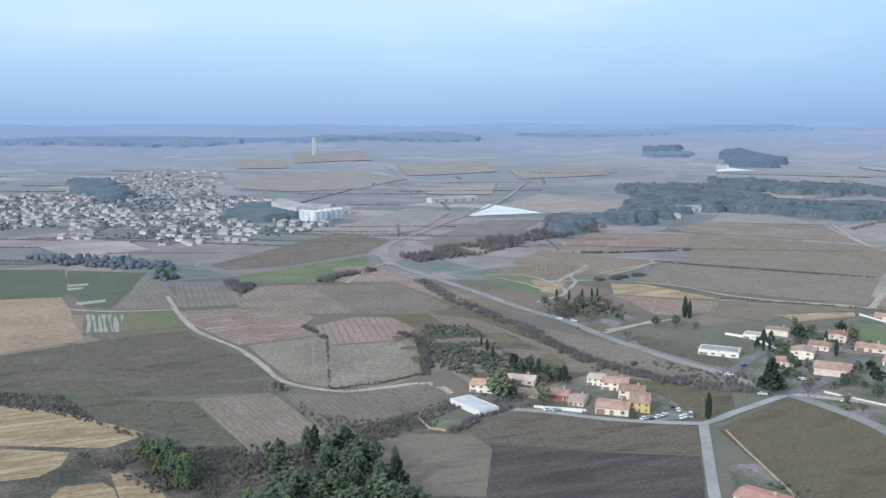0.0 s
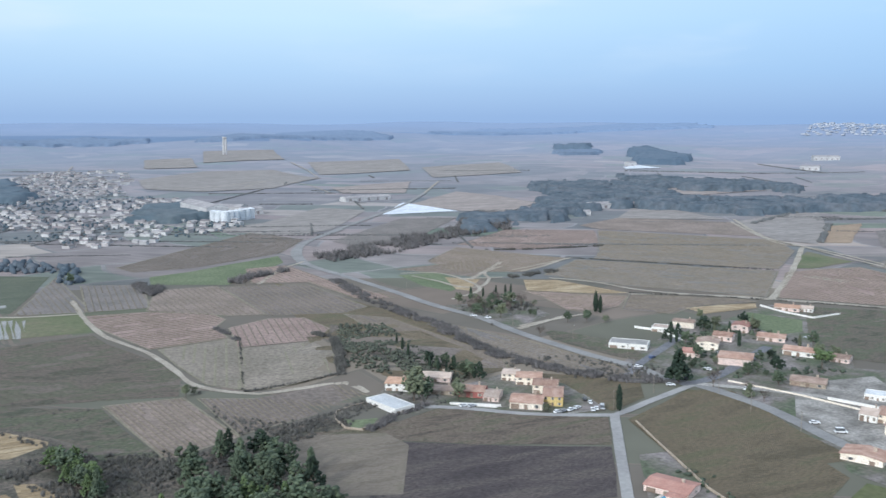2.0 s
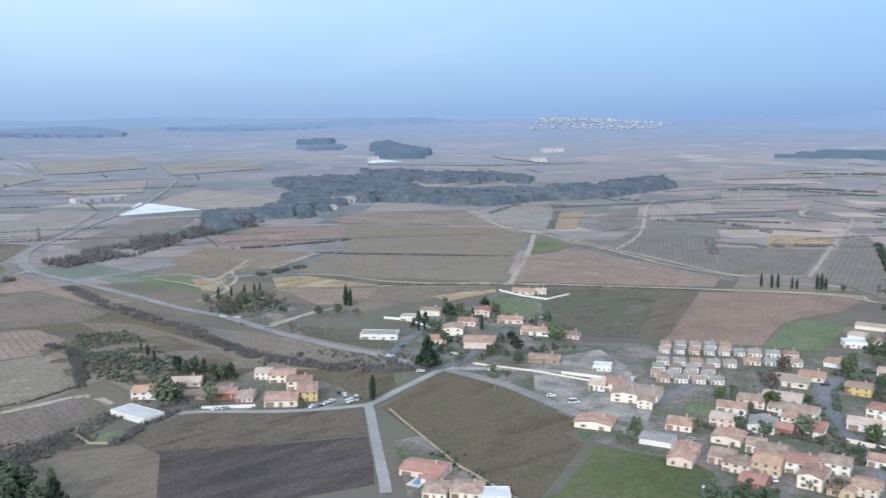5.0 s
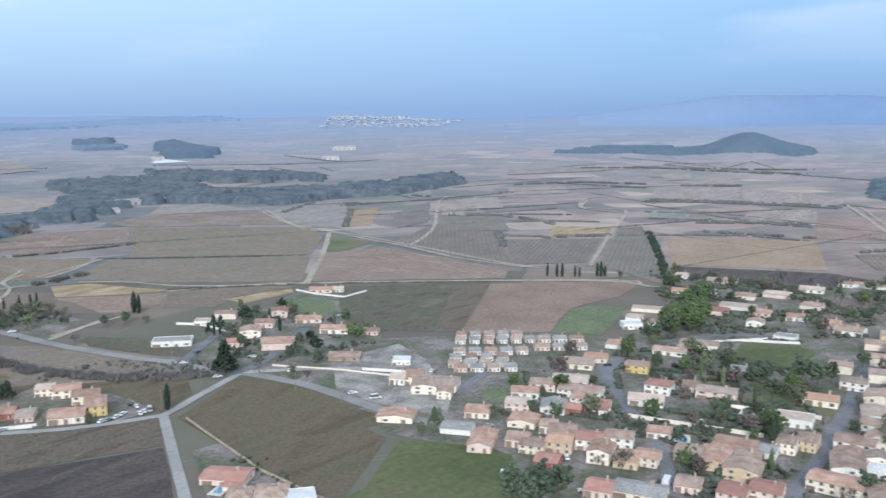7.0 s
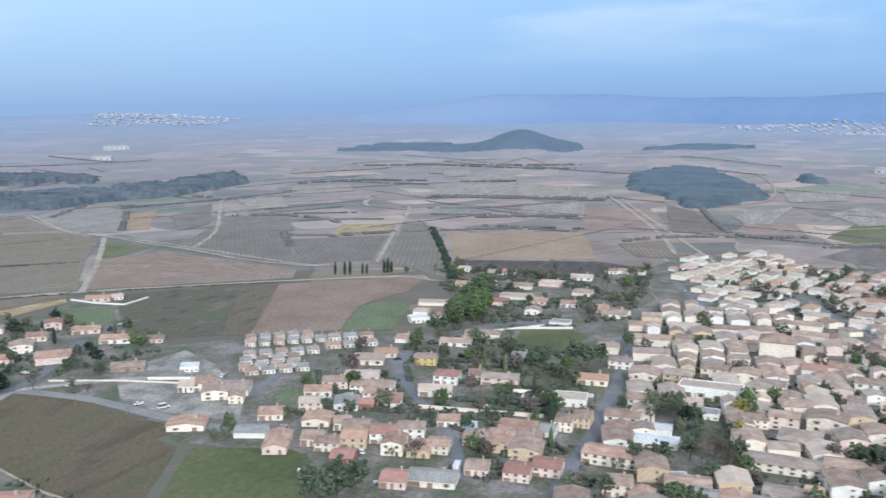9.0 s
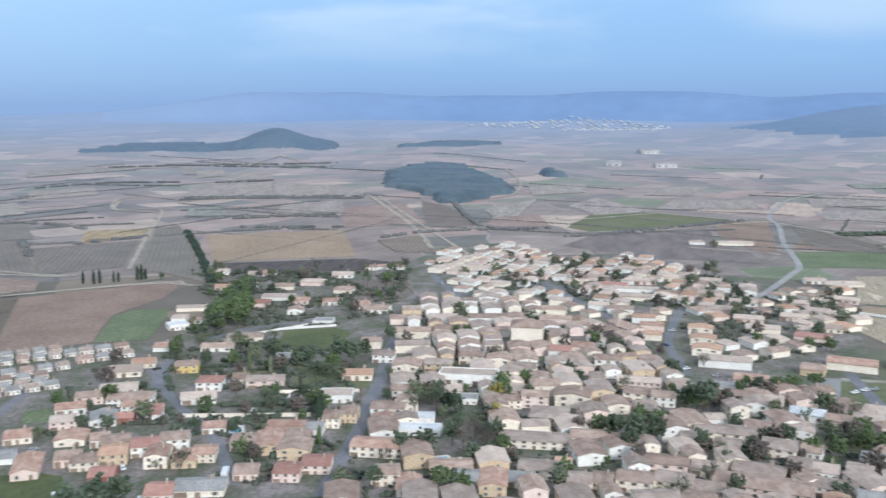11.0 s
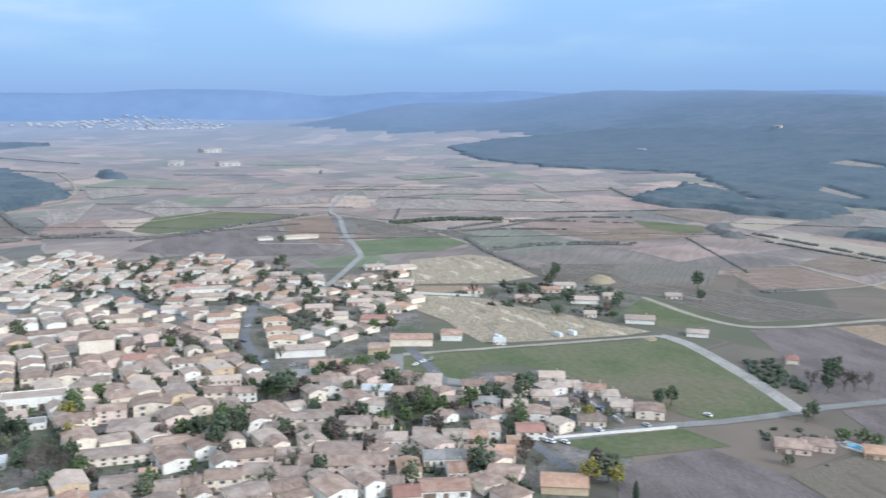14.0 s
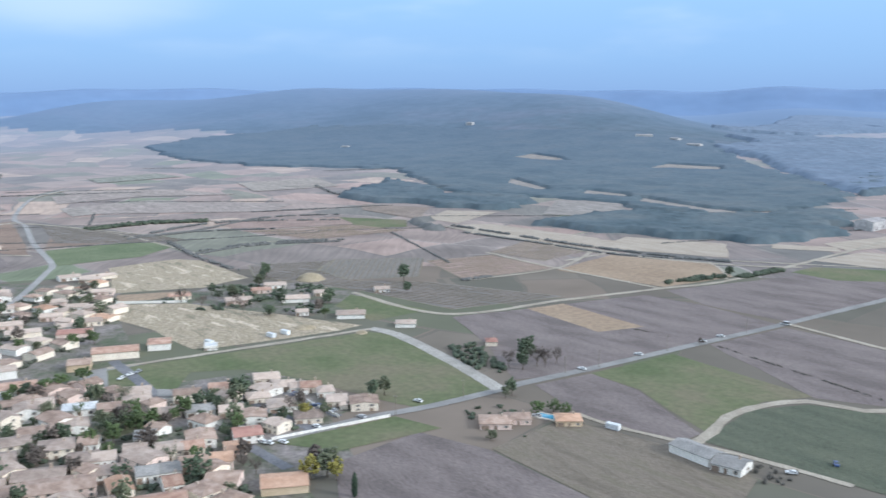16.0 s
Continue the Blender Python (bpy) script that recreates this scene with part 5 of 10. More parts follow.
def house_model(kind, name, w, d, h, roof, storeys, openings=True, chimney=True, wing=None):
    """A house of that plan, standing far below the land as a pattern to copy; front towards -y."""
    root = new(name)
    bm = bmesh.new()
    box(bm, -w / 2, w / 2, -d / 2, d / 2, -0.6, h)
    if roof == "gable" or roof == "front":
        pitch = 0.30
        if roof == "gable":
            for s in (-1, 1):
                v = [bm.verts.new((s * w / 2, y, z)) for y, z in ((-d / 2, h), (d / 2, h), (0, h + d / 2 * pitch))]
                bm.faces.new(v)
        else:
            for s in (-1, 1):
                v = [bm.verts.new((x, s * d / 2, z)) for x, z in ((-w / 2, h), (w / 2, h), (0, h + w / 2 * pitch))]
                bm.faces.new(v)
    if wing:
        box(bm, wing[0], wing[1], -d / 2 - wing[2], -d / 2 - 0.003, -0.6, wing[3])
    if roof == "flat":
        for a in ((-w / 2, w / 2, -d / 2, -d / 2 + 0.25), (-w / 2, w / 2, d / 2 - 0.25, d / 2), (-w / 2, -w / 2 + 0.25, -d / 2 + 0.25, d / 2 - 0.25), (w / 2 - 0.25, w / 2, -d / 2 + 0.25, d / 2 - 0.25)):
            box(bm, *a, h + 0.003, h + 0.45)
    bmesh.ops.recalc_face_normals(bm, faces=bm.faces)
    part("wall", bm, WALLS["cream"], root)
    bm = bmesh.new()
    if roof == "gable":
        roof_gable(bm, w, d, h, 0.30, 0.45)
    elif roof == "front":
        roof_gable(bm, d, w, h, 0.30, 0.45)
        bmesh.ops.rotate(bm, verts=bm.verts, matrix=Matrix.Rotation(radians(90), 3, "Z"))
    elif roof == "hip":
        roof_hip(bm, w, d, h, 0.34, 0.5)
    else:
        box(bm, -w / 2 + 0.26, w / 2 - 0.26, -d / 2 + 0.26, d / 2 - 0.26, h + 0.004, h + 0.2)
    if wing:
        wbm = bmesh.new()
        ww, wd = wing[1] - wing[0], wing[2]
        roof_hip(wbm, ww, wd, wing[3], 0.36, 0.4)
        bmesh.ops.translate(wbm, verts=wbm.verts, vec=((wing[0] + wing[1]) / 2, -d / 2 - wd / 2 - 0.05, 0))
        part("porch_roof", wbm, TILES["brown"], root)
    roof_ob = part("roof", bm, TILES["brown"], root)
    if chimney:
        bm = bmesh.new()
        cx, cy, cz = w * 0.22, d * 0.12, h + 0.2
        box(bm, cx - 0.35, cx + 0.35, cy - 0.3, cy + 0.3, cz, h + d * 0.18 + 1.1)
        box(bm, cx - 0.45, cx + 0.45, cy - 0.4, cy + 0.4, h + d * 0.18 + 1.103, h + d * 0.18 + 1.25)
        part("chimney", bm, BRICK, roof_ob, "rendered chimney")
    if openings:
        def put(mesh, x, y, z, turn):
            o = new(mesh.name.split(".")[0], mesh)
            o.parent = root
            o.matrix_local = pose(x, y, z, 0, 0, turn)
        step = h / storeys
        n = max(2, int(w / 3.4))
        for level in range(storeys):
            z = level * step + (0.95 if step < 3.4 else 1.2)
            for i in range(n):
                x = -w / 2 + w * (i + 0.5) / n
                if wing and level == 0 and wing[0] - 1 < x < wing[1] + 1:
                    continue
                if level == 0 and i == n // 2:
                    put(DOOR, x, -d / 2 - 0.05, 0, 180)
                    continue
                if level == 0 and i == 0 and n > 2:
                    put(GARAGE, x, -d / 2 - 0.05, 0, 180)
                    continue
                put(WINDOW_TALL, x, -d / 2 - 0.02, z, 180)
            for s in (-1, 1):
                put(WINDOW_SMALL, s * (w / 2 + 0.02), d * 0.12, z + 0.2, 90 if s < 0 else -90)
    HOUSES[kind] = (root, w, d, h)
    root.matrix_basis = pose(0, 0, -900)
    return root


house_model("villa", "villa", 12, 9.5, 3.3, "hip", 1)
house_model("villa_wing", "villa", 13, 8.5, 3.3, "gable", 1, wing=(1.5, 6.0, 3.2, 2.8))
house_model("two", "house", 11, 9, 5.6, "gable", 2)
house_model("two_hip", "house", 11, 9.5, 5.7, "hip", 2)
house_model("front", "house", 9, 11, 5.6, "front", 2)
house_model("low", "cottage", 11, 9, 3.0, "gable", 1)
house_model("front_low", "cottage", 9, 11, 3.2, "front", 1)
house_model("town", "town_house", 8, 10, 7.6, "gable", 3)
house_model("town_low", "town_house", 10, 9, 5.4, "gable", 2, chimney=False)
house_model("long", "terraced_building", 24, 9, 5.2, "gable", 2)
house_model("flat", "flat_roofed_building", 14, 10, 4.0, "flat", 1, chimney=False)
house_model("shed", "shed", 16, 10, 4.2, "gable", 1, openings=False, chimney=False)
for plain_kind in ("villa", "villa_wing", "two", "two_hip", "town", "town_low", "long"):
    far_of = {"villa": ("villa", 12, 9.5, 3.3, "hip"), "villa_wing": ("villa", 13, 8.5, 3.3, "gable"), "two": ("house", 11, 9, 5.6, "gable"), "two_hip": ("house", 11, 9.5, 5.7, "hip"),
              "town": ("town_house", 8, 10, 7.6, "gable"), "town_low": ("town_house", 10, 9, 5.4, "gable"), "long": ("terraced_building", 24, 9, 5.2, "gable")}[plain_kind]
    house_model("plain_" + plain_kind, *far_of, 1, openings=False, chimney=plain_kind in ("two", "villa"))
BUILT_CELLS = {}
COLOUR_WORDS = {"cream": "cream-rendered", "white": "white-rendered", "pink": "pink-rendered", "ochre": "ochre-rendered", "yellow": "bright yellow", "red": "dark red", "stone": "old stone"}
TILE_WORDS = {"taupe": "grey-brown tile roof", "brown": "weathered brown tile roof", "orange": "orange tile roof", "pale": "pale clay tile roof", "terracotta": "worn terracotta tile roof", "red": "red tile roof", "sheet": "pale sheet roof", "grey": "grey sheet roof"}
SHAPE_WORDS = {"villa": "single-storey villa", "villa_wing": "villa with a porch wing", "two": "two-storey house", "two_hip": "two-storey hipped house", "front": "gable-fronted house", "low": "low cottage", "front_low": "low gable-fronted cottage",
               "town": "three-storey town house", "town_low": "village house", "long": "long terraced building", "flat": "low flat-roofed building", "shed": "plain shed"}


def house(kind, x, y, turn, w, d, h, walls, tiles, group=""):
    """A house with its centre at x, y, its front turned by that many degrees from -y."""
    far = math.hypot(x, y)
    h, d = (max(2.5, h * 0.86), d * 1.1) if h < 9 else (h, d)
    root, w0, d0, h0 = HOUSES["plain_" + kind if far > 470 and "plain_" + kind in HOUSES else kind]
    m = pose(x, y, lift(x, y) - 0.05, 0, 0, turn) @ Matrix.Diagonal((w / w0, d / d0, h / h0, 1))
    ob = copy_thing(root, m)
    for c in ob.children:
        plain = c.name.split(".")[0]
        chosen = {"wall": WALLS.get(walls), "roof": TILES.get(tiles), "porch_roof": TILES.get(tiles)}.get(plain)
        if chosen:
            c.material_slots[0].link = "OBJECT"
            c.material_slots[0].material = chosen
    BUILT_CELLS.setdefault((int(x // 25), int(y // 25)), []).append((x, y, min(max(w, d) * 0.5, 11.0)))
    article = "an" if COLOUR_WORDS[walls][0] in "aeiou" else "a"
    tagged(ob, f"{COLOUR_WORDS[walls]} {SHAPE_WORDS[kind]} with {'an' if TILE_WORDS[tiles][0] == 'o' else 'a'} {TILE_WORDS[tiles]}", "house" if kind not in ("shed", "flat", "long") else "building", group)
    return ob


ROAD_CELLS = {}
for road_width, road_line in ROADS:
    for p0, p1 in zip(road_line, road_line[1:]):
        for k in range(3):
            q = p0.lerp(p1, k / 3)
            ROAD_CELLS.setdefault((int(q.x // 20), int(q.y // 20)), []).append((q.x, q.y, road_width / 2))


def near_road(x, y, gap):
    cx, cy = int(x // 20), int(y // 20)
    return any(math.hypot(a - x, b - y) < gap + r for i in (-1, 0, 1) for j in (-1, 0, 1) for a, b, r in ROAD_CELLS.get((cx + i, cy + j), ()))


def free(x, y, gap):
    cx, cy = int(x // 25), int(y // 25)
    return all(math.hypot(bx - x, by - y) > br + gap for i in (-1, 0, 1) for j in (-1, 0, 1) for bx, by, br in BUILT_CELLS.get((cx + i, cy + j), ()))


def quarter(outline, turn, pitch_x, pitch_y, kinds, walls, tiles, size, storey, group, seed, keep=0.92, clear=(), loose=7, turns=(0, 0, 0, 180, 180, 90)):
    """Houses in loose rows inside the outline, along the streets' direction."""
    rnd = random.Random(seed)
    u = (math.cos(radians(turn)), math.sin(radians(turn)))
    v = (-u[1], u[0])
    us = [p[0] * u[0] + p[1] * u[1] for p in outline]
    vs = [p[0] * v[0] + p[1] * v[1] for p in outline]
    c = min(vs) + pitch_y / 2
    while c < max(vs):
        s = min(us) + rnd.uniform(0, pitch_x)
        while s < max(us):
            w = rnd.uniform(*size)
            px, py = s * u[0] + c * v[0] + rnd.uniform(-1, 1) * pitch_y * 0.12, s * u[1] + c * v[1] + rnd.uniform(-1, 1) * pitch_y * 0.12
            if inside(px, py, outline) and rnd.random() < keep and free(px, py, w * 0.30) and not near_road(px, py, w * 0.42) and not any(inside(px, py, o) for o in clear):
                kind = rnd.choice(kinds)
                house(kind, px, py, turn + rnd.choice(turns) + rnd.uniform(-loose, loose), w, min(10.0, w * rnd.uniform(0.65, 0.9)), rnd.uniform(*storey), rnd.choice(walls), rnd.choice(tiles), group)
            s += pitch_x * rnd.uniform(0.85, 1.2)
        c += pitch_y


def village(outline, turn, pitch, label, seed, size=(10, 17), keep=0.85):
    """A village too far off to count its houses: walls and tiled roofs joined into one object."""
    rnd = random.Random(seed)
    bm = bmesh.new()
    u = (math.cos(radians(turn)), math.sin(radians(turn)))
    v = (-u[1], u[0])
    us = [p[0] * u[0] + p[1] * u[1] for p in outline]
    vs = [p[0] * v[0] + p[1] * v[1] for p in outline]
    c = min(vs)
    while c < max(vs):
        s = min(us) + rnd.uniform(0, pitch)
        while s < max(us):
            x, y = s * u[0] + c * v[0] + rnd.uniform(-3, 3), s * u[1] + c * v[1] + rnd.uniform(-3, 3)
            if inside(x, y, outline) and rnd.random() < keep:
                one = bmesh.new()
                w, h = rnd.uniform(*size), rnd.uniform(2.4, 3.6)
                d = w * rnd.uniform(0.6, 0.85)
                box(one, -w / 2, w / 2, -d / 2, d / 2, -1, h, rnd.choice((0, 0, 1)))
                had = len(one.faces)
                roof_gable(one, w, d, h, 0.34, 0.3) if rnd.random() < 0.8 else box(one, -w / 2 - 0.1, w / 2 + 0.1, -d / 2 - 0.1, d / 2 + 0.1, h + 0.01, h + 0.4)
                one.faces.ensure_lookup_table()
                t = rnd.choice((2, 2, 3))
                for f in one.faces[had:]:
                    f.material_index = t
                m = pose(x, y, lift(x, y), 0, 0, turn + rnd.choice((0, 90)) + rnd.uniform(-15, 15))
                table = [bm.verts.new(m @ q.co) for q in one.verts]
                one.verts.index_update()
                for f in one.faces:
                    bm.faces.new([table[q.index] for q in f.verts]).material_index = f.material_index
                one.free()
            s += pitch * rnd.uniform(0.8, 1.25)
        c += pitch
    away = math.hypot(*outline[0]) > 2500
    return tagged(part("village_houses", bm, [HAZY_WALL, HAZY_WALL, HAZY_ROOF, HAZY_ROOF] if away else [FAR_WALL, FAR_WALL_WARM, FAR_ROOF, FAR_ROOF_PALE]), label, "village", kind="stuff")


# horizon villages: blue-grey haze painted into walls and roofs
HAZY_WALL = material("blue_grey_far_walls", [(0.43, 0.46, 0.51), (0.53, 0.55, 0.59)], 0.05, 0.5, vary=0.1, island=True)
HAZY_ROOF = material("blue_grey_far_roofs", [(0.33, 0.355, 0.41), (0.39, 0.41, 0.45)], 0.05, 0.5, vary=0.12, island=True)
# nearer villages, sheds and water tower: lighter haze greyed into the base colours
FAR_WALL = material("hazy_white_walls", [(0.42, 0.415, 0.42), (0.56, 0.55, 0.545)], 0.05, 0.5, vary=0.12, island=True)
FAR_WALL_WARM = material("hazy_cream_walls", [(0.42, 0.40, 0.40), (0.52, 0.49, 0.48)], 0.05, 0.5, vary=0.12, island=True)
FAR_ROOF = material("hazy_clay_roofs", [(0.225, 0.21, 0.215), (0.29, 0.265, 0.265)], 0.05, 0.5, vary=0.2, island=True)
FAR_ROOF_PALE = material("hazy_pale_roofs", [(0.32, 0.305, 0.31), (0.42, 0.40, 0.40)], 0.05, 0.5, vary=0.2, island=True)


# ---- things: trees ----
GOLD = (1 + 5 ** 0.5) / 2
ICO = [Vector(c).normalized() for c in ((-1, GOLD, 0), (1, GOLD, 0), (-1, -GOLD, 0), (1, -GOLD, 0), (0, -1, GOLD), (0, 1, GOLD), (0, -1, -GOLD), (0, 1, -GOLD), (GOLD, 0, -1), (GOLD, 0, 1), (-GOLD, 0, -1), (-GOLD, 0, 1))]
ICO_FACES = ((0, 11, 5), (0, 5, 1), (0, 1, 7), (0, 7, 10), (0, 10, 11), (1, 5, 9), (5, 11, 4), (11, 10, 2), (10, 7, 6), (7, 1, 8), (3, 9, 4), (3, 4, 2), (3, 2, 6), (3, 6, 8), (3, 8, 9), (4, 9, 5), (2, 4, 11), (6, 2, 10), (8, 6, 7), (9, 8, 1))


def clump(bm, x, y, z, sx, sz, rnd, rough=0.3):
    """A small uneven tuft."""
    spin = Euler((rnd.uniform(0, 6), rnd.uniform(0, 6), rnd.uniform(0, 6))).to_matrix()
    got = []
    for q in ICO:
        c = spin @ q * rnd.uniform(1 - rough, 1 + rough)
        got.append(bm.verts.new((x + c.x * sx, y + c.y * sx, z + c.z * sz)))
    for f in ICO_FACES:
        bm.faces.new([got[i] for i in f])


def limb(bm, a, b, r0, r1, sides=5):
    a, b = Vector(a), Vector(b)
    d = (b - a).normalized()
    u = d.orthogonal().normalized()
    v = d.cross(u)
    rings = [[bm.verts.new(p + (u * math.cos(k * 6.283 / sides) + v * math.sin(k * 6.283 / sides)) * r) for k in range(sides)] for p, r in ((a, r0), (b, r1))]
    for i in range(sides):
        j = (i + 1) % sides
        bm.faces.new((rings[0][i], rings[0][j], rings[1][j], rings[1][i]))


TREES = {}


def tree_model(kind, seed):
    """A tree ten metres tall, kept far below the land as a pattern to copy."""
    rnd = random.Random(seed)
    root = new({"cypress": "cypress_tree", "pine": "pine_tree", "conifer": "pine_tree", "bare": "bare_tree", "bush": "bush"}.get(kind, "tree"))
    trunk, crown = bmesh.new(), bmesh.new()
    if kind == "cypress":
        limb(trunk, (0, 0, -0.4), (0, 0, 8), 0.22, 0.06)
        for i in range(46):
            k = i / 46
            r = 1.15 * math.sin(math.pi * min(1, 0.16 + k * 0.84)) ** 0.7
            a = i * 2.4
            clump(crown, math.cos(a) * r * 0.5, math.sin(a) * r * 0.5, 0.7 + k * 9.1, 0.28 + 0.42 * r, 0.85, rnd)
    elif kind == "bare":
        limb(trunk, (0, 0, -0.4), (0, 0, 3.6), 0.26, 0.18)
        for i in range(9):
            a = i * 2.4 + rnd.uniform(-0.3, 0.3)
            r, z = rnd.uniform(1.4, 3.0), rnd.uniform(5.0, 8.4)
            tip = (math.cos(a) * r, math.sin(a) * r, z)
            limb(trunk, (0, 0, rnd.uniform(2.2, 3.6)), tip, 0.13, 0.05, 4)
            for j in range(16):
                e = (tip[0] + rnd.uniform(-1.5, 1.5), tip[1] + rnd.uniform(-1.5, 1.5), tip[2] + rnd.uniform(-1.0, 1.8))
                limb(crown, tip, e, 0.06, 0.03, 3)
                for k in range(3):
                    limb(crown, e, (e[0] + rnd.uniform(-0.8, 0.8), e[1] + rnd.uniform(-0.8, 0.8), e[2] + rnd.uniform(-0.2, 0.9)), 0.045, 0.03, 3)
    else:
        low, spread, top = {"conifer": (2.4, 2.6, 9.9), "pine": (2.6, 3.2, 9.9), "round": (2.4, 3.4, 9.8), "bush": (1.0, 4.6, 9.6), "umbrella": (5.2, 4.2, 9.8)}[kind]
        limb(trunk, (0, 0, -0.4), (rnd.uniform(-0.3, 0.3), 0.2, low + 1.5), 0.3, 0.2)
        for i in range(6):
            a = i * 1.05
            limb(trunk, (0, 0.1, low + rnd.uniform(-0.3, 1.0)), (math.cos(a) * spread * 0.6, math.sin(a) * spread * 0.6, low + rnd.uniform(1.2, 3.0)), 0.14, 0.05, 4)
        mid = (low + top) / 2
        for i in range(95 if kind == "conifer" else 0):
            k = 0.06 + 0.94 * (i / 95) ** 1.15
            a, r = i * 2.4 + rnd.uniform(-0.4, 0.4), 2.9 * (1.04 - k) ** 0.75 * rnd.uniform(0.55, 1.1) * (1 + 0.2 * math.sin(9 * k))
            clump(crown, math.cos(a) * r, math.sin(a) * r, 1.2 + k * 8.6, rnd.uniform(0.4, 0.8) * (1.15 - 0.6 * k), rnd.uniform(0.4, 0.75), rnd)
        for i in range(0 if kind == "conifer" else 95):
            a, b = rnd.uniform(0, 6.283), math.acos(rnd.uniform(-0.8, 1))
            k = rnd.uniform(0.55, 1.0)
            lobes = 1 + 0.22 * math.sin(3 * a + seed) + 0.15 * math.sin(5 * b + 2 * a)
            clump(crown, math.cos(a) * math.sin(b) * spread * k * lobes, math.sin(a) * math.sin(b) * spread * k * lobes, mid + math.cos(b) * (top - low) / 2 * k * lobes, rnd.uniform(0.45, 0.95), rnd.uniform(0.4, 0.75), rnd)
    part("trunk", trunk, BARK, root)
    part("crown", crown, LEAF["pine"], root)
    TREES.setdefault(kind, []).append(root)
    root.matrix_basis = pose(0, 0, -900)


for k in range(3):
    for kind in ("cypress", "pine", "round", "bush", "bare", "umbrella", "conifer"):
        tree_model(kind, 11 * k + 5)
TREE_WORDS = {"cypress": "slender dark cypress tree", "pine": "dark green pine tree with a bushy crown", "conifer": "tall pointed pine tree in a dense stand", "round": "round-crowned leafy garden tree", "bush": "dense low garden bush",
              "bare": "leafless winter tree with fine twigs", "umbrella": "umbrella pine with a broad flat crown"}
LEAF_WORDS = {"pine": "dark green", "cypress": "blackish green", "olive": "grey-green", "lush": "fresh green", "bare": "grey-brown", "yellow": "yellow-green"}
PLANTED = [0]


def tree(kind, x, y, height, leaf="", group=""):
    PLANTED[0] += 1
    rnd = random.Random(PLANTED[0])
    leaf = leaf or {"cypress": "cypress", "pine": "pine", "bare": "bare", "umbrella": "pine", "conifer": "pine", "round": "olive", "bush": "olive"}[kind]
    k = height / 10.0
    wide = k * rnd.uniform(0.88, 1.15)
    ob = copy_thing(TREES[kind][PLANTED[0] % 3], pose(x, y, lift(x, y) - 0.03, 0, 0, rnd.uniform(0, 360)) @ Matrix.Diagonal((wide, wide, k, 1)))
    for c in ob.children:
        if c.name.startswith("crown"):
            c.material_slots[0].link = "OBJECT"
            c.material_slots[0].material = LEAF[leaf]
    return tagged(ob, f"{LEAF_WORDS[leaf]} {TREE_WORDS[kind].replace('dark green ', '').replace('dark ', '')}", "bush" if kind == "bush" else "tree", group)


def grove(outline, count, kinds, heights, leaves, group, seed, gap=2.0, avoid=True):
    """Trees scattered inside the outline."""
    rnd = random.Random(seed)
    xs, ys = [p[0] for p in outline], [p[1] for p in outline]
    made, tries = [], 0
    while len(made) < count and tries < count * 30:
        tries += 1
        x, y = rnd.uniform(min(xs), max(xs)), rnd.uniform(min(ys), max(ys))
        if not inside(x, y, outline) or any(math.hypot(x - a, y - b) < gap for a, b in made):
            continue
        if avoid and (not free(x, y, 1.2) or near_road(x, y, 1.5)):
            continue
        made.append((x, y))
        tree(rnd.choice(kinds), x, y, rnd.uniform(*heights), rnd.choice(leaves), group)


def tufts(name, label, places, kind, seed, tall=1.0):
    """Many uneven tufts joined into one object: x, y and radius of each."""
    rnd = np.random.RandomState(seed)
    if kind in ("bare", "scrub"):
        # a sheaf of twigs: three-sided spikes spreading upwards
        base, faces, thick = [], [], 0.17 if kind == "bare" else 0.26
        for k in range(15):
            a, lean, top = k * 2.4, 0.25 + 0.85 * (k % 5) / 4, 1.25 - 0.5 * (k % 5) / 4
            c, s = math.cos(a), math.sin(a)
            for q in range(3):
                b = a + q * 2.094
                base.append((c * lean * 0.35 + thick * math.cos(b), s * lean * 0.35 + thick * math.sin(b), -0.3))
            base.append((c * lean, s * lean, top))
            faces += [(4 * k + q, 4 * k + (q + 1) % 3, 4 * k + 3) for q in range(3)]
        base, faces = np.array(base), np.array(faces)
    elif kind in ("pine", "maquis"):
        # three lumps of leaves that run into one another
        base = np.concatenate([np.array([tuple(v) for v in ICO]) * w + np.array(o) for w, o in ((0.72, (-0.3, 0.1, 0.1)), (0.6, (0.42, 0.28, -0.05)), (0.55, (0.1, -0.45, 0.25)))])
        faces = np.concatenate([np.array(ICO_FACES) + 12 * k for k in range(3)])
    else:
        base, faces = np.array([tuple(v) for v in ICO]), np.array(ICO_FACES)
    n, each = len(places), len(base)
    at = np.array([(x, y, lift(x, y) + r * 0.35 * tall) for x, y, r in places]).reshape(n, 1, 3)
    radius = np.array([r for _, _, r in places]).reshape(n, 1, 1)
    a = rnd.uniform(0, 6.28, n)
    turn = np.zeros((n, 3, 3))
    turn[:, 0, 0], turn[:, 0, 1], turn[:, 1, 0], turn[:, 1, 1], turn[:, 2, 2] = np.cos(a), -np.sin(a), np.sin(a), np.cos(a), 1
    shape = np.einsum("nij,kj->nki", turn, base) * rnd.uniform(0.55, 1.45, (n, each, 1)) * radius * np.array((1, 1, tall))
    verts = (at + shape).reshape(-1, 3)
    tris = (faces[None] + each * np.arange(n)[:, None, None]).reshape(-1, 3)
    mesh = bpy.data.meshes.new(name)
    mesh.from_pydata(verts.tolist(), [], tris.tolist())
    mesh.polygons.foreach_set("use_smooth", [True] * len(mesh.polygons))
    mesh.materials.append(BRUSH[kind])
    return tagged(new(name, mesh), label, name.split("_")[-1], kind="stuff")


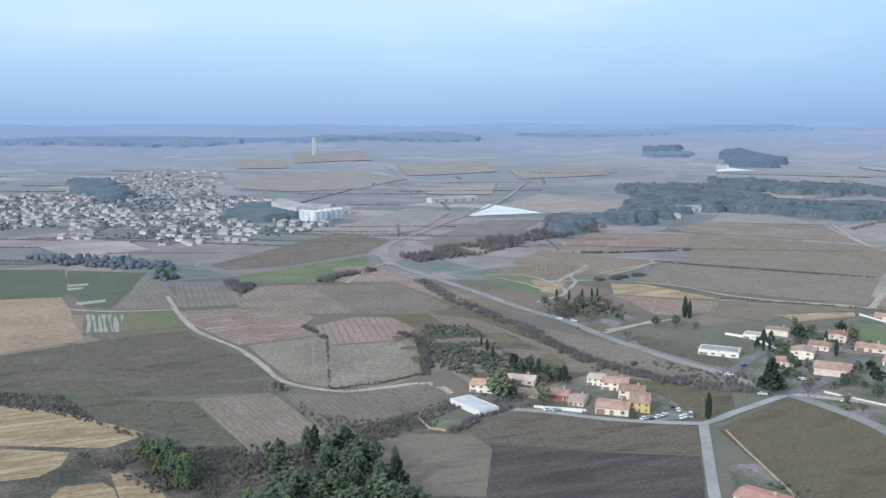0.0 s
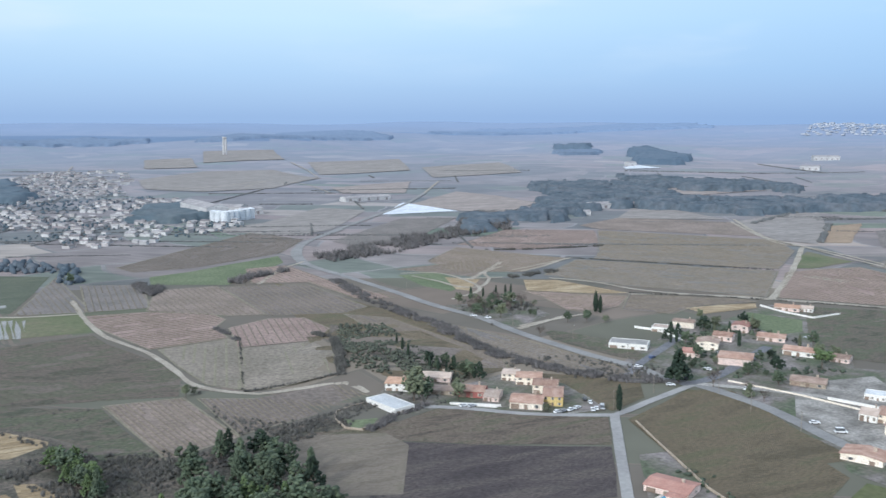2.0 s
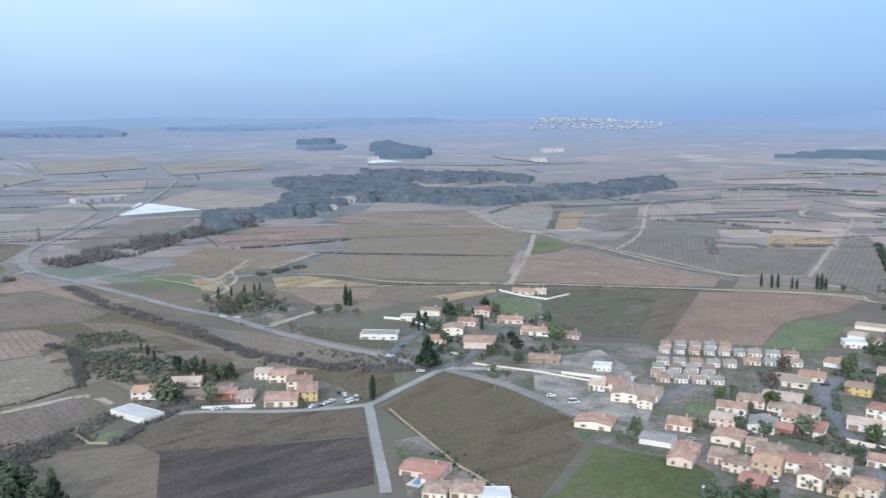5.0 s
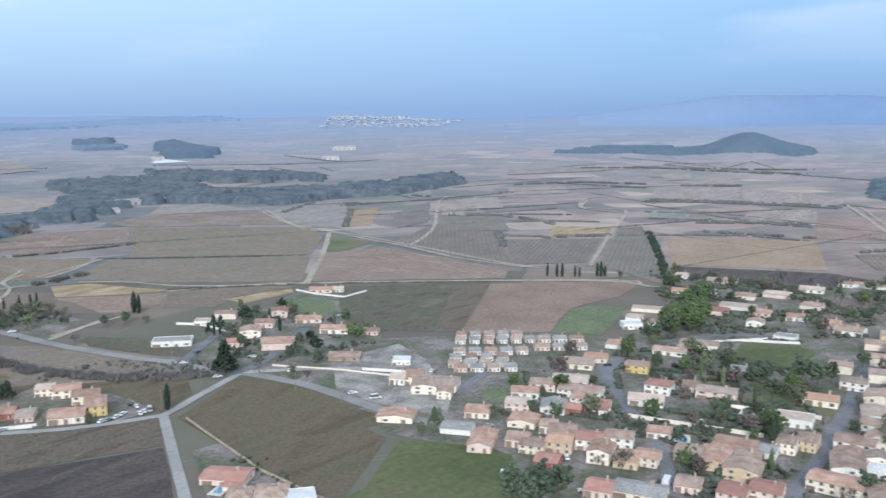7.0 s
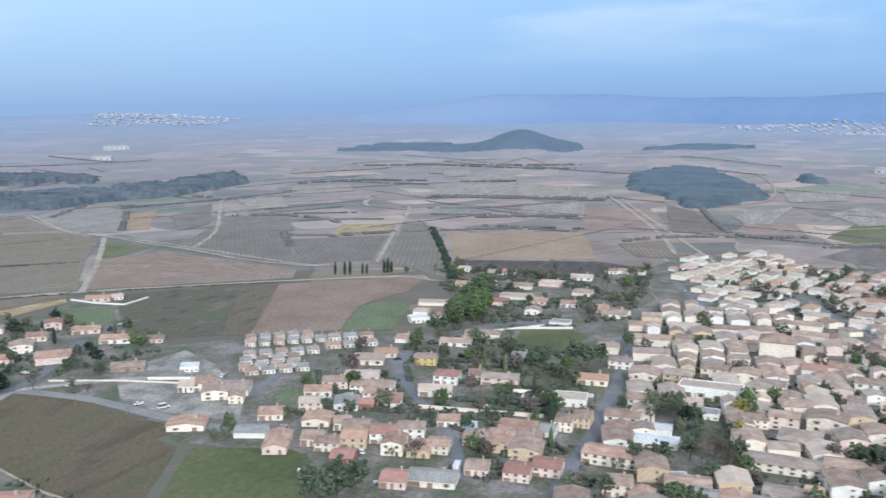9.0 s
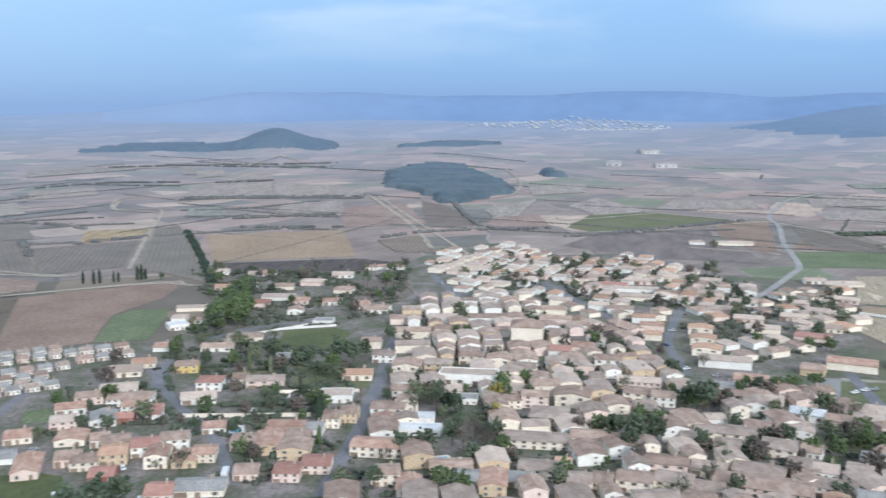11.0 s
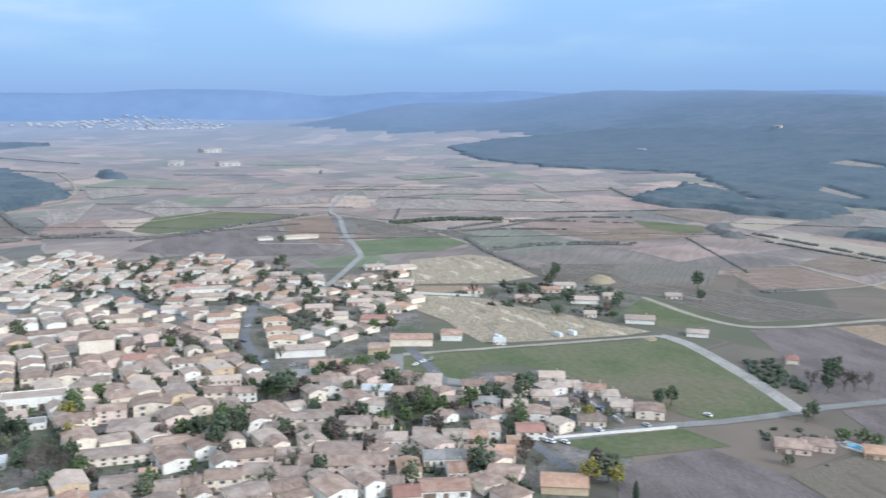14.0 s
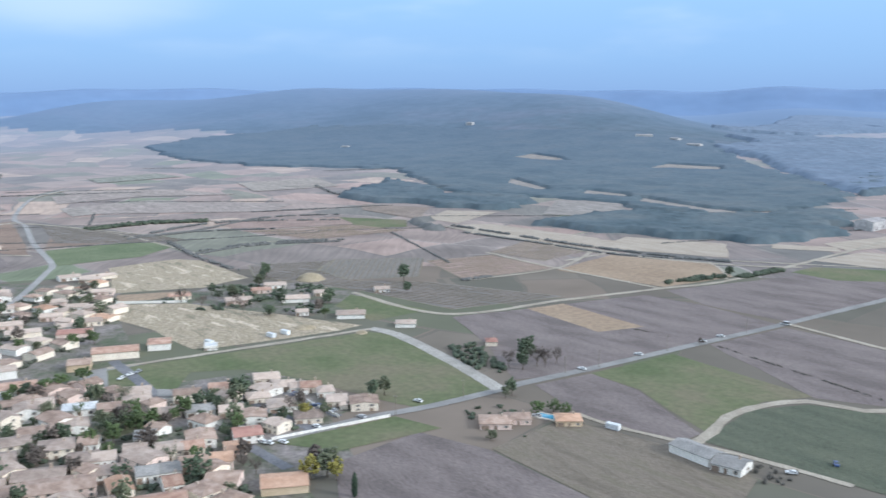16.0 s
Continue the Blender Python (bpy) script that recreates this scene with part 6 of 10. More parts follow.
def brush(name, label, outline, spacing, size, kind, seed, gaps=0.1, tall=1.0, avoid=False):
    """Woods or scrub that nobody could count: many uneven tufts on the land."""
    rnd = random.Random(seed)
    xs, ys = [p[0] for p in outline], [p[1] for p in outline]
    places = []
    y = min(ys)
    while y < max(ys):
        x = min(xs)
        while x < max(xs):
            px, py = x + rnd.uniform(-0.6, 0.6) * spacing, y + rnd.uniform(-0.6, 0.6) * spacing
            if rnd.random() > gaps and inside(px, py, outline) and noise.noise((px / (spacing * 9), py / (spacing * 9), seed)) > -0.42 + gaps and not (avoid and (near_road(px, py, 0.8) or not free(px, py, 0.3))):
                places.append((px, py, size * rnd.uniform(0.55, 1.2)))
            x += spacing
        y += spacing
    return tufts(name, label, places, kind, seed, tall)


def canopy(name, label, outline, spacing, height, kind, seed, clearings=()):
    """A far wood as one uneven roof of tree tops that comes down to the ground at its edge."""
    rnd = random.Random(seed)
    xs, ys = [p[0] for p in outline], [p[1] for p in outline]
    nx, ny = int((max(xs) - min(xs)) / spacing) + 2, int((max(ys) - min(ys)) / spacing) + 2
    x0, y0 = min(xs) - spacing / 2, min(ys) - spacing / 2
    full = {(i, j) for i in range(nx) for j in range(ny) if inside(x0 + (i + 0.5) * spacing + 25 * noise.noise((i / 6, j / 6, seed)), y0 + (j + 0.5) * spacing + 25 * noise.noise((i / 6, j / 6, seed + 9)), outline) and noise.noise((i / 7, j / 7, seed)) > (-0.22 if kind == "valley" else -0.8)}
    full = {(i, j) for i, j in full if not any(inside(x0 + (i + 0.5) * spacing, y0 + (j + 0.5) * spacing, c) for c in clearings)}
    verts, faces, index = [], [], {}

    def corner(i, j):
        if (i, j) not in index:
            x, y = x0 + (i + rnd.uniform(-0.35, 0.35)) * spacing, y0 + (j + rnd.uniform(-0.35, 0.35)) * spacing
            deep = all((i - a, j - b) in full for a in (0, 1) for b in (0, 1))
            index[i, j] = len(verts)
            verts.append((x, y, lift(x, y) + (height * rnd.uniform(0.74, 1.1) * (1 + 0.25 * noise.noise((x / 90, y / 90, seed))) if deep else -0.5 - max(0.0, math.hypot(x, y) - 700) * 0.003)))
        return index[i, j]
    for i, j in sorted(full):
        faces.append((corner(i, j), corner(i + 1, j), corner(i + 1, j + 1), corner(i, j + 1)))
    mesh = bpy.data.meshes.new(name)
    mesh.from_pydata(verts, [], faces)
    mesh.polygons.foreach_set("use_smooth", [True] * len(mesh.polygons))
    mesh.materials.append(BRUSH[kind])
    return tagged(new(name, mesh), label, "wood", kind="stuff")


def far_hedgerows(count, near, far, seed, kind):
    """Thin lines of bushes and small copses all over the distant plain."""
    rnd = random.Random(seed)
    places = []
    for _ in range(count):
        r, h = near + (far - near) * rnd.random() ** 1.2, radians(-12 + 170 * rnd.random() ** 1.6)
        x, y = r * math.sin(h), r * math.cos(h)
        a = radians((66 if h > 1.2 else -24) + rnd.choice((0, 0, 0, 0, 0, 90)) + rnd.uniform(-12, 12))
        length, size = rnd.uniform(60, 340), rnd.uniform(0.7, 1.5) * (0.7 + r / 3000)
        if sum(bump(x, y, *b) for b in HILLS) > 14:
            continue
        s = 0.0
        while s < length:
            if rnd.random() < 0.9:
                places.append((x + math.cos(a) * s + rnd.uniform(-1, 1), y + math.sin(a) * s + rnd.uniform(-1, 1), size * rnd.uniform(0.5, 0.95)))
            s += size * 0.95
    return tufts("far_hedgerow", "thin hazy hedgerows and copses across the plain", places, kind, seed, 0.7)


def along(points, width):
    """The outline of a strip along a line."""
    line = smooth_line(points, 15.0)
    left, right = [], []
    for i, p in enumerate(line):
        d = (line[min(i + 1, len(line) - 1)] - line[max(i - 1, 0)]).normalized()
        n = Vector((-d.y, d.x)) * width / 2
        left.append((p.x + n.x, p.y + n.y)), right.append((p.x - n.x, p.y - n.y))
    return left + right[::-1]


def hedge(label, points, width, size, kind, seed, tall=1.0, gaps=0.12):
    return brush("hedge", label, along(points, width), max(size * 0.8, 1.0), size, kind, seed, gaps, tall)


def garden_wall(points, height, label, mat):
    """A thin wall along a line, with a coping."""
    bm = bmesh.new()
    for a, b in zip(points, points[1:]):
        d = math.dist(a, b)
        u = ((b[0] - a[0]) / d, (b[1] - a[1]) / d)
        n = (-u[1] * 0.12, u[0] * 0.12)
        z = lift(*a) - 0.3
        for z0, z1, k in ((z, z + height, 1.0), (z + height + 0.003, z + height + 0.1, 1.5)):
            v = [bm.verts.new((p[0] + s * n[0] * k, p[1] + s * n[1] * k, zz)) for zz in (z0, z1) for p, s in ((a, -1), (b, -1), (b, 1), (a, 1))]
            for f in ((3, 2, 1, 0), (4, 5, 6, 7), (0, 1, 5, 4), (1, 2, 6, 5), (2, 3, 7, 6), (3, 0, 4, 7)):
                bm.faces.new([v[i] for i in f])
    return tagged(part("garden_wall", bm, mat), label, "wall", "garden walls")


# ---- things: cars, poles, pools, towers, tanks ----
PAINT = {n: material(n + "_car_paint", [tuple(v * 0.95 for v in c), c], 1.0, 4.0, 0.3, gloss=0.5) for n, c in (("white", (0.75, 0.76, 0.77)), ("grey", (0.30, 0.31, 0.33)), ("black", (0.03, 0.03, 0.035)), ("red", (0.35, 0.04, 0.03)), ("blue", (0.05, 0.09, 0.22)), ("silver", (0.5, 0.51, 0.53)))}
RUBBER = material("tyre_rubber", [(0.02, 0.02, 0.02), (0.035, 0.035, 0.035)], 2.0, 8.0, 0.9)
CONCRETE = material("pale_concrete", [(0.50, 0.49, 0.47), (0.62, 0.61, 0.59)], 0.1, 1.0, 0.9, 0.02)
STEEL = material("pale_steel_tank", [(0.60, 0.63, 0.66), (0.72, 0.74, 0.76)], 0.1, 1.0, 0.4, vary=0.08)
WATER = material("blue_pool_water", [(0.10, 0.34, 0.52), (0.16, 0.44, 0.62)], 0.2, 1.0, 0.08, gloss=0.5)
POOL_RIM = material("pale_pool_paving", [(0.55, 0.50, 0.44), (0.66, 0.61, 0.55)], 0.3, 2.0, 0.8)
SAND = material("tan_sand", [(0.30, 0.25, 0.17), (0.38, 0.32, 0.23)], 0.2, 1.5, 0.95, 0.1)
WOODPOLE = material("grey_pole_wood", [(0.20, 0.17, 0.14), (0.28, 0.25, 0.21)], 0.5, 4.0, 0.9)


def car(x, y, turn, paint, van=False):
    root = new("van" if van else "car")
    L, W, Hh = (5.2, 1.95, 2.3) if van else (4.3, 1.75, 1.45)
    bm = bmesh.new()
    side = [(-L / 2, 0.35), (-L / 2, 0.85), (-L * 0.46, 0.95), (-L * 0.24, 0.98), (L * 0.40, 0.98), (L * 0.48, 0.9), (L / 2, 0.6), (L / 2, 0.35)]
    rings = [[bm.verts.new((px, s * W / 2, pz)) for px, pz in side] for s in (-1, 1)]
    bm.faces.new(rings[0]), bm.faces.new(rings[1][::-1])
    for i in range(8):
        j = (i + 1) % 8
        bm.faces.new((rings[0][i], rings[1][i], rings[1][j], rings[0][j]))
    bmesh.ops.recalc_face_normals(bm, faces=bm.faces)
    shell = part("body", bm, PAINT[paint], root)
    for name, z0, z1, a, b, inset, mat in (("cabin_glass", 0.983, Hh - 0.1, -0.44 if van else -0.42, 0.30 if van else 0.16, 0.06, PANE), ("roof", Hh - 0.097, Hh, -0.43 if van else -0.34, 0.22 if van else 0.05, 0.12, PAINT[paint])):
        bm = bmesh.new()
        low = [bm.verts.new((px, py, z0)) for px, py in ((a * L, -W / 2 + inset), (b * L, -W / 2 + inset), (b * L, W / 2 - inset), (a * L, W / 2 - inset))]
        top = [bm.verts.new((px, py, z1)) for px, py in ((a * L + 0.25, -W / 2 + inset + 0.1), (b * L - 0.45, -W / 2 + inset + 0.1), (b * L - 0.45, W / 2 - inset - 0.1), (a * L + 0.25, W / 2 - inset - 0.1))]
        bm.faces.new(low[::-1]), bm.faces.new(top)
        for i in range(4):
            bm.faces.new((low[i], low[(i + 1) % 4], top[(i + 1) % 4], top[i]))
        part(name, bm, mat, shell)
    for sx in (-0.31, 0.31):
        for sy in (-1, 1):
            bm = bmesh.new()
            bmesh.ops.create_cone(bm, cap_ends=True, segments=10, radius1=0.32, radius2=0.32, depth=0.22)
            bmesh.ops.rotate(bm, verts=bm.verts, matrix=Matrix.Rotation(radians(90), 3, "X"))
            bmesh.ops.translate(bm, verts=bm.verts, vec=(sx * L, sy * (W / 2 - 0.1), 0.32))
            part("wheel", bm, RUBBER, root)
    root.matrix_basis = pose(x, y, lift(x, y, 0.15), 0, 0, turn)
    return tagged(root, f"{paint} parked {'van' if van else 'car'} on the asphalt", "van" if van else "car", "parked cars")


def utility_pole(x, y, turn, height=9.0):
    root = new("utility_pole")
    bm = bmesh.new()
    limb(bm, (0, 0, -0.5), (0, 0, height), 0.16, 0.10, 7)
    part("pole", bm, WOODPOLE, root)
    bm = bmesh.new()
    box(bm, -0.9, 0.9, -0.07, 0.07, height - 0.7, height - 0.55)
    part("crossarm", bm, WOODPOLE, root)
    for s in (-0.8, 0, 0.8):
        bm = bmesh.new()
        limb(bm, (s, 0, height - 0.547), (s, 0, height - 0.3), 0.06, 0.04, 6)
        part("insulator", bm, CONCRETE, root)
    root.matrix_basis = pose(x, y, lift(x, y), 0, 0, turn)
    return tagged(root, "grey wooden utility pole with a crossarm", "utility pole", "utility poles")


def swimming_pool(x, y, turn, w, d):
    root = new("swimming_pool")
    bm = bmesh.new()
    for a in ((-w / 2 - 1.2, w / 2 + 1.2, -d / 2 - 1.2, -d / 2), (-w / 2 - 1.2, w / 2 + 1.2, d / 2, d / 2 + 1.2), (-w / 2 - 1.2, -w / 2, -d / 2, d / 2), (w / 2, w / 2 + 1.2, -d / 2, d / 2)):
        box(bm, *a, -0.2, 0.22)
    part("paving", bm, POOL_RIM, root)
    bm = bmesh.new()
    box(bm, -w / 2 + 0.003, w / 2 - 0.003, -d / 2 + 0.003, d / 2 - 0.003, -0.2, 0.12)
    part("water", bm, WATER, root)
    root.matrix_basis = pose(x, y, lift(x, y, 0.1), 0, 0, turn)
    return tagged(root, "blue garden swimming pool with pale paving", "pool", "garden pools")


def water_tower(x, y, radius, height):
    root = new("water_tower")
    for s in (-1, 1):
        bm = bmesh.new()
        bmesh.ops.create_cone(bm, cap_ends=True, segments=24, radius1=radius * 0.48, radius2=radius * 0.48, depth=height)
        bmesh.ops.translate(bm, verts=bm.verts, vec=(s * radius * 0.50, 0, height / 2 - 1))
        part("shaft", bm, FAR_WALL, root)
    bm = bmesh.new()
    bmesh.ops.create_cone(bm, cap_ends=True, segments=28, radius1=radius * 1.05, radius2=radius * 0.9, depth=3.0)
    bmesh.ops.translate(bm, verts=bm.verts, vec=(0, 0, height + 0.51))
    part("cap", bm, FAR_WALL, root)
    bm = bmesh.new()
    box(bm, -radius * 0.3, radius * 0.3, -radius * 0.52, -radius * 0.49, 0, 4)
    part("door", bm, FAR_ROOF, root)
    root.matrix_basis = pose(x, y, lift(x, y), 0, 0, -12)
    return tagged(root, "tall pale concrete water tower on a hill", "water tower")


def storage_tank(x, y, radius, height):
    root = new("storage_tank")
    bm = bmesh.new()
    bmesh.ops.create_cone(bm, cap_ends=True, segments=20, radius1=radius, radius2=radius, depth=height)
    bmesh.ops.translate(bm, verts=bm.verts, vec=(0, 0, height / 2 - 0.3))
    part("shell", bm, STEEL, root)
    bm = bmesh.new()
    bmesh.ops.create_cone(bm, cap_ends=True, segments=20, radius1=radius * 1.02, radius2=0.4, depth=radius * 0.3)
    bmesh.ops.translate(bm, verts=bm.verts, vec=(0, 0, height - 0.295 + radius * 0.15))
    part("lid", bm, STEEL, root)
    root.matrix_basis = pose(x, y, lift(x, y))
    return tagged(root, "pale steel winery tank beside a warehouse", "tank", "winery tanks")


def warehouse(x, y, turn, w, d, h, label):
    root = new("warehouse")
    bm = bmesh.new()
    box(bm, -w / 2, w / 2, -d / 2, d / 2, -1 if math.hypot(x, y) < 1500 else -7, h)
    for s in (-1, 1):
        bm.faces.new([bm.verts.new((s * w / 2, yy, zz)) for yy, zz in ((-d / 2, h), (d / 2, h), (0, h + d * 0.12))])
    part("wall", bm, FAR_WALL, root)
    bm = bmesh.new()
    roof_gable(bm, w, d, h, 0.24, 0.3)
    part("roof", bm, FAR_ROOF_PALE, root)
    for i in range(max(1, int(w / 14))):
        bm = bmesh.new()
        px = -w / 2 + (i + 0.5) * w / max(1, int(w / 14))
        box(bm, px - 2, px + 2, -d / 2 - 0.12, -d / 2 - 0.004, 0, min(4.2, h - 1))
        part("door", bm, FAR_ROOF, root)
    root.matrix_basis = pose(x, y, lift(x, y), 0, 0, turn)
    return tagged(root, label, "warehouse")


def sand_heap(x, y, w, h, seed):
    rnd = random.Random(seed)
    bm = bmesh.new()
    rings = []
    for k in range(6):
        r = w / 2 * (1 - k / 6) ** 0.8
        rings.append([bm.verts.new((math.cos(i * 0.449) * r * rnd.uniform(0.88, 1.12), math.sin(i * 0.449) * r * rnd.uniform(0.88, 1.12), h * math.sin(k / 5 * 1.57) * rnd.uniform(0.9, 1.05))) for i in range(14)])
    for a, b in zip(rings, rings[1:]):
        for i in range(14):
            bm.faces.new((a[i], a[(i + 1) % 14], b[(i + 1) % 14], b[i])).smooth = True
    bm.faces.new(rings[-1])
    ob = part("sand_mound", bm, SAND)
    ob.matrix_basis = pose(x, y, lift(x, y) - 0.05)
    return tagged(ob, "heap of tan sand on bare ground", "heap")


def container(x, y, turn, w, d, h):
    root = new("container")
    bm = bmesh.new()
    box(bm, -w / 2, w / 2, -d / 2, d / 2, 0.15, h)
    part("shell", bm, STEEL, root)
    bm = bmesh.new()
    for s in (-1, 1):
        box(bm, s * w * 0.42 - 0.2, s * w * 0.42 + 0.2, -d / 2, d / 2, -0.1, 0.147)
    part("skid", bm, WOODPOLE, root)
    for s in (-1, 1):
        bm = bmesh.new()
        box(bm, s * w * 0.22 - w * 0.18, s * w * 0.22 + w * 0.18, -d / 2 - 0.06, -d / 2 - 0.003, 0.3, h - 0.2)
        part("door", bm, PAINT["silver"], root)
    root.matrix_basis = pose(x, y, lift(x, y), 0, 0, turn)
    return tagged(root, "white site container on bare ground", "container", "site containers")

# ---- hamlet by the junction ----
house("two_hip", 169.0, 392.5, -32, 11.0, 10.0, 4.4, "white", "orange", "hamlet houses")
house("low", 193.1, 400.0, -36, 14.3, 9.0, 3.0, "pink", "pale", "hamlet houses")
house("low", 186.7, 379.6, -33, 11.6, 8.0, 2.8, "stone", "taupe", "hamlet houses")
house("low", 198.1, 370.9, -38, 11.9, 9.0, 3.8, "red", "terracotta", "hamlet houses")
house("low", 204.1, 362.5, -40, 7.2, 11.0, 2.8, "pink", "pale", "hamlet houses")
house("low", 213.0, 346.1, -39, 14.6, 12.0, 3.8, "cream", "terracotta", "hamlet houses")
house("two", 226.6, 346.0, -35, 9.2, 14.0, 5.6, "yellow", "terracotta", "hamlet houses")
house("two", 232.5, 361.7, -36, 11.9, 10.0, 5.0, "cream", "terracotta", "hamlet houses")
house("two", 232.9, 377.3, -35, 12.5, 10.0, 4.6, "cream", "terracotta", "hamlet houses")
house("two", 228.4, 387.4, -39, 8.3, 9.0, 4.2, "cream", "pale", "hamlet houses")
house("flat", 155.4, 370.7, 15, 10.8, 20.0, 2.7, "white", "sheet", "hamlet houses")
# ---- houses beyond the main road ----
house("flat", 321.6, 413.4, -45, 21.6, 11.0, 3.4, "white", "grey", "houses beyond the main road")
house("flat", 366.7, 435.8, -50, 16.4, 9.0, 3.0, "white", "pale", "houses beyond the main road")
house("two", 384.8, 440.1, -52, 13.2, 9.0, 4.4, "cream", "brown", "houses beyond the main road")
house("low", 382.4, 402.8, -55, 11.1, 9.0, 3.8, "pink", "terracotta", "houses beyond the main road")
house("front", 408.3, 415.4, -55, 10.2, 11.0, 4.8, "pink", "red", "houses beyond the main road")
house("front", 360.5, 392.0, -46, 11.7, 12.0, 5.0, "cream", "brown", "houses beyond the main road")
house("low", 339.5, 381.9, -46, 9.2, 9.0, 3.6, "pink", "red", "houses beyond the main road")
house("two_hip", 351.2, 360.3, -49, 16.8, 13.0, 4.8, "pink", "terracotta", "houses beyond the main road")
house("low", 407.4, 390.0, -51, 15.6, 10.0, 3.2, "pink", "terracotta", "houses beyond the main road")
house("low", 395.9, 357.9, -59, 16.5, 10.0, 3.6, "white", "terracotta", "houses beyond the main road")
house("low", 405.2, 338.2, -60, 9.5, 9.0, 3.0, "pink", "brown", "houses beyond the main road")
house("low", 354.3, 313.7, -55, 16.3, 10.0, 3.0, "stone", "brown", "houses beyond the main road")
house("low", 480.9, 447.9, -53, 15.8, 9.0, 3.2, "pink", "orange", "houses beyond the main road")
house("low", 490.4, 439.8, -52, 8.2, 8.0, 3.0, "white", "pale", "houses beyond the main road")
house("flat", 364.7, 283.8, -56, 9.2, 8.0, 3.0, "white", "sheet", "houses beyond the main road")
house("low", 336.8, 263.9, -64, 7.4, 9.0, 4.0, "white", "pale", "houses beyond the main road")
house("two", 343.3, 259.0, -60, 9.4, 12.0, 4.6, "cream", "terracotta", "houses beyond the main road")
house("front", 334.3, 246.1, -60, 11.8, 13.0, 4.6, "cream", "brown", "houses beyond the main road")
house("front", 332.3, 233.3, -63, 6.6, 10.0, 4.0, "cream", "brown", "houses beyond the main road")
house("two", 341.9, 240.4, -66, 13.0, 12.0, 4.6, "cream", "taupe", "houses beyond the main road")
house("low", 318.9, 206.5, -65, 10.4, 10.0, 3.4, "cream", "terracotta", "houses beyond the main road")
# ---- new estate ----
house("low", 417.2, 282.7, -52, 5.4, 7.0, 2.8, "white", "taupe")
house("low", 422.1, 276.5, -52, 5.4, 7.0, 2.8, "white", "grey")
house("low", 427.0, 270.3, -52, 5.4, 7.0, 2.8, "pink", "brown")
house("low", 431.9, 264.2, -52, 5.4, 7.0, 2.8, "white", "grey")
house("low", 436.8, 258.0, -52, 5.4, 7.0, 2.8, "white", "taupe")
house("low", 441.8, 251.8, -52, 5.4, 7.0, 2.8, "white", "grey")
house("low", 428.2, 289.5, -52, 5.5, 7.0, 2.8, "pink", "brown")
house("low", 433.2, 283.1, -52, 5.5, 7.0, 2.8, "white", "grey")
house("low", 438.3, 276.8, -52, 5.5, 7.0, 2.8, "white", "taupe")
house("low", 443.3, 270.4, -52, 5.5, 7.0, 2.8, "white", "grey")
house("low", 448.4, 264.1, -52, 5.5, 7.0, 2.8, "pink", "brown")
house("low", 375.5, 258.3, -52, 5.7, 7.0, 2.8, "pink", "brown")
house("low", 380.5, 252.0, -52, 5.7, 7.0, 2.8, "white", "grey")
house("low", 385.5, 245.7, -52, 5.7, 7.0, 2.8, "white", "taupe")
house("low", 390.6, 239.4, -52, 5.7, 7.0, 2.8, "white", "grey")
house("low", 385.7, 264.3, -52, 5.9, 7.0, 2.8, "white", "grey")
house("low", 390.8, 257.8, -52, 5.9, 7.0, 2.8, "white", "brown")
house("low", 395.9, 251.3, -52, 5.9, 7.0, 2.8, "white", "grey")
house("low", 401.1, 244.9, -52, 5.9, 7.0, 2.8, "pink", "taupe")
house("low", 397.1, 269.6, -52, 6.0, 7.0, 2.8, "white", "taupe")
house("low", 402.4, 263.0, -52, 6.0, 7.0, 2.8, "white", "grey")
house("low", 407.6, 256.3, -52, 6.0, 7.0, 2.8, "pink", "brown")
house("low", 412.9, 249.7, -52, 6.0, 7.0, 2.8, "white", "grey")
house("low", 418.1, 243.1, -52, 6.0, 7.0, 2.8, "white", "taupe")
house("low", 370.8, 251.2, -52, 6.2, 7.0, 2.8, "pink", "brown")
house("low", 376.0, 244.6, -52, 6.2, 7.0, 2.8, "white", "grey")
house("low", 381.3, 238.0, -52, 6.2, 7.0, 2.8, "white", "taupe")
house("low", 386.6, 231.3, -52, 6.2, 7.0, 2.8, "white", "grey")
house("low", 431.0, 238.0, -52, 8.0, 7.0, 2.8, "pink", "brown")
house("low", 437.5, 229.9, -52, 8.0, 7.0, 2.8, "white", "grey")
house("low", 443.9, 221.7, -52, 7.9, 7.0, 2.8, "white", "taupe")
house("low", 446.6, 245.7, -52, 7.0, 7.0, 2.8, "white", "taupe")
house("low", 452.5, 238.3, -52, 7.0, 7.0, 2.8, "white", "grey")
house("low", 458.4, 230.8, -52, 7.0, 7.0, 2.8, "pink", "brown")
# ---- the town: streets of houses ----
house("flat", 506.5, 218.5, -52, 11.7, 9.0, 3.8, "white", "sheet")
house("villa_wing", 208.1, 240.8, -62, 16.3, 10.5, 2.7, "pink", "red")
house("villa", 206.6, 217.1, -51, 10.9, 10.0, 2.7, "cream", "brown")
house("villa", 198.6, 224.2, -51, 8.2, 10.0, 2.7, "cream", "brown")
house("flat", 210.2, 207.3, -41, 10.4, 8.0, 2.7, "white", "sheet")
house("villa", 260.8, -250.3, -128, 13.0, 10.0, 2.7, "pink", "brown")
house("villa", 258.2, -260.9, -128, 10.8, 8.0, 2.7, "pink", "brown")
house("villa", 243.9, -276.8, -128, 10.8, 9.0, 2.7, "ochre", "orange")
house("villa", 426.1, -322.3, -128, 12.0, 9.0, 2.7, "white", "pale")
house("villa", 361.2, -335.2, -128, 6.3, 8.0, 2.7, "cream", "red")
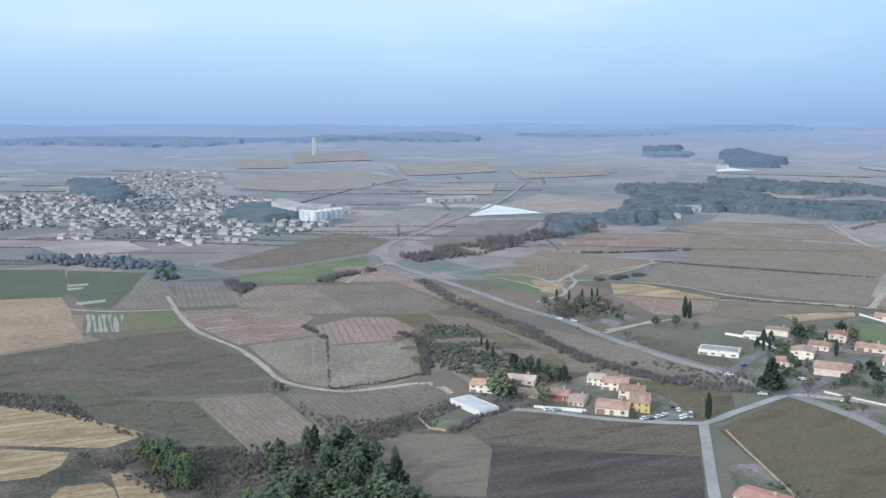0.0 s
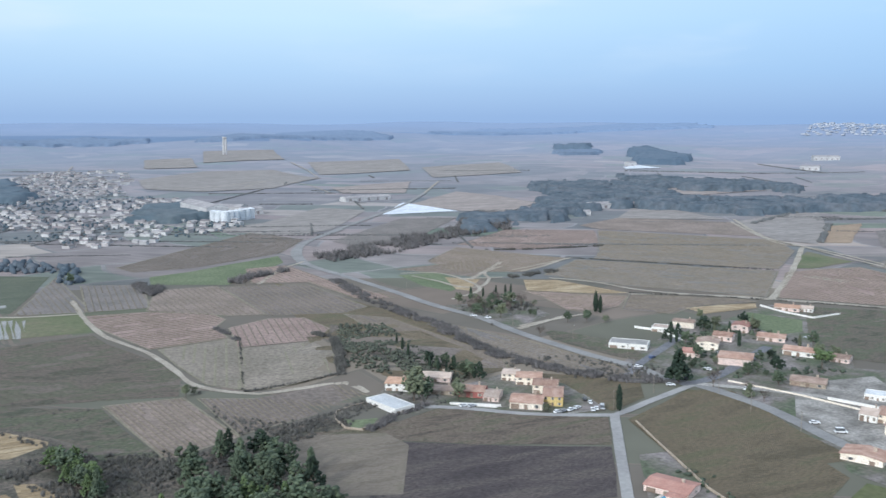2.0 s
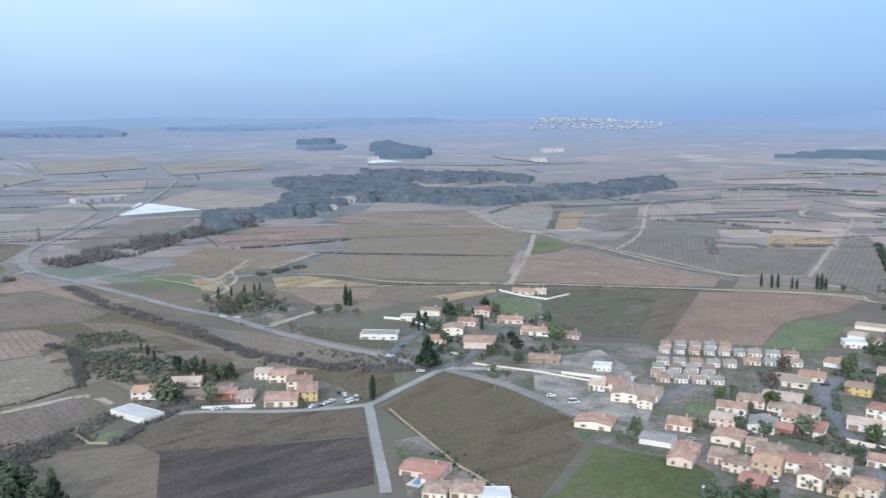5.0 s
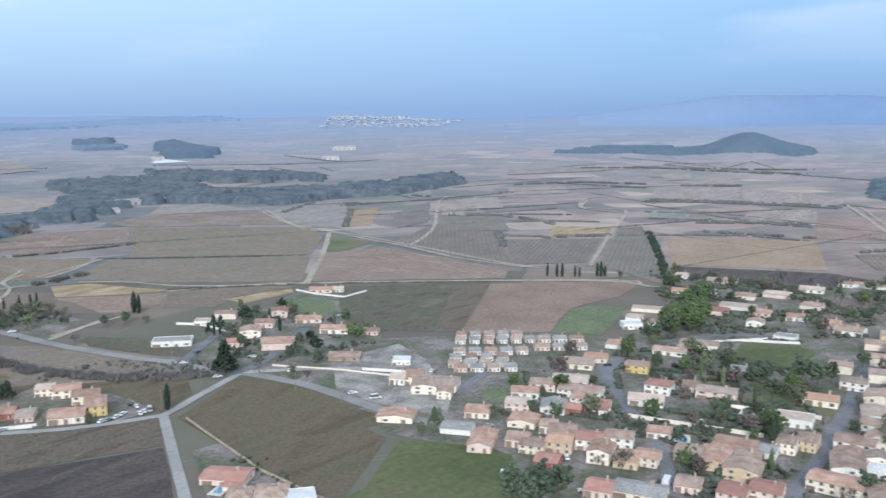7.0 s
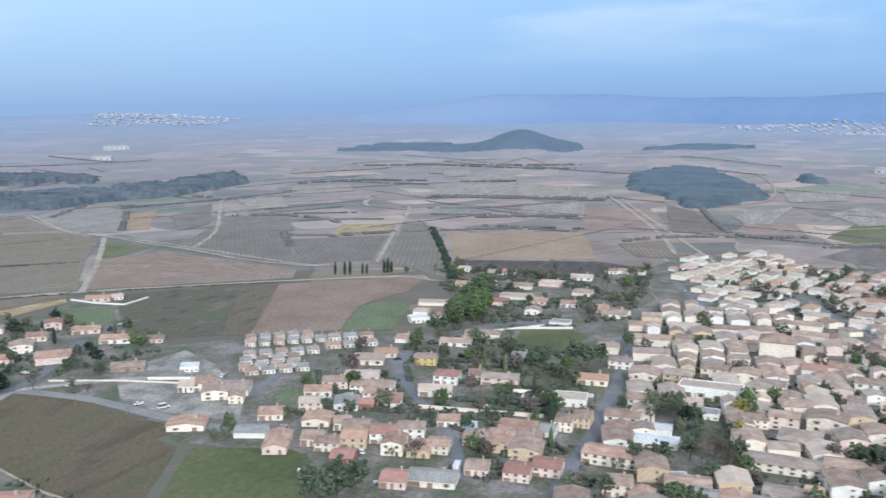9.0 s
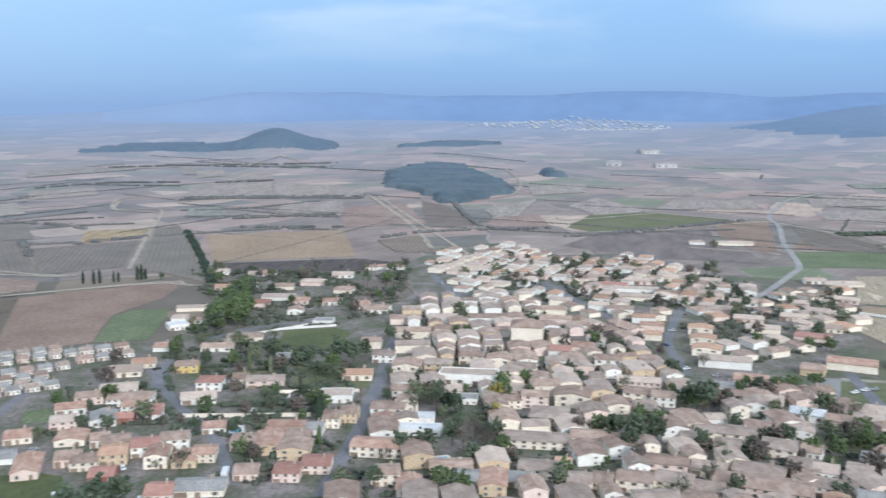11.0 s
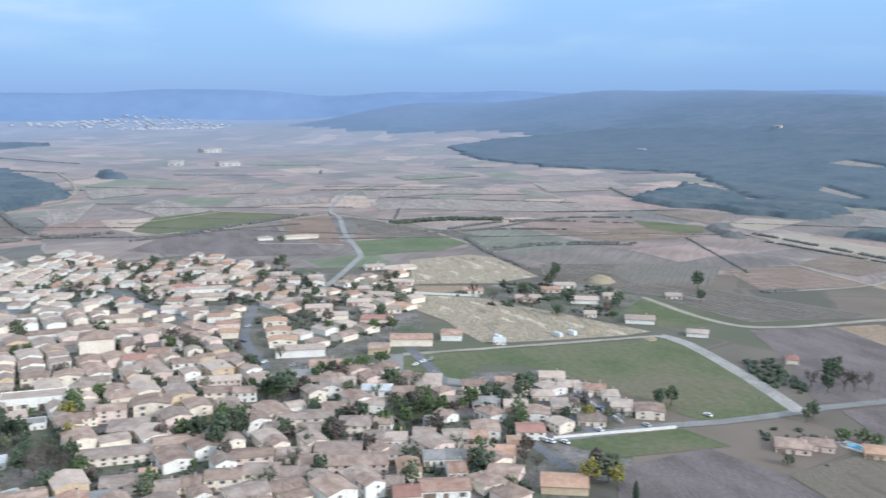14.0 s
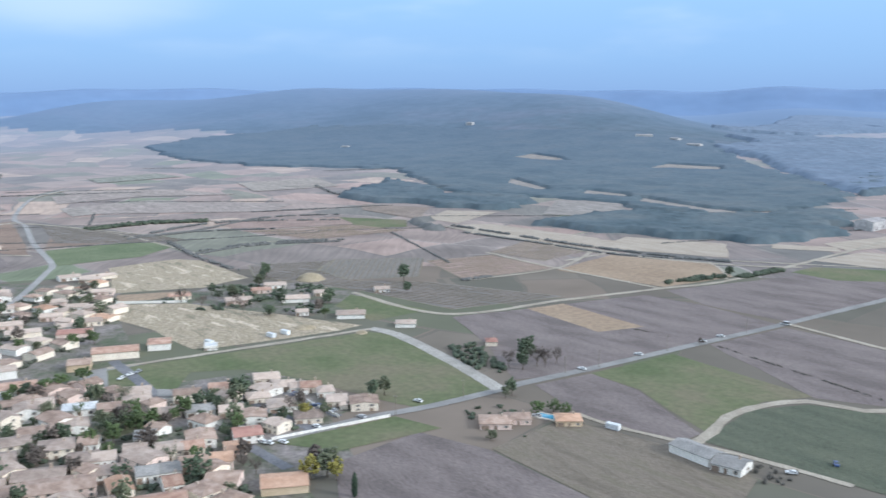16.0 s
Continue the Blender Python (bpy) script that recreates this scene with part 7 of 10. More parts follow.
house("low", 681.8, -214.3, -127, 16.1, 10.0, 3.5, "cream", "pale")
house("low", 273.4, -132.8, -128, 11.9, 10.5, 3.6, "pink", "brown")
house("shed", 186.3, -288.6, 177, 19.2, 9.0, 4.0, "white", "grey")
house("low", 170.8, -288.7, -167, 11.6, 10.5, 3.5, "white", "grey")
house("villa", 894.2, -144.6, -92, 14.1, 9.0, 2.7, "white", "pale")
house("villa", 893.4, -179.9, -92, 33.8, 10.0, 2.7, "cream", "pale")
house("low", 701.7, -203.1, -92, 15.7, 10.0, 3.3, "white", "pale")
house("villa", 693.1, -224.4, -92, 22.2, 9.0, 2.7, "cream", "pale")
house("front_low", 294.7, 232.1, -63, 15.2, 11.0, 2.7, "cream", "terracotta", "western town houses")
house("shed", 297.1, 202.3, -69, 12.7, 9.0, 3.0, "white", "grey", "western town houses")
house("front_low", 289.5, 185.2, -67, 9.2, 17.0, 3.6, "pink", "terracotta", "western town houses")
house("low", 298.5, 174.2, -72, 8.7, 9.0, 4.0, "pink", "brown", "western town houses")
house("two", 296.1, 166.0, -74, 9.8, 9.0, 4.2, "cream", "brown", "western town houses")
house("two", 303.3, 158.2, -72, 10.2, 10.0, 5.2, "ochre", "orange", "western town houses")
house("two", 315.2, 163.3, -67, 11.0, 9.0, 5.0, "yellow", "brown", "western town houses")
house("two", 312.2, 149.8, -70, 10.6, 10.0, 5.2, "white", "red", "western town houses")
house("two", 320.9, 141.6, -72, 11.1, 9.0, 5.0, "white", "brown", "western town houses")
house("front", 302.6, 140.7, -77, 8.4, 11.0, 5.6, "cream", "terracotta", "western town houses")
house("front_low", 303.7, 130.5, -75, 8.9, 10.0, 3.2, "ochre", "terracotta", "western town houses")
house("two", 309.3, 124.9, -79, 8.8, 9.0, 4.2, "cream", "terracotta", "western town houses")
house("low", 286.4, 154.3, -74, 9.0, 9.0, 3.2, "red", "red", "western town houses")
house("low", 273.9, 127.1, -78, 9.4, 10.0, 3.6, "pink", "red", "western town houses")
house("front_low", 320.1, 184.5, -72, 11.5, 11.0, 3.0, "cream", "terracotta", "western town houses")
house("low", 318.6, 171.7, -66, 7.4, 8.0, 4.0, "white", "brown", "western town houses")
house("front_low", 343.0, 182.7, -68, 10.5, 12.0, 3.6, "white", "grey", "western town houses")
house("two", 336.4, 197.1, -65, 10.4, 9.0, 4.2, "pink", "pale", "western town houses")
house("low", 352.7, 202.6, -66, 12.5, 8.0, 4.0, "white", "terracotta", "western town houses")
house("two", 359.4, 176.8, -76, 9.7, 9.0, 4.2, "white", "terracotta", "western town houses")
house("low", 345.5, 174.1, -74, 7.6, 7.0, 3.2, "red", "red", "western town houses")
house("villa_wing", 355.6, 167.4, -72, 10.9, 9.0, 3.6, "white", "red", "western town houses")
house("two", 368.1, 202.0, -67, 12.1, 9.0, 4.4, "pink", "brown", "western town houses")
house("two", 380.5, 194.0, -68, 16.5, 11.0, 4.4, "white", "pale", "western town houses")
house("long", 369.1, 182.7, -77, 19.9, 10.0, 4.2, "white", "brown", "western town houses")
house("low", 412.0, 206.2, -71, 16.3, 12.0, 3.6, "cream", "pale", "western town houses")
house("low", 427.0, 203.2, -72, 11.8, 10.0, 3.4, "cream", "orange", "western town houses")
house("villa", 459.7, 206.9, -75, 9.8, 10.0, 3.2, "white", "terracotta", "western town houses")
house("two", 421.3, 177.4, -76, 11.3, 9.0, 4.8, "yellow", "brown", "western town houses")
house("two_hip", 394.9, 155.1, -82, 11.6, 10.0, 5.2, "white", "red", "western town houses")
house("low", 374.6, 153.0, -72, 15.3, 9.0, 3.8, "white", "pale", "western town houses")
house("low", 404.9, 143.7, -76, 7.4, 9.0, 4.0, "cream", "brown", "western town houses")
house("two", 402.1, 130.4, -80, 17.7, 9.0, 4.4, "pink", "taupe", "western town houses")
house("low", 462.5, 176.6, -80, 17.1, 9.0, 3.2, "white", "brown", "western town houses")
house("long", 485.9, 169.1, -76, 20.1, 10.0, 3.2, "cream", "brown", "western town houses")
house("low", 447.5, 133.4, -81, 10.1, 10.0, 2.8, "stone", "grey", "western town houses")
house("low", 419.2, 88.9, -83, 14.4, 9.0, 3.8, "cream", "orange", "western town houses")
house("flat", 385.4, 91.6, -82, 14.9, 11.0, 3.8, "white", "pale", "western town houses")
house("two", 352.4, 85.7, -85, 7.3, 10.0, 5.2, "cream", "brown", "western town houses")
house("two", 359.5, 79.7, -87, 7.3, 10.0, 5.2, "ochre", "brown", "western town houses")
house("two", 367.9, 64.3, -88, 14.3, 10.0, 5.0, "white", "brown", "western town houses")
house("front_low", 353.6, 63.3, -89, 11.6, 12.0, 3.4, "cream", "terracotta", "western town houses")
house("long", 322.5, 58.0, -92, 24.5, 10.0, 5.0, "cream", "terracotta", "western town houses")
house("two", 323.1, 113.8, -81, 10.0, 10.0, 4.2, "cream", "brown", "western town houses")
house("front", 323.2, 104.0, -78, 10.1, 16.0, 4.4, "ochre", "terracotta", "western town houses")
house("low", 341.3, 101.8, -87, 15.4, 10.0, 3.8, "cream", "terracotta", "western town houses")
house("low", 342.9, 91.1, -88, 8.7, 9.0, 3.2, "white", "grey", "western town houses")
house("front_low", 329.5, 95.3, -81, 11.3, 12.0, 3.4, "cream", "brown", "western town houses")
house("front", 316.8, 91.6, -85, 12.0, 11.0, 5.0, "ochre", "brown", "western town houses")
house("low", 294.8, 103.6, -79, 8.6, 9.0, 3.4, "pink", "brown", "western town houses")
house("two", 304.2, 79.6, -84, 10.6, 10.0, 4.2, "pink", "red", "western town houses")
house("two", 295.9, 88.3, -84, 9.6, 10.0, 4.2, "pink", "red", "western town houses")
house("low", 338.7, 132.1, -73, 9.5, 8.0, 3.4, "white", "terracotta", "western town houses")
house("low", 279.9, 115.2, -79, 17.6, 10.0, 3.2, "cream", "grey", "western town houses")
house("two_hip", 519.5, 222.2, -77, 9.2, 9.0, 5.2, "white", "pale", "western town houses")
house("low", 523.6, 211.7, -80, 10.4, 9.0, 3.0, "white", "brown", "western town houses")
house("long", 557.7, 226.6, -75, 25.0, 9.0, 2.8, "cream", "pale", "western town houses")
house("low", 685.4, 255.0, -81, 9.1, 9.0, 3.4, "white", "pale", "western town houses")
house("low", 627.5, 232.3, -80, 14.0, 9.0, 2.8, "cream", "orange", "western town houses")
house("low", 634.5, 215.2, -78, 8.9, 9.0, 4.0, "white", "pale", "western town houses")
house("low", 686.5, 217.3, -83, 9.9, 9.0, 3.2, "pink", "red", "western town houses")
house("low", 681.6, 226.3, -80, 12.7, 9.0, 3.0, "white", "pale", "western town houses")
house("villa", 633.8, 189.6, -78, 13.7, 11.0, 3.2, "cream", "brown", "western town houses")
house("villa", 651.8, 172.2, -88, 17.9, 11.0, 3.4, "pink", "pale", "western town houses")
house("low", 684.2, 157.1, -83, 16.4, 10.0, 3.4, "white", "pale", "western town houses")
house("villa", 574.2, 189.1, -79, 14.1, 11.0, 3.6, "pink", "red", "western town houses")
house("long", 597.5, 183.1, -84, 21.9, 11.0, 3.2, "white", "pale", "western town houses")
house("low", 585.7, 164.6, -86, 12.5, 10.0, 3.4, "pink", "terracotta", "western town houses")
house("front_low", 555.2, 158.9, -83, 9.4, 9.0, 3.6, "white", "brown", "western town houses")
house("villa", 626.3, 143.0, -91, 13.0, 11.0, 3.4, "cream", "brown", "western town houses")
house("low", 585.8, 141.9, -81, 12.7, 10.0, 3.4, "white", "terracotta", "western town houses")
house("low", 719.6, 141.4, -83, 10.3, 9.0, 3.2, "white", "brown", "western town houses")
house("long", 725.3, 126.2, -87, 21.8, 10.0, 3.2, "white", "terracotta", "western town houses")
house("low", 576.5, 119.9, -82, 11.2, 10.0, 3.8, "pink", "terracotta", "western town houses")
house("low", 566.5, 107.1, -93, 15.7, 12.0, 3.6, "white", "brown", "western town houses")
house("flat", 530.3, 134.1, -87, 12.2, 9.0, 2.8, "white", "grey", "western town houses")
house("two", 296.3, 52.7, -78, 10.5, 9.0, 5.2, "cream", "brown", "old town houses")
house("front_low", 289.4, 43.0, -81, 8.6, 11.0, 3.6, "cream", "terracotta", "old town houses")
house("two", 296.3, 23.4, -89, 8.9, 9.0, 4.6, "white", "grey", "old town houses")
house("two", 306.7, 30.1, -82, 15.5, 9.0, 4.2, "cream", "brown", "old town houses")
house("front", 294.5, 13.8, -88, 9.5, 14.0, 4.8, "ochre", "terracotta", "old town houses")
house("low", 299.9, 4.5, -88, 10.1, 8.0, 3.4, "white", "grey", "old town houses")
house("two", 308.9, -1.8, -94, 14.1, 9.0, 4.4, "cream", "taupe", "old town houses")
house("low", 315.2, -10.8, -97, 6.0, 8.0, 3.4, "cream", "orange", "old town houses")
house("two", 297.1, -16.4, -96, 8.5, 9.0, 5.4, "cream", "taupe", "old town houses")
house("two", 298.0, -24.5, -100, 7.3, 9.0, 5.4, "cream", "brown", "old town houses")
house("long", 338.9, 0.1, -93, 27.5, 10.0, 4.0, "cream", "taupe", "old town houses")
house("two", 343.3, -23.6, -91, 18.6, 9.0, 4.6, "cream", "brown", "old town houses")
house("two_hip", 367.4, -5.6, -95, 15.3, 13.0, 4.6, "stone", "taupe", "old town houses")
house("villa", 362.1, -28.0, -101, 9.1, 10.0, 3.4, "cream", "taupe", "old town houses")
house("front", 391.7, -16.1, -98, 15.1, 12.0, 6.4, "cream", "brown", "old town houses")
house("two", 386.1, 11.4, -88, 8.8, 9.0, 4.6, "cream", "brown", "old town houses")
house("town", 387.6, 0.9, -94, 11.7, 9.0, 6.6, "pink", "brown", "old town houses")
house("flat", 417.0, 33.6, -92, 28.5, 11.0, 6.4, "white", "pale", "old town houses")
house("low", 397.7, 41.1, -82, 11.7, 9.0, 4.0, "pink", "pale", "old town houses")
house("two", 391.9, 60.8, -84, 12.6, 9.0, 5.6, "white", "brown", "old town houses")
house("front", 429.5, 65.8, -87, 13.7, 12.0, 6.6, "cream", "brown", "old town houses")
house("two", 438.3, 50.8, -90, 13.9, 10.0, 5.2, "ochre", "taupe", "old town houses")
house("two", 452.0, 81.7, -87, 11.5, 9.0, 5.0, "white", "taupe", "old town houses")
house("front", 448.7, 20.4, -93, 12.9, 11.0, 5.8, "cream", "brown", "old town houses")
house("two", 454.6, 35.6, -86, 13.2, 9.0, 5.2, "cream", "brown", "old town houses")
house("two", 437.5, 8.0, -95, 13.1, 9.0, 5.0, "cream", "taupe", "old town houses")
house("flat", 347.1, 47.3, -89, 17.3, 8.0, 2.8, "white", "sheet", "old town houses")
house("shed", 362.5, 47.1, -85, 7.6, 7.0, 2.6, "white", "sheet", "old town houses")
house("two", 478.9, 93.7, -84, 10.9, 9.0, 5.0, "cream", "brown", "old town houses")
house("long", 473.4, 69.9, -79, 19.1, 10.0, 5.4, "cream", "taupe", "old town houses")
house("long", 512.6, 52.3, -91, 19.2, 10.0, 5.2, "cream", "brown", "old town houses")
house("long", 504.5, 74.1, -84, 20.3, 10.0, 5.2, "cream", "brown", "old town houses")
house("two", 537.6, 84.2, -81, 18.5, 10.0, 4.6, "pink", "brown", "old town houses")
house("long", 543.6, 60.0, -87, 20.3, 10.0, 4.6, "white", "pale", "old town houses")
house("long", 546.7, 34.2, -84, 27.1, 10.0, 4.6, "white", "brown", "old town houses")
# tall cream block taken for the church, built from the house pattern
house("two_hip", 496.1, 7.7, -92, 17.4, 14.0, 11.0, "cream", "brown", "old town houses")
house("two", 513.3, 22.1, -93, 7.0, 8.0, 5.0, "white", "brown", "old town houses")
house("two", 594.9, 49.7, -89, 11.4, 9.0, 4.6, "white", "taupe", "old town houses")
house("front", 604.0, 36.0, -94, 13.4, 11.0, 5.2, "white", "taupe", "old town houses")
house("two", 470.9, -10.8, -94, 11.6, 11.0, 5.6, "white", "red", "old town houses")
house("two", 483.2, -23.2, -98, 11.8, 11.0, 4.6, "pink", "terracotta", "old town houses")
house("two", 454.1, -35.0, -93, 13.5, 10.0, 6.0, "white", "brown", "old town houses")
house("front", 498.9, -30.9, -93, 10.3, 11.0, 4.6, "white", "pale", "old town houses")
house("two", 530.8, -21.2, -95, 11.6, 9.0, 5.2, "white", "brown", "old town houses")
house("two_hip", 511.9, -8.7, -98, 10.7, 11.0, 4.6, "stone", "taupe", "old town houses")
house("two", 574.1, -7.1, -96, 15.4, 10.0, 4.6, "cream", "brown", "old town houses")
house("two_hip", 603.6, -11.7, -96, 14.6, 10.0, 4.4, "cream", "pale", "old town houses")
house("long", 548.1, -8.3, -96, 19.1, 9.0, 4.6, "pink", "brown", "old town houses")
house("two", 591.3, -36.8, -99, 12.8, 10.0, 4.6, "white", "pale", "old town houses")
house("two", 581.8, -50.1, -94, 16.6, 10.0, 4.4, "white", "brown", "old town houses")
house("long", 664.6, -50.9, -100, 20.5, 11.0, 4.0, "pink", "red", "old town houses")
house("long", 693.8, -44.2, -101, 21.4, 10.0, 3.8, "pink", "pale", "old town houses")
house("long", 653.8, -68.2, -94, 27.4, 9.0, 3.4, "white", "pale", "old town houses")
house("low", 683.6, -75.2, -98, 16.8, 10.0, 3.8, "pink", "pale", "old town houses")
house("villa", 700.4, -95.6, -95, 13.8, 11.0, 3.8, "cream", "pale", "old town houses")
house("low", 691.5, -125.1, -99, 15.8, 10.0, 3.4, "white", "pale", "old town houses")
house("villa_wing", 643.2, -117.1, -101, 18.0, 13.0, 3.4, "cream", "pale", "old town houses")
house("villa", 670.0, -147.7, -102, 11.3, 10.0, 3.4, "white", "pale", "old town houses")
house("villa", 626.2, -63.1, -102, 21.1, 11.0, 3.4, "cream", "pale", "old town houses")
house("villa_wing", 639.8, -86.8, -96, 15.7, 11.0, 3.6, "cream", "brown", "old town houses")
house("villa", 591.6, -115.8, -99, 16.9, 12.0, 3.4, "pink", "pale", "old town houses")
house("low", 616.4, -134.5, -103, 18.1, 10.0, 3.2, "white", "pale", "old town houses")
house("low", 566.3, -127.8, -102, 17.4, 10.0, 3.4, "pink", "pale", "old town houses")
house("two", 557.6, -62.7, -97, 13.9, 9.0, 4.6, "white", "orange", "old town houses")
house("two", 537.1, -65.7, -96, 14.0, 9.0, 4.6, "pink", "terracotta", "old town houses")
house("two", 515.5, -63.8, -99, 10.4, 9.0, 4.4, "cream", "orange", "old town houses")
house("front", 532.3, -93.4, -101, 13.6, 10.0, 4.6, "cream", "orange", "old town houses")
house("front", 508.0, -91.2, -101, 13.6, 10.0, 4.6, "cream", "orange", "old town houses")
house("front", 485.0, -89.8, -105, 14.7, 10.0, 4.8, "cream", "orange", "old town houses")
house("long", 462.5, -95.0, -99, 26.3, 10.0, 5.0, "white", "pale", "old town houses")
house("long", 540.8, -130.8, -101, 19.6, 10.0, 3.6, "cream", "pale", "old town houses")
house("low", 574.2, -155.8, -112, 12.8, 10.0, 3.4, "pink", "pale", "old town houses")
house("villa_wing", 616.5, -169.9, -103, 13.6, 11.0, 3.4, "pink", "pale", "old town houses")
house("low", 541.1, -155.3, -106, 10.2, 9.0, 3.4, "white", "pale", "old town houses")
house("long", 522.4, -154.8, -113, 19.0, 11.0, 3.6, "pink", "red", "old town houses")
house("low", 546.3, -171.5, -106, 12.5, 10.0, 3.4, "cream", "pale", "old town houses")
house("low", 592.3, -176.8, -113, 13.6, 9.0, 3.4, "white", "pale", "old town houses")
house("villa", 584.1, -185.5, -105, 13.3, 10.0, 3.4, "pink", "pale", "old town houses")
house("low", 631.7, -206.3, -115, 14.9, 9.0, 3.2, "pink", "pale", "old town houses")
house("two", 453.4, -136.7, -112, 11.1, 11.0, 4.4, "ochre", "brown", "old town houses")
house("long", 465.2, -159.0, -109, 23.8, 12.0, 4.8, "cream", "terracotta", "old town houses")
house("villa_wing", 432.9, -102.4, -105, 16.0, 11.0, 3.6, "white", "terracotta", "old town houses")
house("low", 420.0, -87.6, -100, 9.4, 9.0, 3.4, "white", "grey", "old town houses")
house("two", 300.4, -35.9, -101, 12.6, 9.0, 5.4, "cream", "brown", "old town houses")
house("two", 301.0, -49.4, -106, 12.8, 9.0, 5.4, "cream", "taupe", "old town houses")
house("two", 318.3, -48.3, -96, 15.9, 9.0, 5.0, "pink", "brown", "old town houses")
house("low", 316.6, -64.0, -108, 12.4, 9.0, 3.8, "cream", "taupe", "old town houses")
house("low", 298.1, -59.5, -99, 12.6, 9.0, 3.8, "white", "taupe", "old town houses")
house("two", 305.6, -69.4, -108, 10.8, 9.0, 4.4, "cream", "brown", "old town houses")
house("two", 347.8, -63.0, -99, 10.6, 9.0, 4.6, "pink", "taupe", "old town houses")
house("two", 355.7, -70.7, -100, 12.8, 9.0, 4.4, "cream", "taupe", "old town houses")
house("two_hip", 354.2, -80.6, -101, 14.3, 10.0, 4.6, "cream", "taupe", "old town houses")
house("two", 339.4, -74.4, -104, 9.8, 9.0, 4.6, "ochre", "taupe", "old town houses")
house("front", 389.2, -95.5, -102, 10.4, 11.0, 6.2, "white", "taupe", "old town houses")
house("two", 404.6, -90.8, -108, 11.8, 9.0, 4.6, "cream", "brown", "old town houses")
house("two", 398.2, -105.3, -105, 7.8, 9.0, 4.6, "cream", "pale", "old town houses")
house("two", 362.3, -92.0, -108, 12.7, 9.0, 4.6, "white", "brown", "old town houses")
house("front", 358.6, -99.8, -103, 9.1, 11.0, 4.2, "white", "pale", "old town houses")
house("front", 361.6, -108.0, -106, 9.1, 11.0, 4.2, "white", "pale", "old town houses")
house("two_hip", 340.7, -94.2, -107, 12.7, 11.0, 4.4, "cream", "taupe", "old town houses")
house("two", 321.7, -98.6, -108, 11.2, 10.0, 4.4, "cream", "taupe", "old town houses")
house("low", 338.7, -105.9, -114, 7.8, 9.0, 4.0, "white", "brown", "old town houses")
house("low", 316.0, -81.6, -111, 17.7, 10.0, 3.8, "cream", "taupe", "old town houses")
house("long", 301.0, -84.2, -106, 24.0, 12.0, 4.4, "pink", "brown", "old town houses")
house("two", 304.1, -102.4, -110, 8.5, 9.0, 4.2, "white", "taupe", "old town houses")
house("low", 318.8, -105.4, -106, 8.8, 9.0, 4.0, "white", "pale", "old town houses")
house("two", 319.3, -117.4, -111, 9.0, 9.0, 4.4, "white", "taupe", "old town houses")
house("low", 331.9, -126.1, -116, 8.2, 9.0, 4.0, "white", "grey", "old town houses")
house("low", 383.4, -115.9, -110, 14.0, 9.0, 3.8, "white", "sheet", "old town houses")
house("low", 376.7, -126.9, -108, 11.0, 9.0, 3.6, "pink", "brown", "old town houses")
house("villa", 390.5, -143.2, -112, 12.9, 11.0, 3.8, "white", "pale", "old town houses")
house("two", 408.7, -67.8, -98, 9.3, 9.0, 4.6, "cream", "pale", "old town houses")
house("two", 396.5, -56.4, -97, 10.6, 9.0, 5.4, "white", "brown", "old town houses")
house("two", 402.8, -46.4, -103, 13.8, 9.0, 4.6, "cream", "brown", "old town houses")
house("long", 420.5, -47.9, -98, 20.4, 9.0, 4.6, "pink", "pale", "old town houses")
house("low", 342.6, -35.8, -99, 6.0, 8.0, 3.8, "cream", "terracotta", "old town houses")
house("two", 425.1, -28.1, -93, 7.8, 9.0, 5.0, "cream", "taupe", "old town houses")
house("flat", 388.8, 32.8, -89, 11.5, 8.0, 3.0, "white", "grey", "old town houses")
house("villa", 378.0, -139.2, -108, 12.0, 11.0, 3.8, "white", "pale", "southern edge houses")
house("low", 357.1, -144.5, -102, 11.3, 8.0, 3.0, "pink", "pale", "southern edge houses")
house("two", 372.2, -160.5, -112, 12.2, 9.0, 4.8, "cream", "brown", "southern edge houses")
house("low", 374.5, -178.7, -114, 12.4, 9.0, 3.4, "white", "terracotta", "southern edge houses")
house("villa_wing", 376.5, -202.7, -112, 12.5, 10.0, 3.2, "cream", "pale", "southern edge houses")
house("villa", 359.7, -203.6, -114, 10.0, 10.0, 3.2, "stone", "pale", "southern edge houses")
house("villa_wing", 354.5, -207.7, -111, 8.4, 9.0, 3.2, "white", "pale", "southern edge houses")
house("low", 350.2, -212.5, -120, 9.8, 9.0, 3.6, "cream", "terracotta", "southern edge houses")
house("villa", 340.7, -214.7, -113, 7.7, 9.0, 3.2, "white", "pale", "southern edge houses")
house("villa_wing", 326.6, -212.4, -119, 9.7, 10.0, 3.0, "cream", "pale", "southern edge houses")
house("front", 314.6, -219.3, -120, 12.0, 11.0, 4.0, "cream", "brown", "southern edge houses")
house("villa", 334.9, -188.7, -111, 12.2, 11.0, 3.4, "white", "pale", "southern edge houses")
house("villa", 351.9, -185.8, -109, 10.3, 9.0, 3.0, "cream", "pale", "southern edge houses")
house("front", 328.2, -170.9, -115, 12.0, 11.0, 4.0, "white", "brown", "southern edge houses")
house("low", 341.5, -167.5, -111, 10.5, 9.0, 3.6, "cream", "pale", "southern edge houses")
house("villa", 315.0, -191.0, -117, 11.6, 10.0, 3.0, "cream", "taupe", "southern edge houses")
house("low", 351.1, -157.1, -105, 12.4, 9.0, 3.2, "white", "grey", "southern edge houses")
house("two", 311.9, -128.1, -109, 10.2, 10.0, 4.6, "cream", "pale", "southern edge houses")
house("low", 309.5, -136.4, -108, 8.7, 9.0, 4.0, "cream", "terracotta", "southern edge houses")
house("front", 316.5, -142.8, -109, 11.1, 12.0, 4.4, "white", "brown", "southern edge houses")
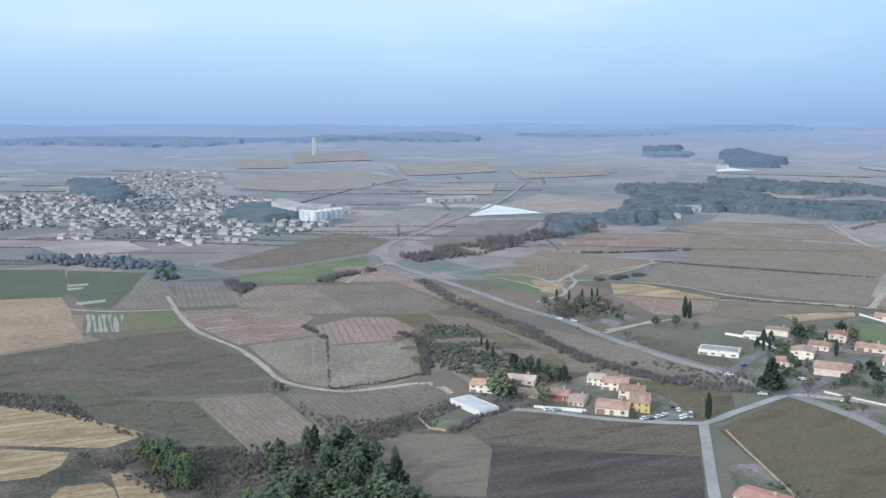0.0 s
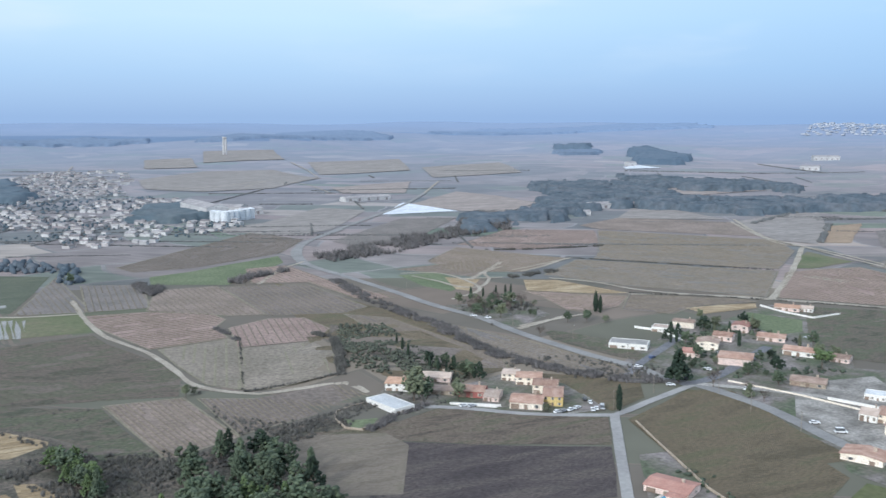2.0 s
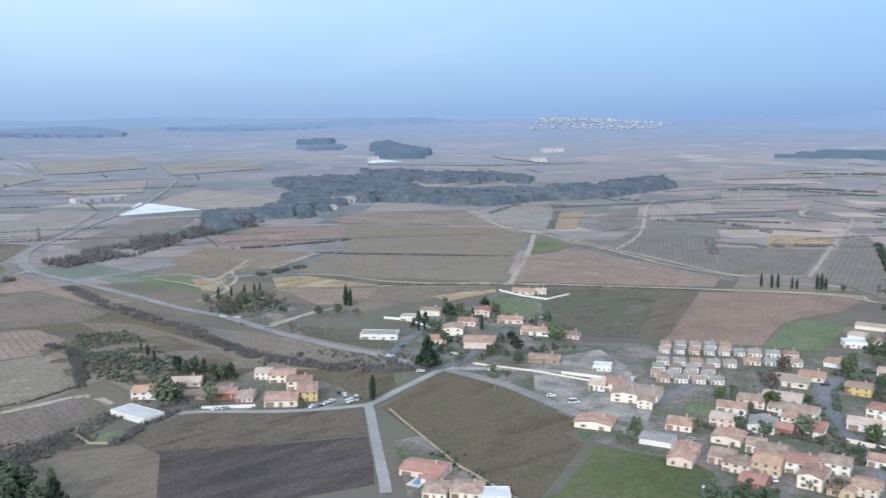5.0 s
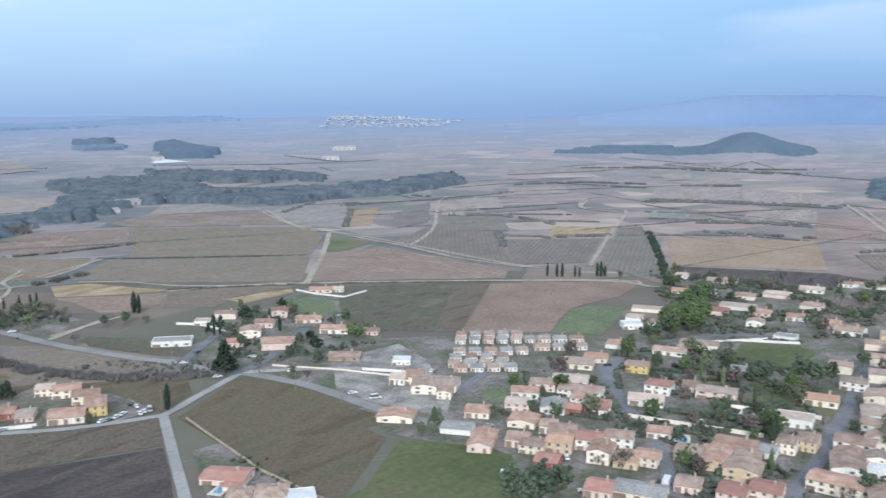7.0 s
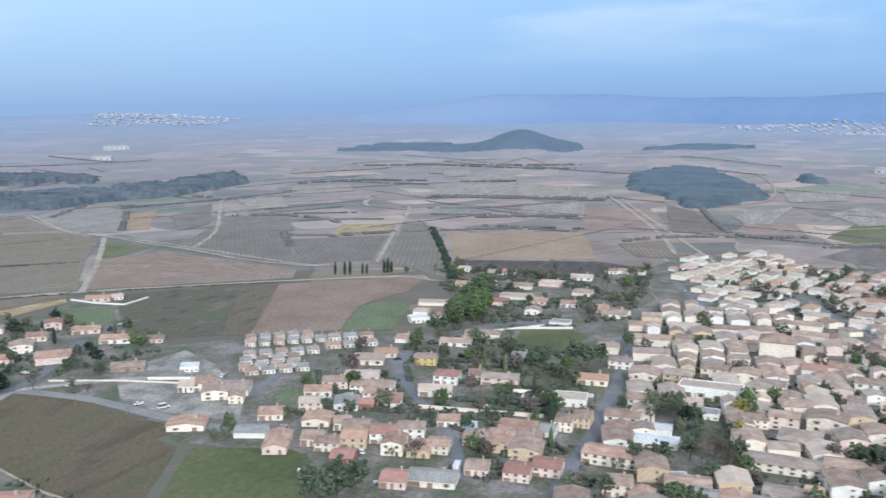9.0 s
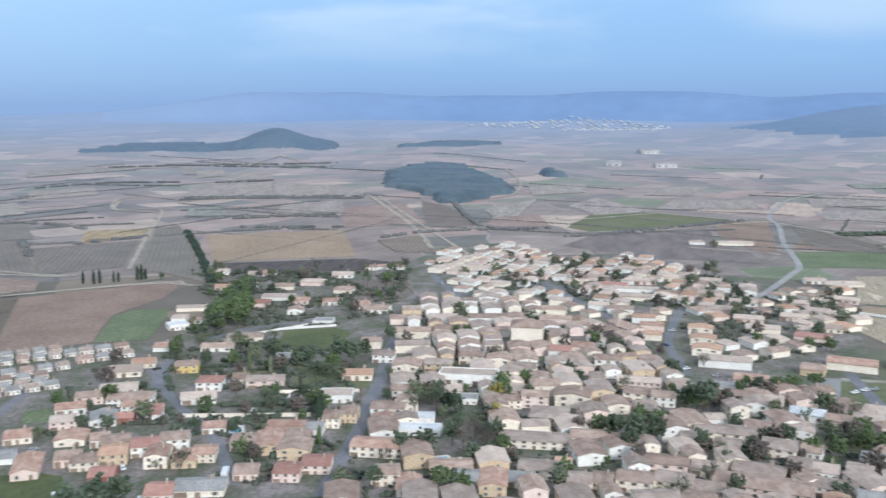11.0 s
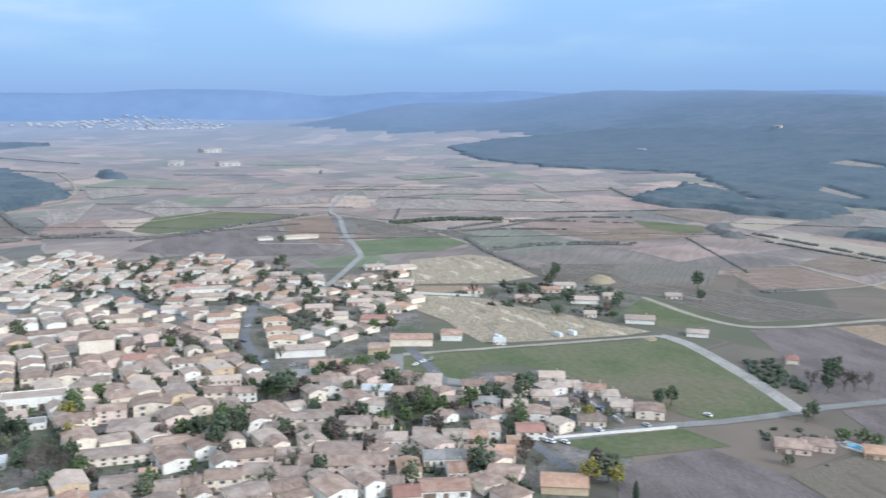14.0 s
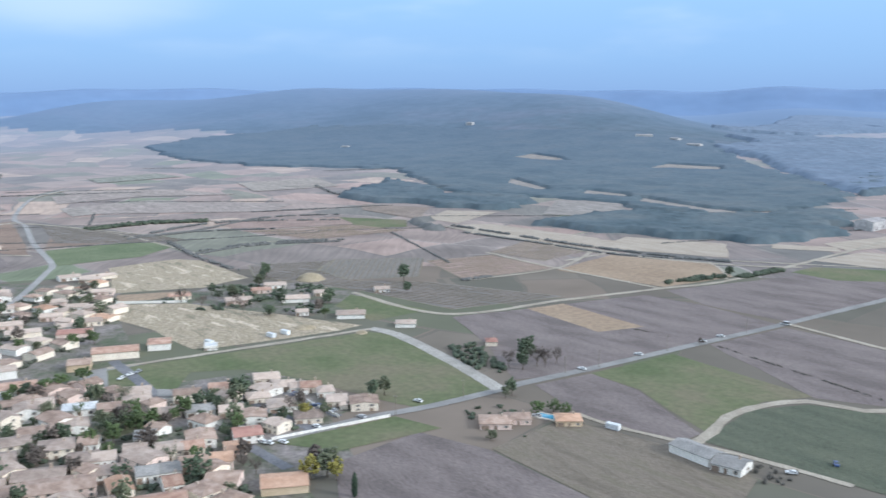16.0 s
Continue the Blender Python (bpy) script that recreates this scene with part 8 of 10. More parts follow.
house("two", 309.4, -159.6, -109, 11.4, 10.0, 4.2, "white", "red", "southern edge houses")
house("two", 298.0, -148.7, -111, 8.1, 9.0, 4.2, "pink", "orange", "southern edge houses")
house("low", 291.4, -139.7, -114, 9.6, 9.0, 4.0, "pink", "orange", "southern edge houses")
house("low", 294.1, -130.4, -111, 10.8, 9.0, 4.0, "pink", "brown", "southern edge houses")
house("low", 293.9, -120.4, -103, 8.3, 9.0, 3.8, "white", "grey", "southern edge houses")
house("low", 295.4, -113.0, -107, 7.9, 9.0, 4.0, "white", "grey", "southern edge houses")
house("front", 287.8, -100.6, -101, 8.1, 12.0, 4.6, "cream", "orange", "southern edge houses")
house("low", 281.2, -116.8, -102, 6.8, 9.0, 4.0, "white", "terracotta", "southern edge houses")
house("low", 268.1, -107.5, -104, 16.9, 10.0, 4.0, "white", "terracotta", "southern edge houses")
house("low", 267.7, -93.4, -102, 9.2, 9.0, 4.0, "pink", "red", "southern edge houses")
house("shed", 258.1, -148.8, -116, 16.4, 11.0, 3.6, "ochre", "orange", "southern edge houses")
house("low", 276.8, -92.0, -103, 6.6, 9.0, 4.0, "white", "taupe", "southern edge houses")
house("low", 585.5, -243.8, -112, 14.7, 9.0, 3.0, "cream", "terracotta", "southern edge houses")
house("low", 546.8, -269.3, -110, 17.1, 11.0, 3.6, "pink", "pale", "southern edge houses")
house("low", 580.0, -314.5, -113, 15.5, 10.0, 3.2, "white", "pale", "southern edge houses")
house("low", 570.2, -298.4, -114, 13.7, 9.0, 3.0, "pink", "terracotta", "southern edge houses")
house("villa", 530.3, -304.0, -117, 18.2, 12.0, 3.2, "white", "pale", "southern edge houses")
house("low", 536.3, -329.1, -116, 11.9, 10.0, 3.0, "cream", "pale", "southern edge houses")
house("villa", 467.4, -309.0, -122, 17.5, 12.0, 3.2, "white", "pale", "southern edge houses")
house("low", 491.7, -287.6, -121, 8.0, 8.0, 2.8, "white", "pale", "southern edge houses")
house("two_hip", 468.6, -184.5, -113, 11.8, 12.0, 4.4, "white", "terracotta", "southern edge houses")
house("flat", 448.9, -206.0, -115, 7.0, 7.0, 2.6, "white", "sheet", "southern edge houses")
house("low", 521.2, -369.3, -119, 10.6, 10.0, 3.0, "white", "pale", "southern edge houses")
# ---- the town between: streets of houses ----
CLEAR = [[(508.4, 153.5), (523.3, 124.6), (506.8, 111.1), (470.7, 115.5), (454.7, 123.4), (460.7, 142.6)], [(363.3, -102.9), (381.8, -117.8), (365.5, -143.2), (341.6, -132.5), (339.3, -108.5)], [(381.2, -25.8), (384.5, -43.8), (351.2, -52.4), (335.5, -39.1), (345.5, -26.2)], [(439.6, 130.8), (459.4, 107.0), (410.2, 90.7), (410.9, 109.4)], [(459.4, 107.0), (493.7, 98.9), (437.8, 79.6), (410.0, 82.7)], [(404.9, -56.5), (422.3, -78.2), (395.4, -80.4), (371.8, -72.5), (380.0, -58.6)], [(354.9, 48.7), (361.3, 35.2), (328.7, 23.3), (312.4, 38.8)], [(556.9, -89.3), (555.7, -121.7), (511.8, -116.3), (499.6, -87.5)], [(392.4, 49.5), (388.0, 21.0), (333.9, 10.9), (308.8, 21.2), (313.5, 41.0)], [(658.3, 155.2), (691.5, 107.5), (627.3, 91.3), (594.7, 98.2), (589.2, 125.4)]]
quarter([(401.1, 75.7), (480.8, 74.8), (548.0, 92.0), (596.6, 81.0), (632.3, 29.6), (560.0, -2.8), (515.2, -22.8), (500.5, -61.5), (432.2, -71.3), (395.1, -89.6), (394.3, -110.6), (348.9, -115.9), (311.5, -133.0), (285.6, -141.3), (265.6, -138.4), (273.2, 69.0), (303.1, 68.0), (355.8, 72.2)], 12, 10.0, 13.0, ("town", "town_low", "town_low", "long", "town_low", "long"), ("cream", "white", "cream", "ochre", "white", "pink"), ("taupe", "brown", "taupe", "pale", "brown"), (8, 18), (4.0, 6.6), "houses of the old town", 5, 0.97, CLEAR, 3, (0, 180, 0, 180, 0, 180, 90))
quarter([(751.7, 101.8), (843.5, 93.0), (870.0, 41.5), (840.5, 8.3), (791.5, -2.4), (775.0, -41.8), (820.3, -85.5), (757.8, -118.3), (692.5, -117.8), (667.8, -157.1), (589.2, -124.6), (599.5, -87.7), (610.7, -34.0), (612.2, 9.1), (623.6, 60.9)], -20, 17, 17, ("villa", "two", "villa_wing", "two_hip"), ("white", "cream", "white", "pink"), ("pale", "brown", "pale", "orange"), (9, 14.5), (3.0, 4.4), "houses of the hillside estate", 6, 0.97, CLEAR)
quarter([(608.4, -96.7), (589.2, -124.6), (667.3, -170.0), (665.5, -221.5), (553.2, -190.2), (509.8, -173.1), (485.3, -133.3), (452.2, -89.1), (475.2, -77.5)], 25, 19, 19, ("villa", "two", "villa_wing", "two_hip"), ("white", "cream", "pink", "cream"), ("brown", "pale", "orange", "brown"), (9, 14.5), (3.0, 4.4), "houses of the southern estate", 7, 0.9, CLEAR)
quarter([(632.3, 29.6), (601.4, -33.6), (590.7, -82.7), (500.3, -68.0), (515.2, -22.8), (560.0, -2.8)], 30, 17, 16, ("villa", "two", "town_low", "two_hip"), ("white", "cream", "pink", "cream"), ("brown", "pale", "brown"), (9, 12), (3.2, 5.4), "houses near the centre", 8, 0.9, CLEAR)
quarter([(423.9, -78.2), (421.5, -121.5), (379.0, -162.7), (362.5, -198.0), (302.9, -210.4), (305.5, -173.5), (284.3, -143.2), (235.7, -140.2), (301.9, -54.7)], 15, 16, 15, ("villa", "two", "villa_wing", "two_hip"), ("white", "cream", "pink", "cream"), ("brown", "brown", "pale"), (8.5, 12), (3.4, 5.2), "southern edge houses", 12, 0.9, CLEAR)
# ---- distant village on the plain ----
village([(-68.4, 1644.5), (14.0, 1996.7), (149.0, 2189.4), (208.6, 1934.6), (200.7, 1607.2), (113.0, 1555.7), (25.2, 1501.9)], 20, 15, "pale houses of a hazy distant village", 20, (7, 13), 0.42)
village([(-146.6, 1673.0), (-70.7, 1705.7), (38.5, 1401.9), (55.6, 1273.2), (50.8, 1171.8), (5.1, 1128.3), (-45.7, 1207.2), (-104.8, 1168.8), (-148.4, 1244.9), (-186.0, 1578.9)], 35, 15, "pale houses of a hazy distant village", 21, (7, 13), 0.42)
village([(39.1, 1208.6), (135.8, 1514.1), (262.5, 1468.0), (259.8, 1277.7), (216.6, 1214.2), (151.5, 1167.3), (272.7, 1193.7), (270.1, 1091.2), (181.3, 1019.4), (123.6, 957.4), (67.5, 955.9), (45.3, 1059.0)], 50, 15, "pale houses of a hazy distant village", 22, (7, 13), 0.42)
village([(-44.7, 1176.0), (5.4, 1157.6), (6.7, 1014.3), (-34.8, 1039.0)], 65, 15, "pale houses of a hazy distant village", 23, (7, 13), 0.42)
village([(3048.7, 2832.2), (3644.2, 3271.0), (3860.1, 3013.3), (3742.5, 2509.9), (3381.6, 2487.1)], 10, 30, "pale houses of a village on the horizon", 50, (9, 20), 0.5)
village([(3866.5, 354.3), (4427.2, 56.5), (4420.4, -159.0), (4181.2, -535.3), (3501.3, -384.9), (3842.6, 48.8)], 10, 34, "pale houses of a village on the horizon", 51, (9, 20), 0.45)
village([(32.7, 1862.8), (284.0, 2369.0), (245.3, 1791.0), (146.3, 1626.9)], 10, 26, "pale houses of a village on the horizon", 52, (9, 20), 0.25)
# ---- woods, scrub and hedges ----
brush("wood", "bare riverside wood along the valley", [(263.3, 822.4), (392.4, 905.7), (488.9, 962.0), (548.7, 1056.1), (580.9, 989.9), (540.2, 920.1), (449.8, 884.5), (342.9, 804.6), (272.0, 782.4)], 4.6, 2.9, "bare", 1, 0.16, 1.15)
canopy("wood", "bare riverside wood along the valley", [(580.9, 989.9), (721.0, 1134.9), (783.7, 1157.2), (904.7, 1444.7), (997.1, 1456.3), (1008.8, 1352.8), (980.8, 1240.2), (835.4, 1067.3), (721.9, 1052.1), (594.4, 959.5)], 6, 9.9, "valley", 2)
canopy("wood", "dark valley wood in the haze", [(1213.3, 1628.9), (1250.8, 1530.8), (1346.6, 1372.1), (1374.9, 1266.1), (1243.9, 1144.5), (1125.9, 1246.6), (1055.9, 1335.8)], 6.75, 9.9, "valley", 3)
canopy("wood", "dark valley wood in the haze", [(915.7, 1157.3), (1016.7, 1100.8), (1116.8, 1026.4), (979.0, 898.3), (906.3, 939.4), (866.0, 999.3), (820.4, 1047.9)], 6, 9.9, "valley", 4)
canopy("wood", "dark valley wood in the haze", [(950.0, 1005.0), (1175.5, 1047.5), (1272.7, 1021.1), (1552.8, 1073.9), (1362.2, 905.4), (1110.7, 873.3), (960.3, 921.5)], 6.75, 9.9, "valley", 5)
canopy("wood", "distant dark wood round a farm", [(1911.8, 2512.9), (2022.2, 2539.1), (1936.1, 2210.2), (1634.9, 1875.2), (1487.3, 1907.6)], 12.0, 13.2, "far", 6)
canopy("wood", "distant dark wood round a farm", [(1785.7, 2786.4), (1895.8, 2677.0), (1820.2, 2569.3), (1743.4, 2685.1)], 12.0, 13.2, "far", 7)
canopy("wood", "dark wood inside the distant village", [(-50.0, 1998.1), (34.9, 1963.0), (62.3, 1597.1), (24.8, 1482.0), (-34.1, 1667.7)], 8.25, 8.8, "far", 8)
canopy("wood", "dark wood inside the distant village", [(203.0, 1369.2), (266.3, 1394.0), (262.1, 1197.6), (199.0, 1117.3), (144.9, 1169.8)], 8.25, 8.8, "far", 9)
brush("wood", "hazy garden trees of the distant village", [(-186.0, 1578.9), (-70.7, 1705.7), (154.0, 2093.1), (218.0, 1665.9), (259.8, 1277.7), (267.2, 1079.7), (123.6, 957.4), (44.1, 1034.1), (-104.8, 1168.8)], 10, 2.0, "far", 320, 0.35, 0.9)
brush("wood", "row of dark trees between fields", [(-66.4, 936.8), (-2.0, 913.0), (63.7, 842.2), (58.0, 761.3), (44.3, 766.3), (33.9, 820.6), (-35.2, 878.8)], 6, 3.2, "valley", 10, 0.2, 1.1)
brush("scrub", "dark evergreen scrub on a hillock", [(188.8, 537.9), (217.3, 527.3), (209.8, 451.5), (220.3, 402.4), (202.1, 394.8), (173.0, 404.9), (154.2, 426.4)], 2.3, 1.15, "maquis", 11, 0.22, 1.0)
brush("scrub", "grey thorny scrub beside terraces", [(-62.3, 479.1), (-19.1, 456.2), (2.2, 395.1), (29.0, 363.8), (27.8, 319.5), (18.6, 312.6), (-0.7, 349.7), (-12.8, 372.8), (10.1, 370.8), (15.6, 384.9), (-20.7, 427.4), (-60.4, 462.3)], 1.9, 0.95, "scrub", 12, 0.2, 1.0)
brush("scrub", "grey thorny scrub between vineyards", [(32.5, 365.9), (52.9, 346.3), (86.7, 356.1), (130.8, 376.7), (150.8, 386.3), (154.1, 373.5), (112.7, 353.7), (80.6, 331.4), (56.7, 331.1), (28.7, 319.1)], 1.9, 0.95, "scrub", 13, 0.15, 1.0)
brush("scrub", "scattered tufts in a dry meadow", [(-68.7, 536.0), (-11.3, 558.0), (48.1, 568.9), (75.0, 482.3), (72.5, 433.6), (0.8, 450.6), (-65.9, 511.7)], 9, 0.7, "scrub", 330, 0.55, 1.0)
brush("scrub", "scattered tufts in a dry meadow", [(-48.9, 494.5), (0.7, 441.3), (37.0, 423.1), (50.0, 355.9), (31.1, 363.0), (14.7, 398.0), (-21.1, 440.4)], 7, 0.7, "scrub", 331, 0.5, 1.0)
brush("scrub", "scrub round a field corner", [(82.0, 440.3), (85.3, 428.8), (85.9, 383.3), (85.1, 364.0), (81.6, 380.9)], 3.0, 1.2, "scrub", 14, 0.3, 1.0)
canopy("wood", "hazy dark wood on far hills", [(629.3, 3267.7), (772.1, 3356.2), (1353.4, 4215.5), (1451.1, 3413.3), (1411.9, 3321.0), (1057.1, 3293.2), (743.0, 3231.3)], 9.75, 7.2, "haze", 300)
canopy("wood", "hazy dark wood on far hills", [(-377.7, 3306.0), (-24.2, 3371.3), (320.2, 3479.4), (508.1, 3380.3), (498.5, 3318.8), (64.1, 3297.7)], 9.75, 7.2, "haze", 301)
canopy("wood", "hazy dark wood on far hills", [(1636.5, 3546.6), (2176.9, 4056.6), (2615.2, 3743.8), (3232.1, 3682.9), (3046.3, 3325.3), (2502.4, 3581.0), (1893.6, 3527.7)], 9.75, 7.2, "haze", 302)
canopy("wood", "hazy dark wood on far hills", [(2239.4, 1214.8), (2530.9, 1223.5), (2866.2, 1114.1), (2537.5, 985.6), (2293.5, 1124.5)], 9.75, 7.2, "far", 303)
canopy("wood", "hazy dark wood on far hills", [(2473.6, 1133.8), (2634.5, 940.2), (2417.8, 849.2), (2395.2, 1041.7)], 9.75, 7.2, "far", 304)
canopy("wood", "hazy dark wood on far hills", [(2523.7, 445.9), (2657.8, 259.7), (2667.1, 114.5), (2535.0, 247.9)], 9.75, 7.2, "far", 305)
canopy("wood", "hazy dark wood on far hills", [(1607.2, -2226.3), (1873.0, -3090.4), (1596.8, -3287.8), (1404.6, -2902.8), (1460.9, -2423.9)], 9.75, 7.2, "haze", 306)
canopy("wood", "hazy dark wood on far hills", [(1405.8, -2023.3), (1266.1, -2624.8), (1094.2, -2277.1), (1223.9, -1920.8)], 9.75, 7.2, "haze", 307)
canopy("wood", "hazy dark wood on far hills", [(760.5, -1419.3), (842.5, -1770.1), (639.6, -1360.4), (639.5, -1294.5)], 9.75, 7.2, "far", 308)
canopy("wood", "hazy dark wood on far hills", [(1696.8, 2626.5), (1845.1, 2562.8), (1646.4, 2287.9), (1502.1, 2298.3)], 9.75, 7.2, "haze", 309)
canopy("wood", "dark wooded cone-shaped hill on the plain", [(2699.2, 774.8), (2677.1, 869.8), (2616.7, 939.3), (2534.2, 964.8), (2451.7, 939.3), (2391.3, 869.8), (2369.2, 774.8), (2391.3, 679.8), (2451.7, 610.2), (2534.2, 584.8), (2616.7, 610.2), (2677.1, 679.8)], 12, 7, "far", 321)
hedge("bare bushes along the stream", [(242.3, 690.1), (238.6, 611.5), (244.2, 526.0), (251.7, 493.0)], 10, 1.3, "bare", 15, 1.2, 0.35)
hedge("bare bushes along the stream", [(243.6, 496.0), (244.6, 425.1), (259.4, 387.9), (278.6, 358.5), (295.4, 350.2)], 10, 1.4, "bare", 16, 1.2, 0.3)
hedge("tall bare hedge along the field edge", [(134.9, 345.3), (156.9, 360.5), (171.8, 366.0)], 5, 1.1, "bare", 17, 1.2, 0.1)
hedge("bare trees in the valley bottom", [(220.2, 751.5), (185.7, 733.9), (166.4, 712.7)], 9, 2.5, "bare", 18, 1.2, 0.2)
hedge("bushy bank between vineyards", [(118.5, 564.1), (122.3, 541.2), (123.7, 525.2)], 4, 0.9, "bare", 19, 1.0, 0.12)
hedge("dark bushes at the vineyard edge", [(169.1, 523.6), (175.2, 504.4), (155.2, 436.3), (149.3, 417.0)], 5, 1.2, "scrub", 20, 1.0, 0.12)
hedge("dark hedge under the vineyard", [(101.9, 422.5), (129.2, 423.1), (151.7, 419.5)], 2, 0.8, "scrub", 21, 1.0, 0.12)
hedge("dark hedge between vineyards", [(126.4, 531.9), (102.3, 426.4)], 1.2, 0.55, "scrub", 22, 1.0, 0.12)
hedge("bushes at the field corner", [(96.6, 738.6), (100.6, 690.9), (109.4, 720.5)], 9, 2.2, "bare", 23, 1.0, 0.12)
hedge("dark tree line between vineyards", [(915.5, 379.6), (803.5, 323.7), (648.0, 251.0)], 5, 1.8, "cypress", 24, 1.2, 0.15)
hedge("long dark orchard hedge", [(973.2, -301.5), (985.1, -365.2), (964.0, -429.3)], 14, 3.0, "pine", 25, 0.8, 0.05)
canopy("wood", "dark wood on a low knoll", [(1492.3, 276.0), (1820.4, 322.7), (1970.1, 277.0), (1943.8, 190.2), (1595.7, 77.6), (1406.4, 55.2), (1281.1, 101.6), (1209.6, 140.8), (1348.7, 181.8)], 6.75, 6.6, "far", 26)
canopy("wood", "small dark wood in the plain", [(1839.7, 16.2), (1811.3, -28.8), (1719.0, -27.6), (1706.8, 14.8)], 9.75, 9.9, "far", 27)
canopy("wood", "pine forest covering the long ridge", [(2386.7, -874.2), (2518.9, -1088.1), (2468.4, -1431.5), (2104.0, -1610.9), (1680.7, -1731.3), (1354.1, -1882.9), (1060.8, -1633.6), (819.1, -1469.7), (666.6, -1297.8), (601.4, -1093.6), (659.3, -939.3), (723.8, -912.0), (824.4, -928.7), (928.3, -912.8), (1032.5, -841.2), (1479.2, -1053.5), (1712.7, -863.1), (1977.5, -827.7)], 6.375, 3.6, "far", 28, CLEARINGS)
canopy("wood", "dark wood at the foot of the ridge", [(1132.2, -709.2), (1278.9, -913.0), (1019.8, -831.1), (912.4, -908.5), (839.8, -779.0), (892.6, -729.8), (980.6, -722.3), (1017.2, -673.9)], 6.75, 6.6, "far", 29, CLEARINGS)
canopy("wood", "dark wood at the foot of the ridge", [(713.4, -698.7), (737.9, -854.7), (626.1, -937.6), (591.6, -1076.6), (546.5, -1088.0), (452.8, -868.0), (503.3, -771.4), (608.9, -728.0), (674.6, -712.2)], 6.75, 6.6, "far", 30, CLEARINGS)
canopy("wood", "dark copse beside a straw field", [(825.7, -614.8), (822.1, -636.3), (762.8, -618.6), (732.0, -586.9), (753.1, -573.2)], 6, 5.5, "mid", 31)
hedge("bushes beside the country road", [(412.2, -554.1), (407.7, -589.2), (404.0, -613.0)], 7, 1.8, "pine", 32, 1.2, 0.12)
hedge("bushes beside the country road", [(393.1, -619.5), (390.8, -670.3)], 7, 1.8, "pine", 33, 1.2, 0.12)
brush("scrub", "dark bushes round farm buildings", [(388.2, -320.1), (364.7, -330.1), (333.1, -315.0), (314.1, -306.0), (321.1, -296.9), (356.2, -302.9)], 4, 2.2, "pine", 34, 0.3, 1.0)
hedge("long dark hedge below terraces", [(476.7, 711.8), (597.5, 574.3)], 2, 0.7, "scrub", 35, 1.0, 0.12)
hedge("dark hedge along vineyards", [(421.3, 544.8), (497.0, 478.2), (587.8, 363.4)], 2, 0.7, "scrub", 36, 1, 0.3)
hedge("thin dark hedgerow between parcels", [(1260.4, 522.8), (1290.2, 432.5), (1313.3, 305.9)], 5, 2.0, "mid", 40, 0.9, 0.25)
hedge("thin dark hedgerow between parcels", [(819.2, 454.0), (869.7, 410.0)], 5, 2.0, "mid", 41, 0.9, 0.25)
hedge("thin dark hedgerow between parcels", [(965.7, 591.0), (944.9, 524.4), (920.1, 496.1)], 5, 2.0, "mid", 42, 0.9, 0.25)
hedge("thin dark hedgerow between parcels", [(928.5, 658.4), (969.9, 585.6)], 5, 2.0, "mid", 43, 0.9, 0.25)
hedge("thin dark hedgerow between parcels", [(834.3, 841.2), (1082.4, 941.0), (1120.2, 815.6)], 5, 2.0, "mid", 44, 0.9, 0.25)
hedge("thin dark hedgerow between parcels", [(1822.7, 919.0), (1957.7, 721.0), (2084.4, 491.6)], 5, 2.0, "mid", 45, 0.9, 0.25)
hedge("thin dark hedgerow between parcels", [(827.6, 513.0), (744.6, 454.9)], 5, 2.0, "mid", 46, 0.9, 0.25)
hedge("thin dark hedgerow between parcels", [(913.9, 794.6), (774.4, 681.9)], 5, 2.0, "mid", 47, 0.9, 0.25)
hedge("thin dark hedgerow between parcels", [(1373.4, 830.7), (1489.8, 761.1), (1522.5, 638.0)], 5, 2.0, "mid", 48, 0.9, 0.25)
hedge("thin dark hedgerow between parcels", [(1028.2, 374.9), (1076.8, 296.3)], 5, 2.0, "mid", 49, 0.9, 0.25)
hedge("thin dark hedgerow between parcels", [(1243.4, 501.6), (1312.1, 313.7), (1294.5, 262.0)], 5, 2.0, "mid", 60, 0.9, 0.25)
hedge("thin dark hedgerow between parcels", [(1523.7, 575.7), (1575.6, 490.4)], 5, 2.0, "mid", 61, 0.9, 0.25)
hedge("thin dark hedgerow between parcels", [(1055.0, 337.2), (1090.0, 261.4)], 5, 2.0, "mid", 62, 0.9, 0.25)
hedge("thin dark hedgerow between parcels", [(900.8, 166.6), (952.3, 116.9), (993.3, -2.1)], 5, 2.0, "mid", 63, 0.9, 0.25)
hedge("thin dark hedgerow between parcels", [(946.3, -49.8), (1083.9, -227.2)], 5, 2.0, "mid", 64, 0.9, 0.25)
hedge("thin dark hedgerow between parcels", [(1322.4, 145.7), (1005.5, 73.3), (993.3, -2.1)], 5, 2.0, "mid", 65, 0.9, 0.25)
hedge("thin dark hedgerow between parcels", [(960.1, 337.0), (973.8, 225.0)], 5, 2.0, "mid", 66, 0.9, 0.25)
hedge("thin dark hedgerow between parcels", [(1915.3, 835.6), (1933.5, 611.9), (1970.1, 468.7)], 5, 2.0, "mid", 67, 0.9, 0.25)
hedge("thin dark hedgerow between parcels", [(766.2, -629.3), (559.7, -640.3), (439.8, -671.5)], 4, 1.5, "mid", 80, 0.9, 0.3)
hedge("thin dark hedgerow between parcels", [(835.8, -335.6), (719.7, -319.6)], 4, 1.5, "mid", 81, 0.9, 0.3)
hedge("thin dark hedgerow between parcels", [(771.1, -336.6), (776.3, -413.6), (748.9, -479.9)], 4, 1.5, "mid", 82, 0.9, 0.3)
hedge("thin dark hedgerow between parcels", [(515.7, -440.9), (514.7, -468.6)], 4, 1.5, "mid", 83, 0.9, 0.3)
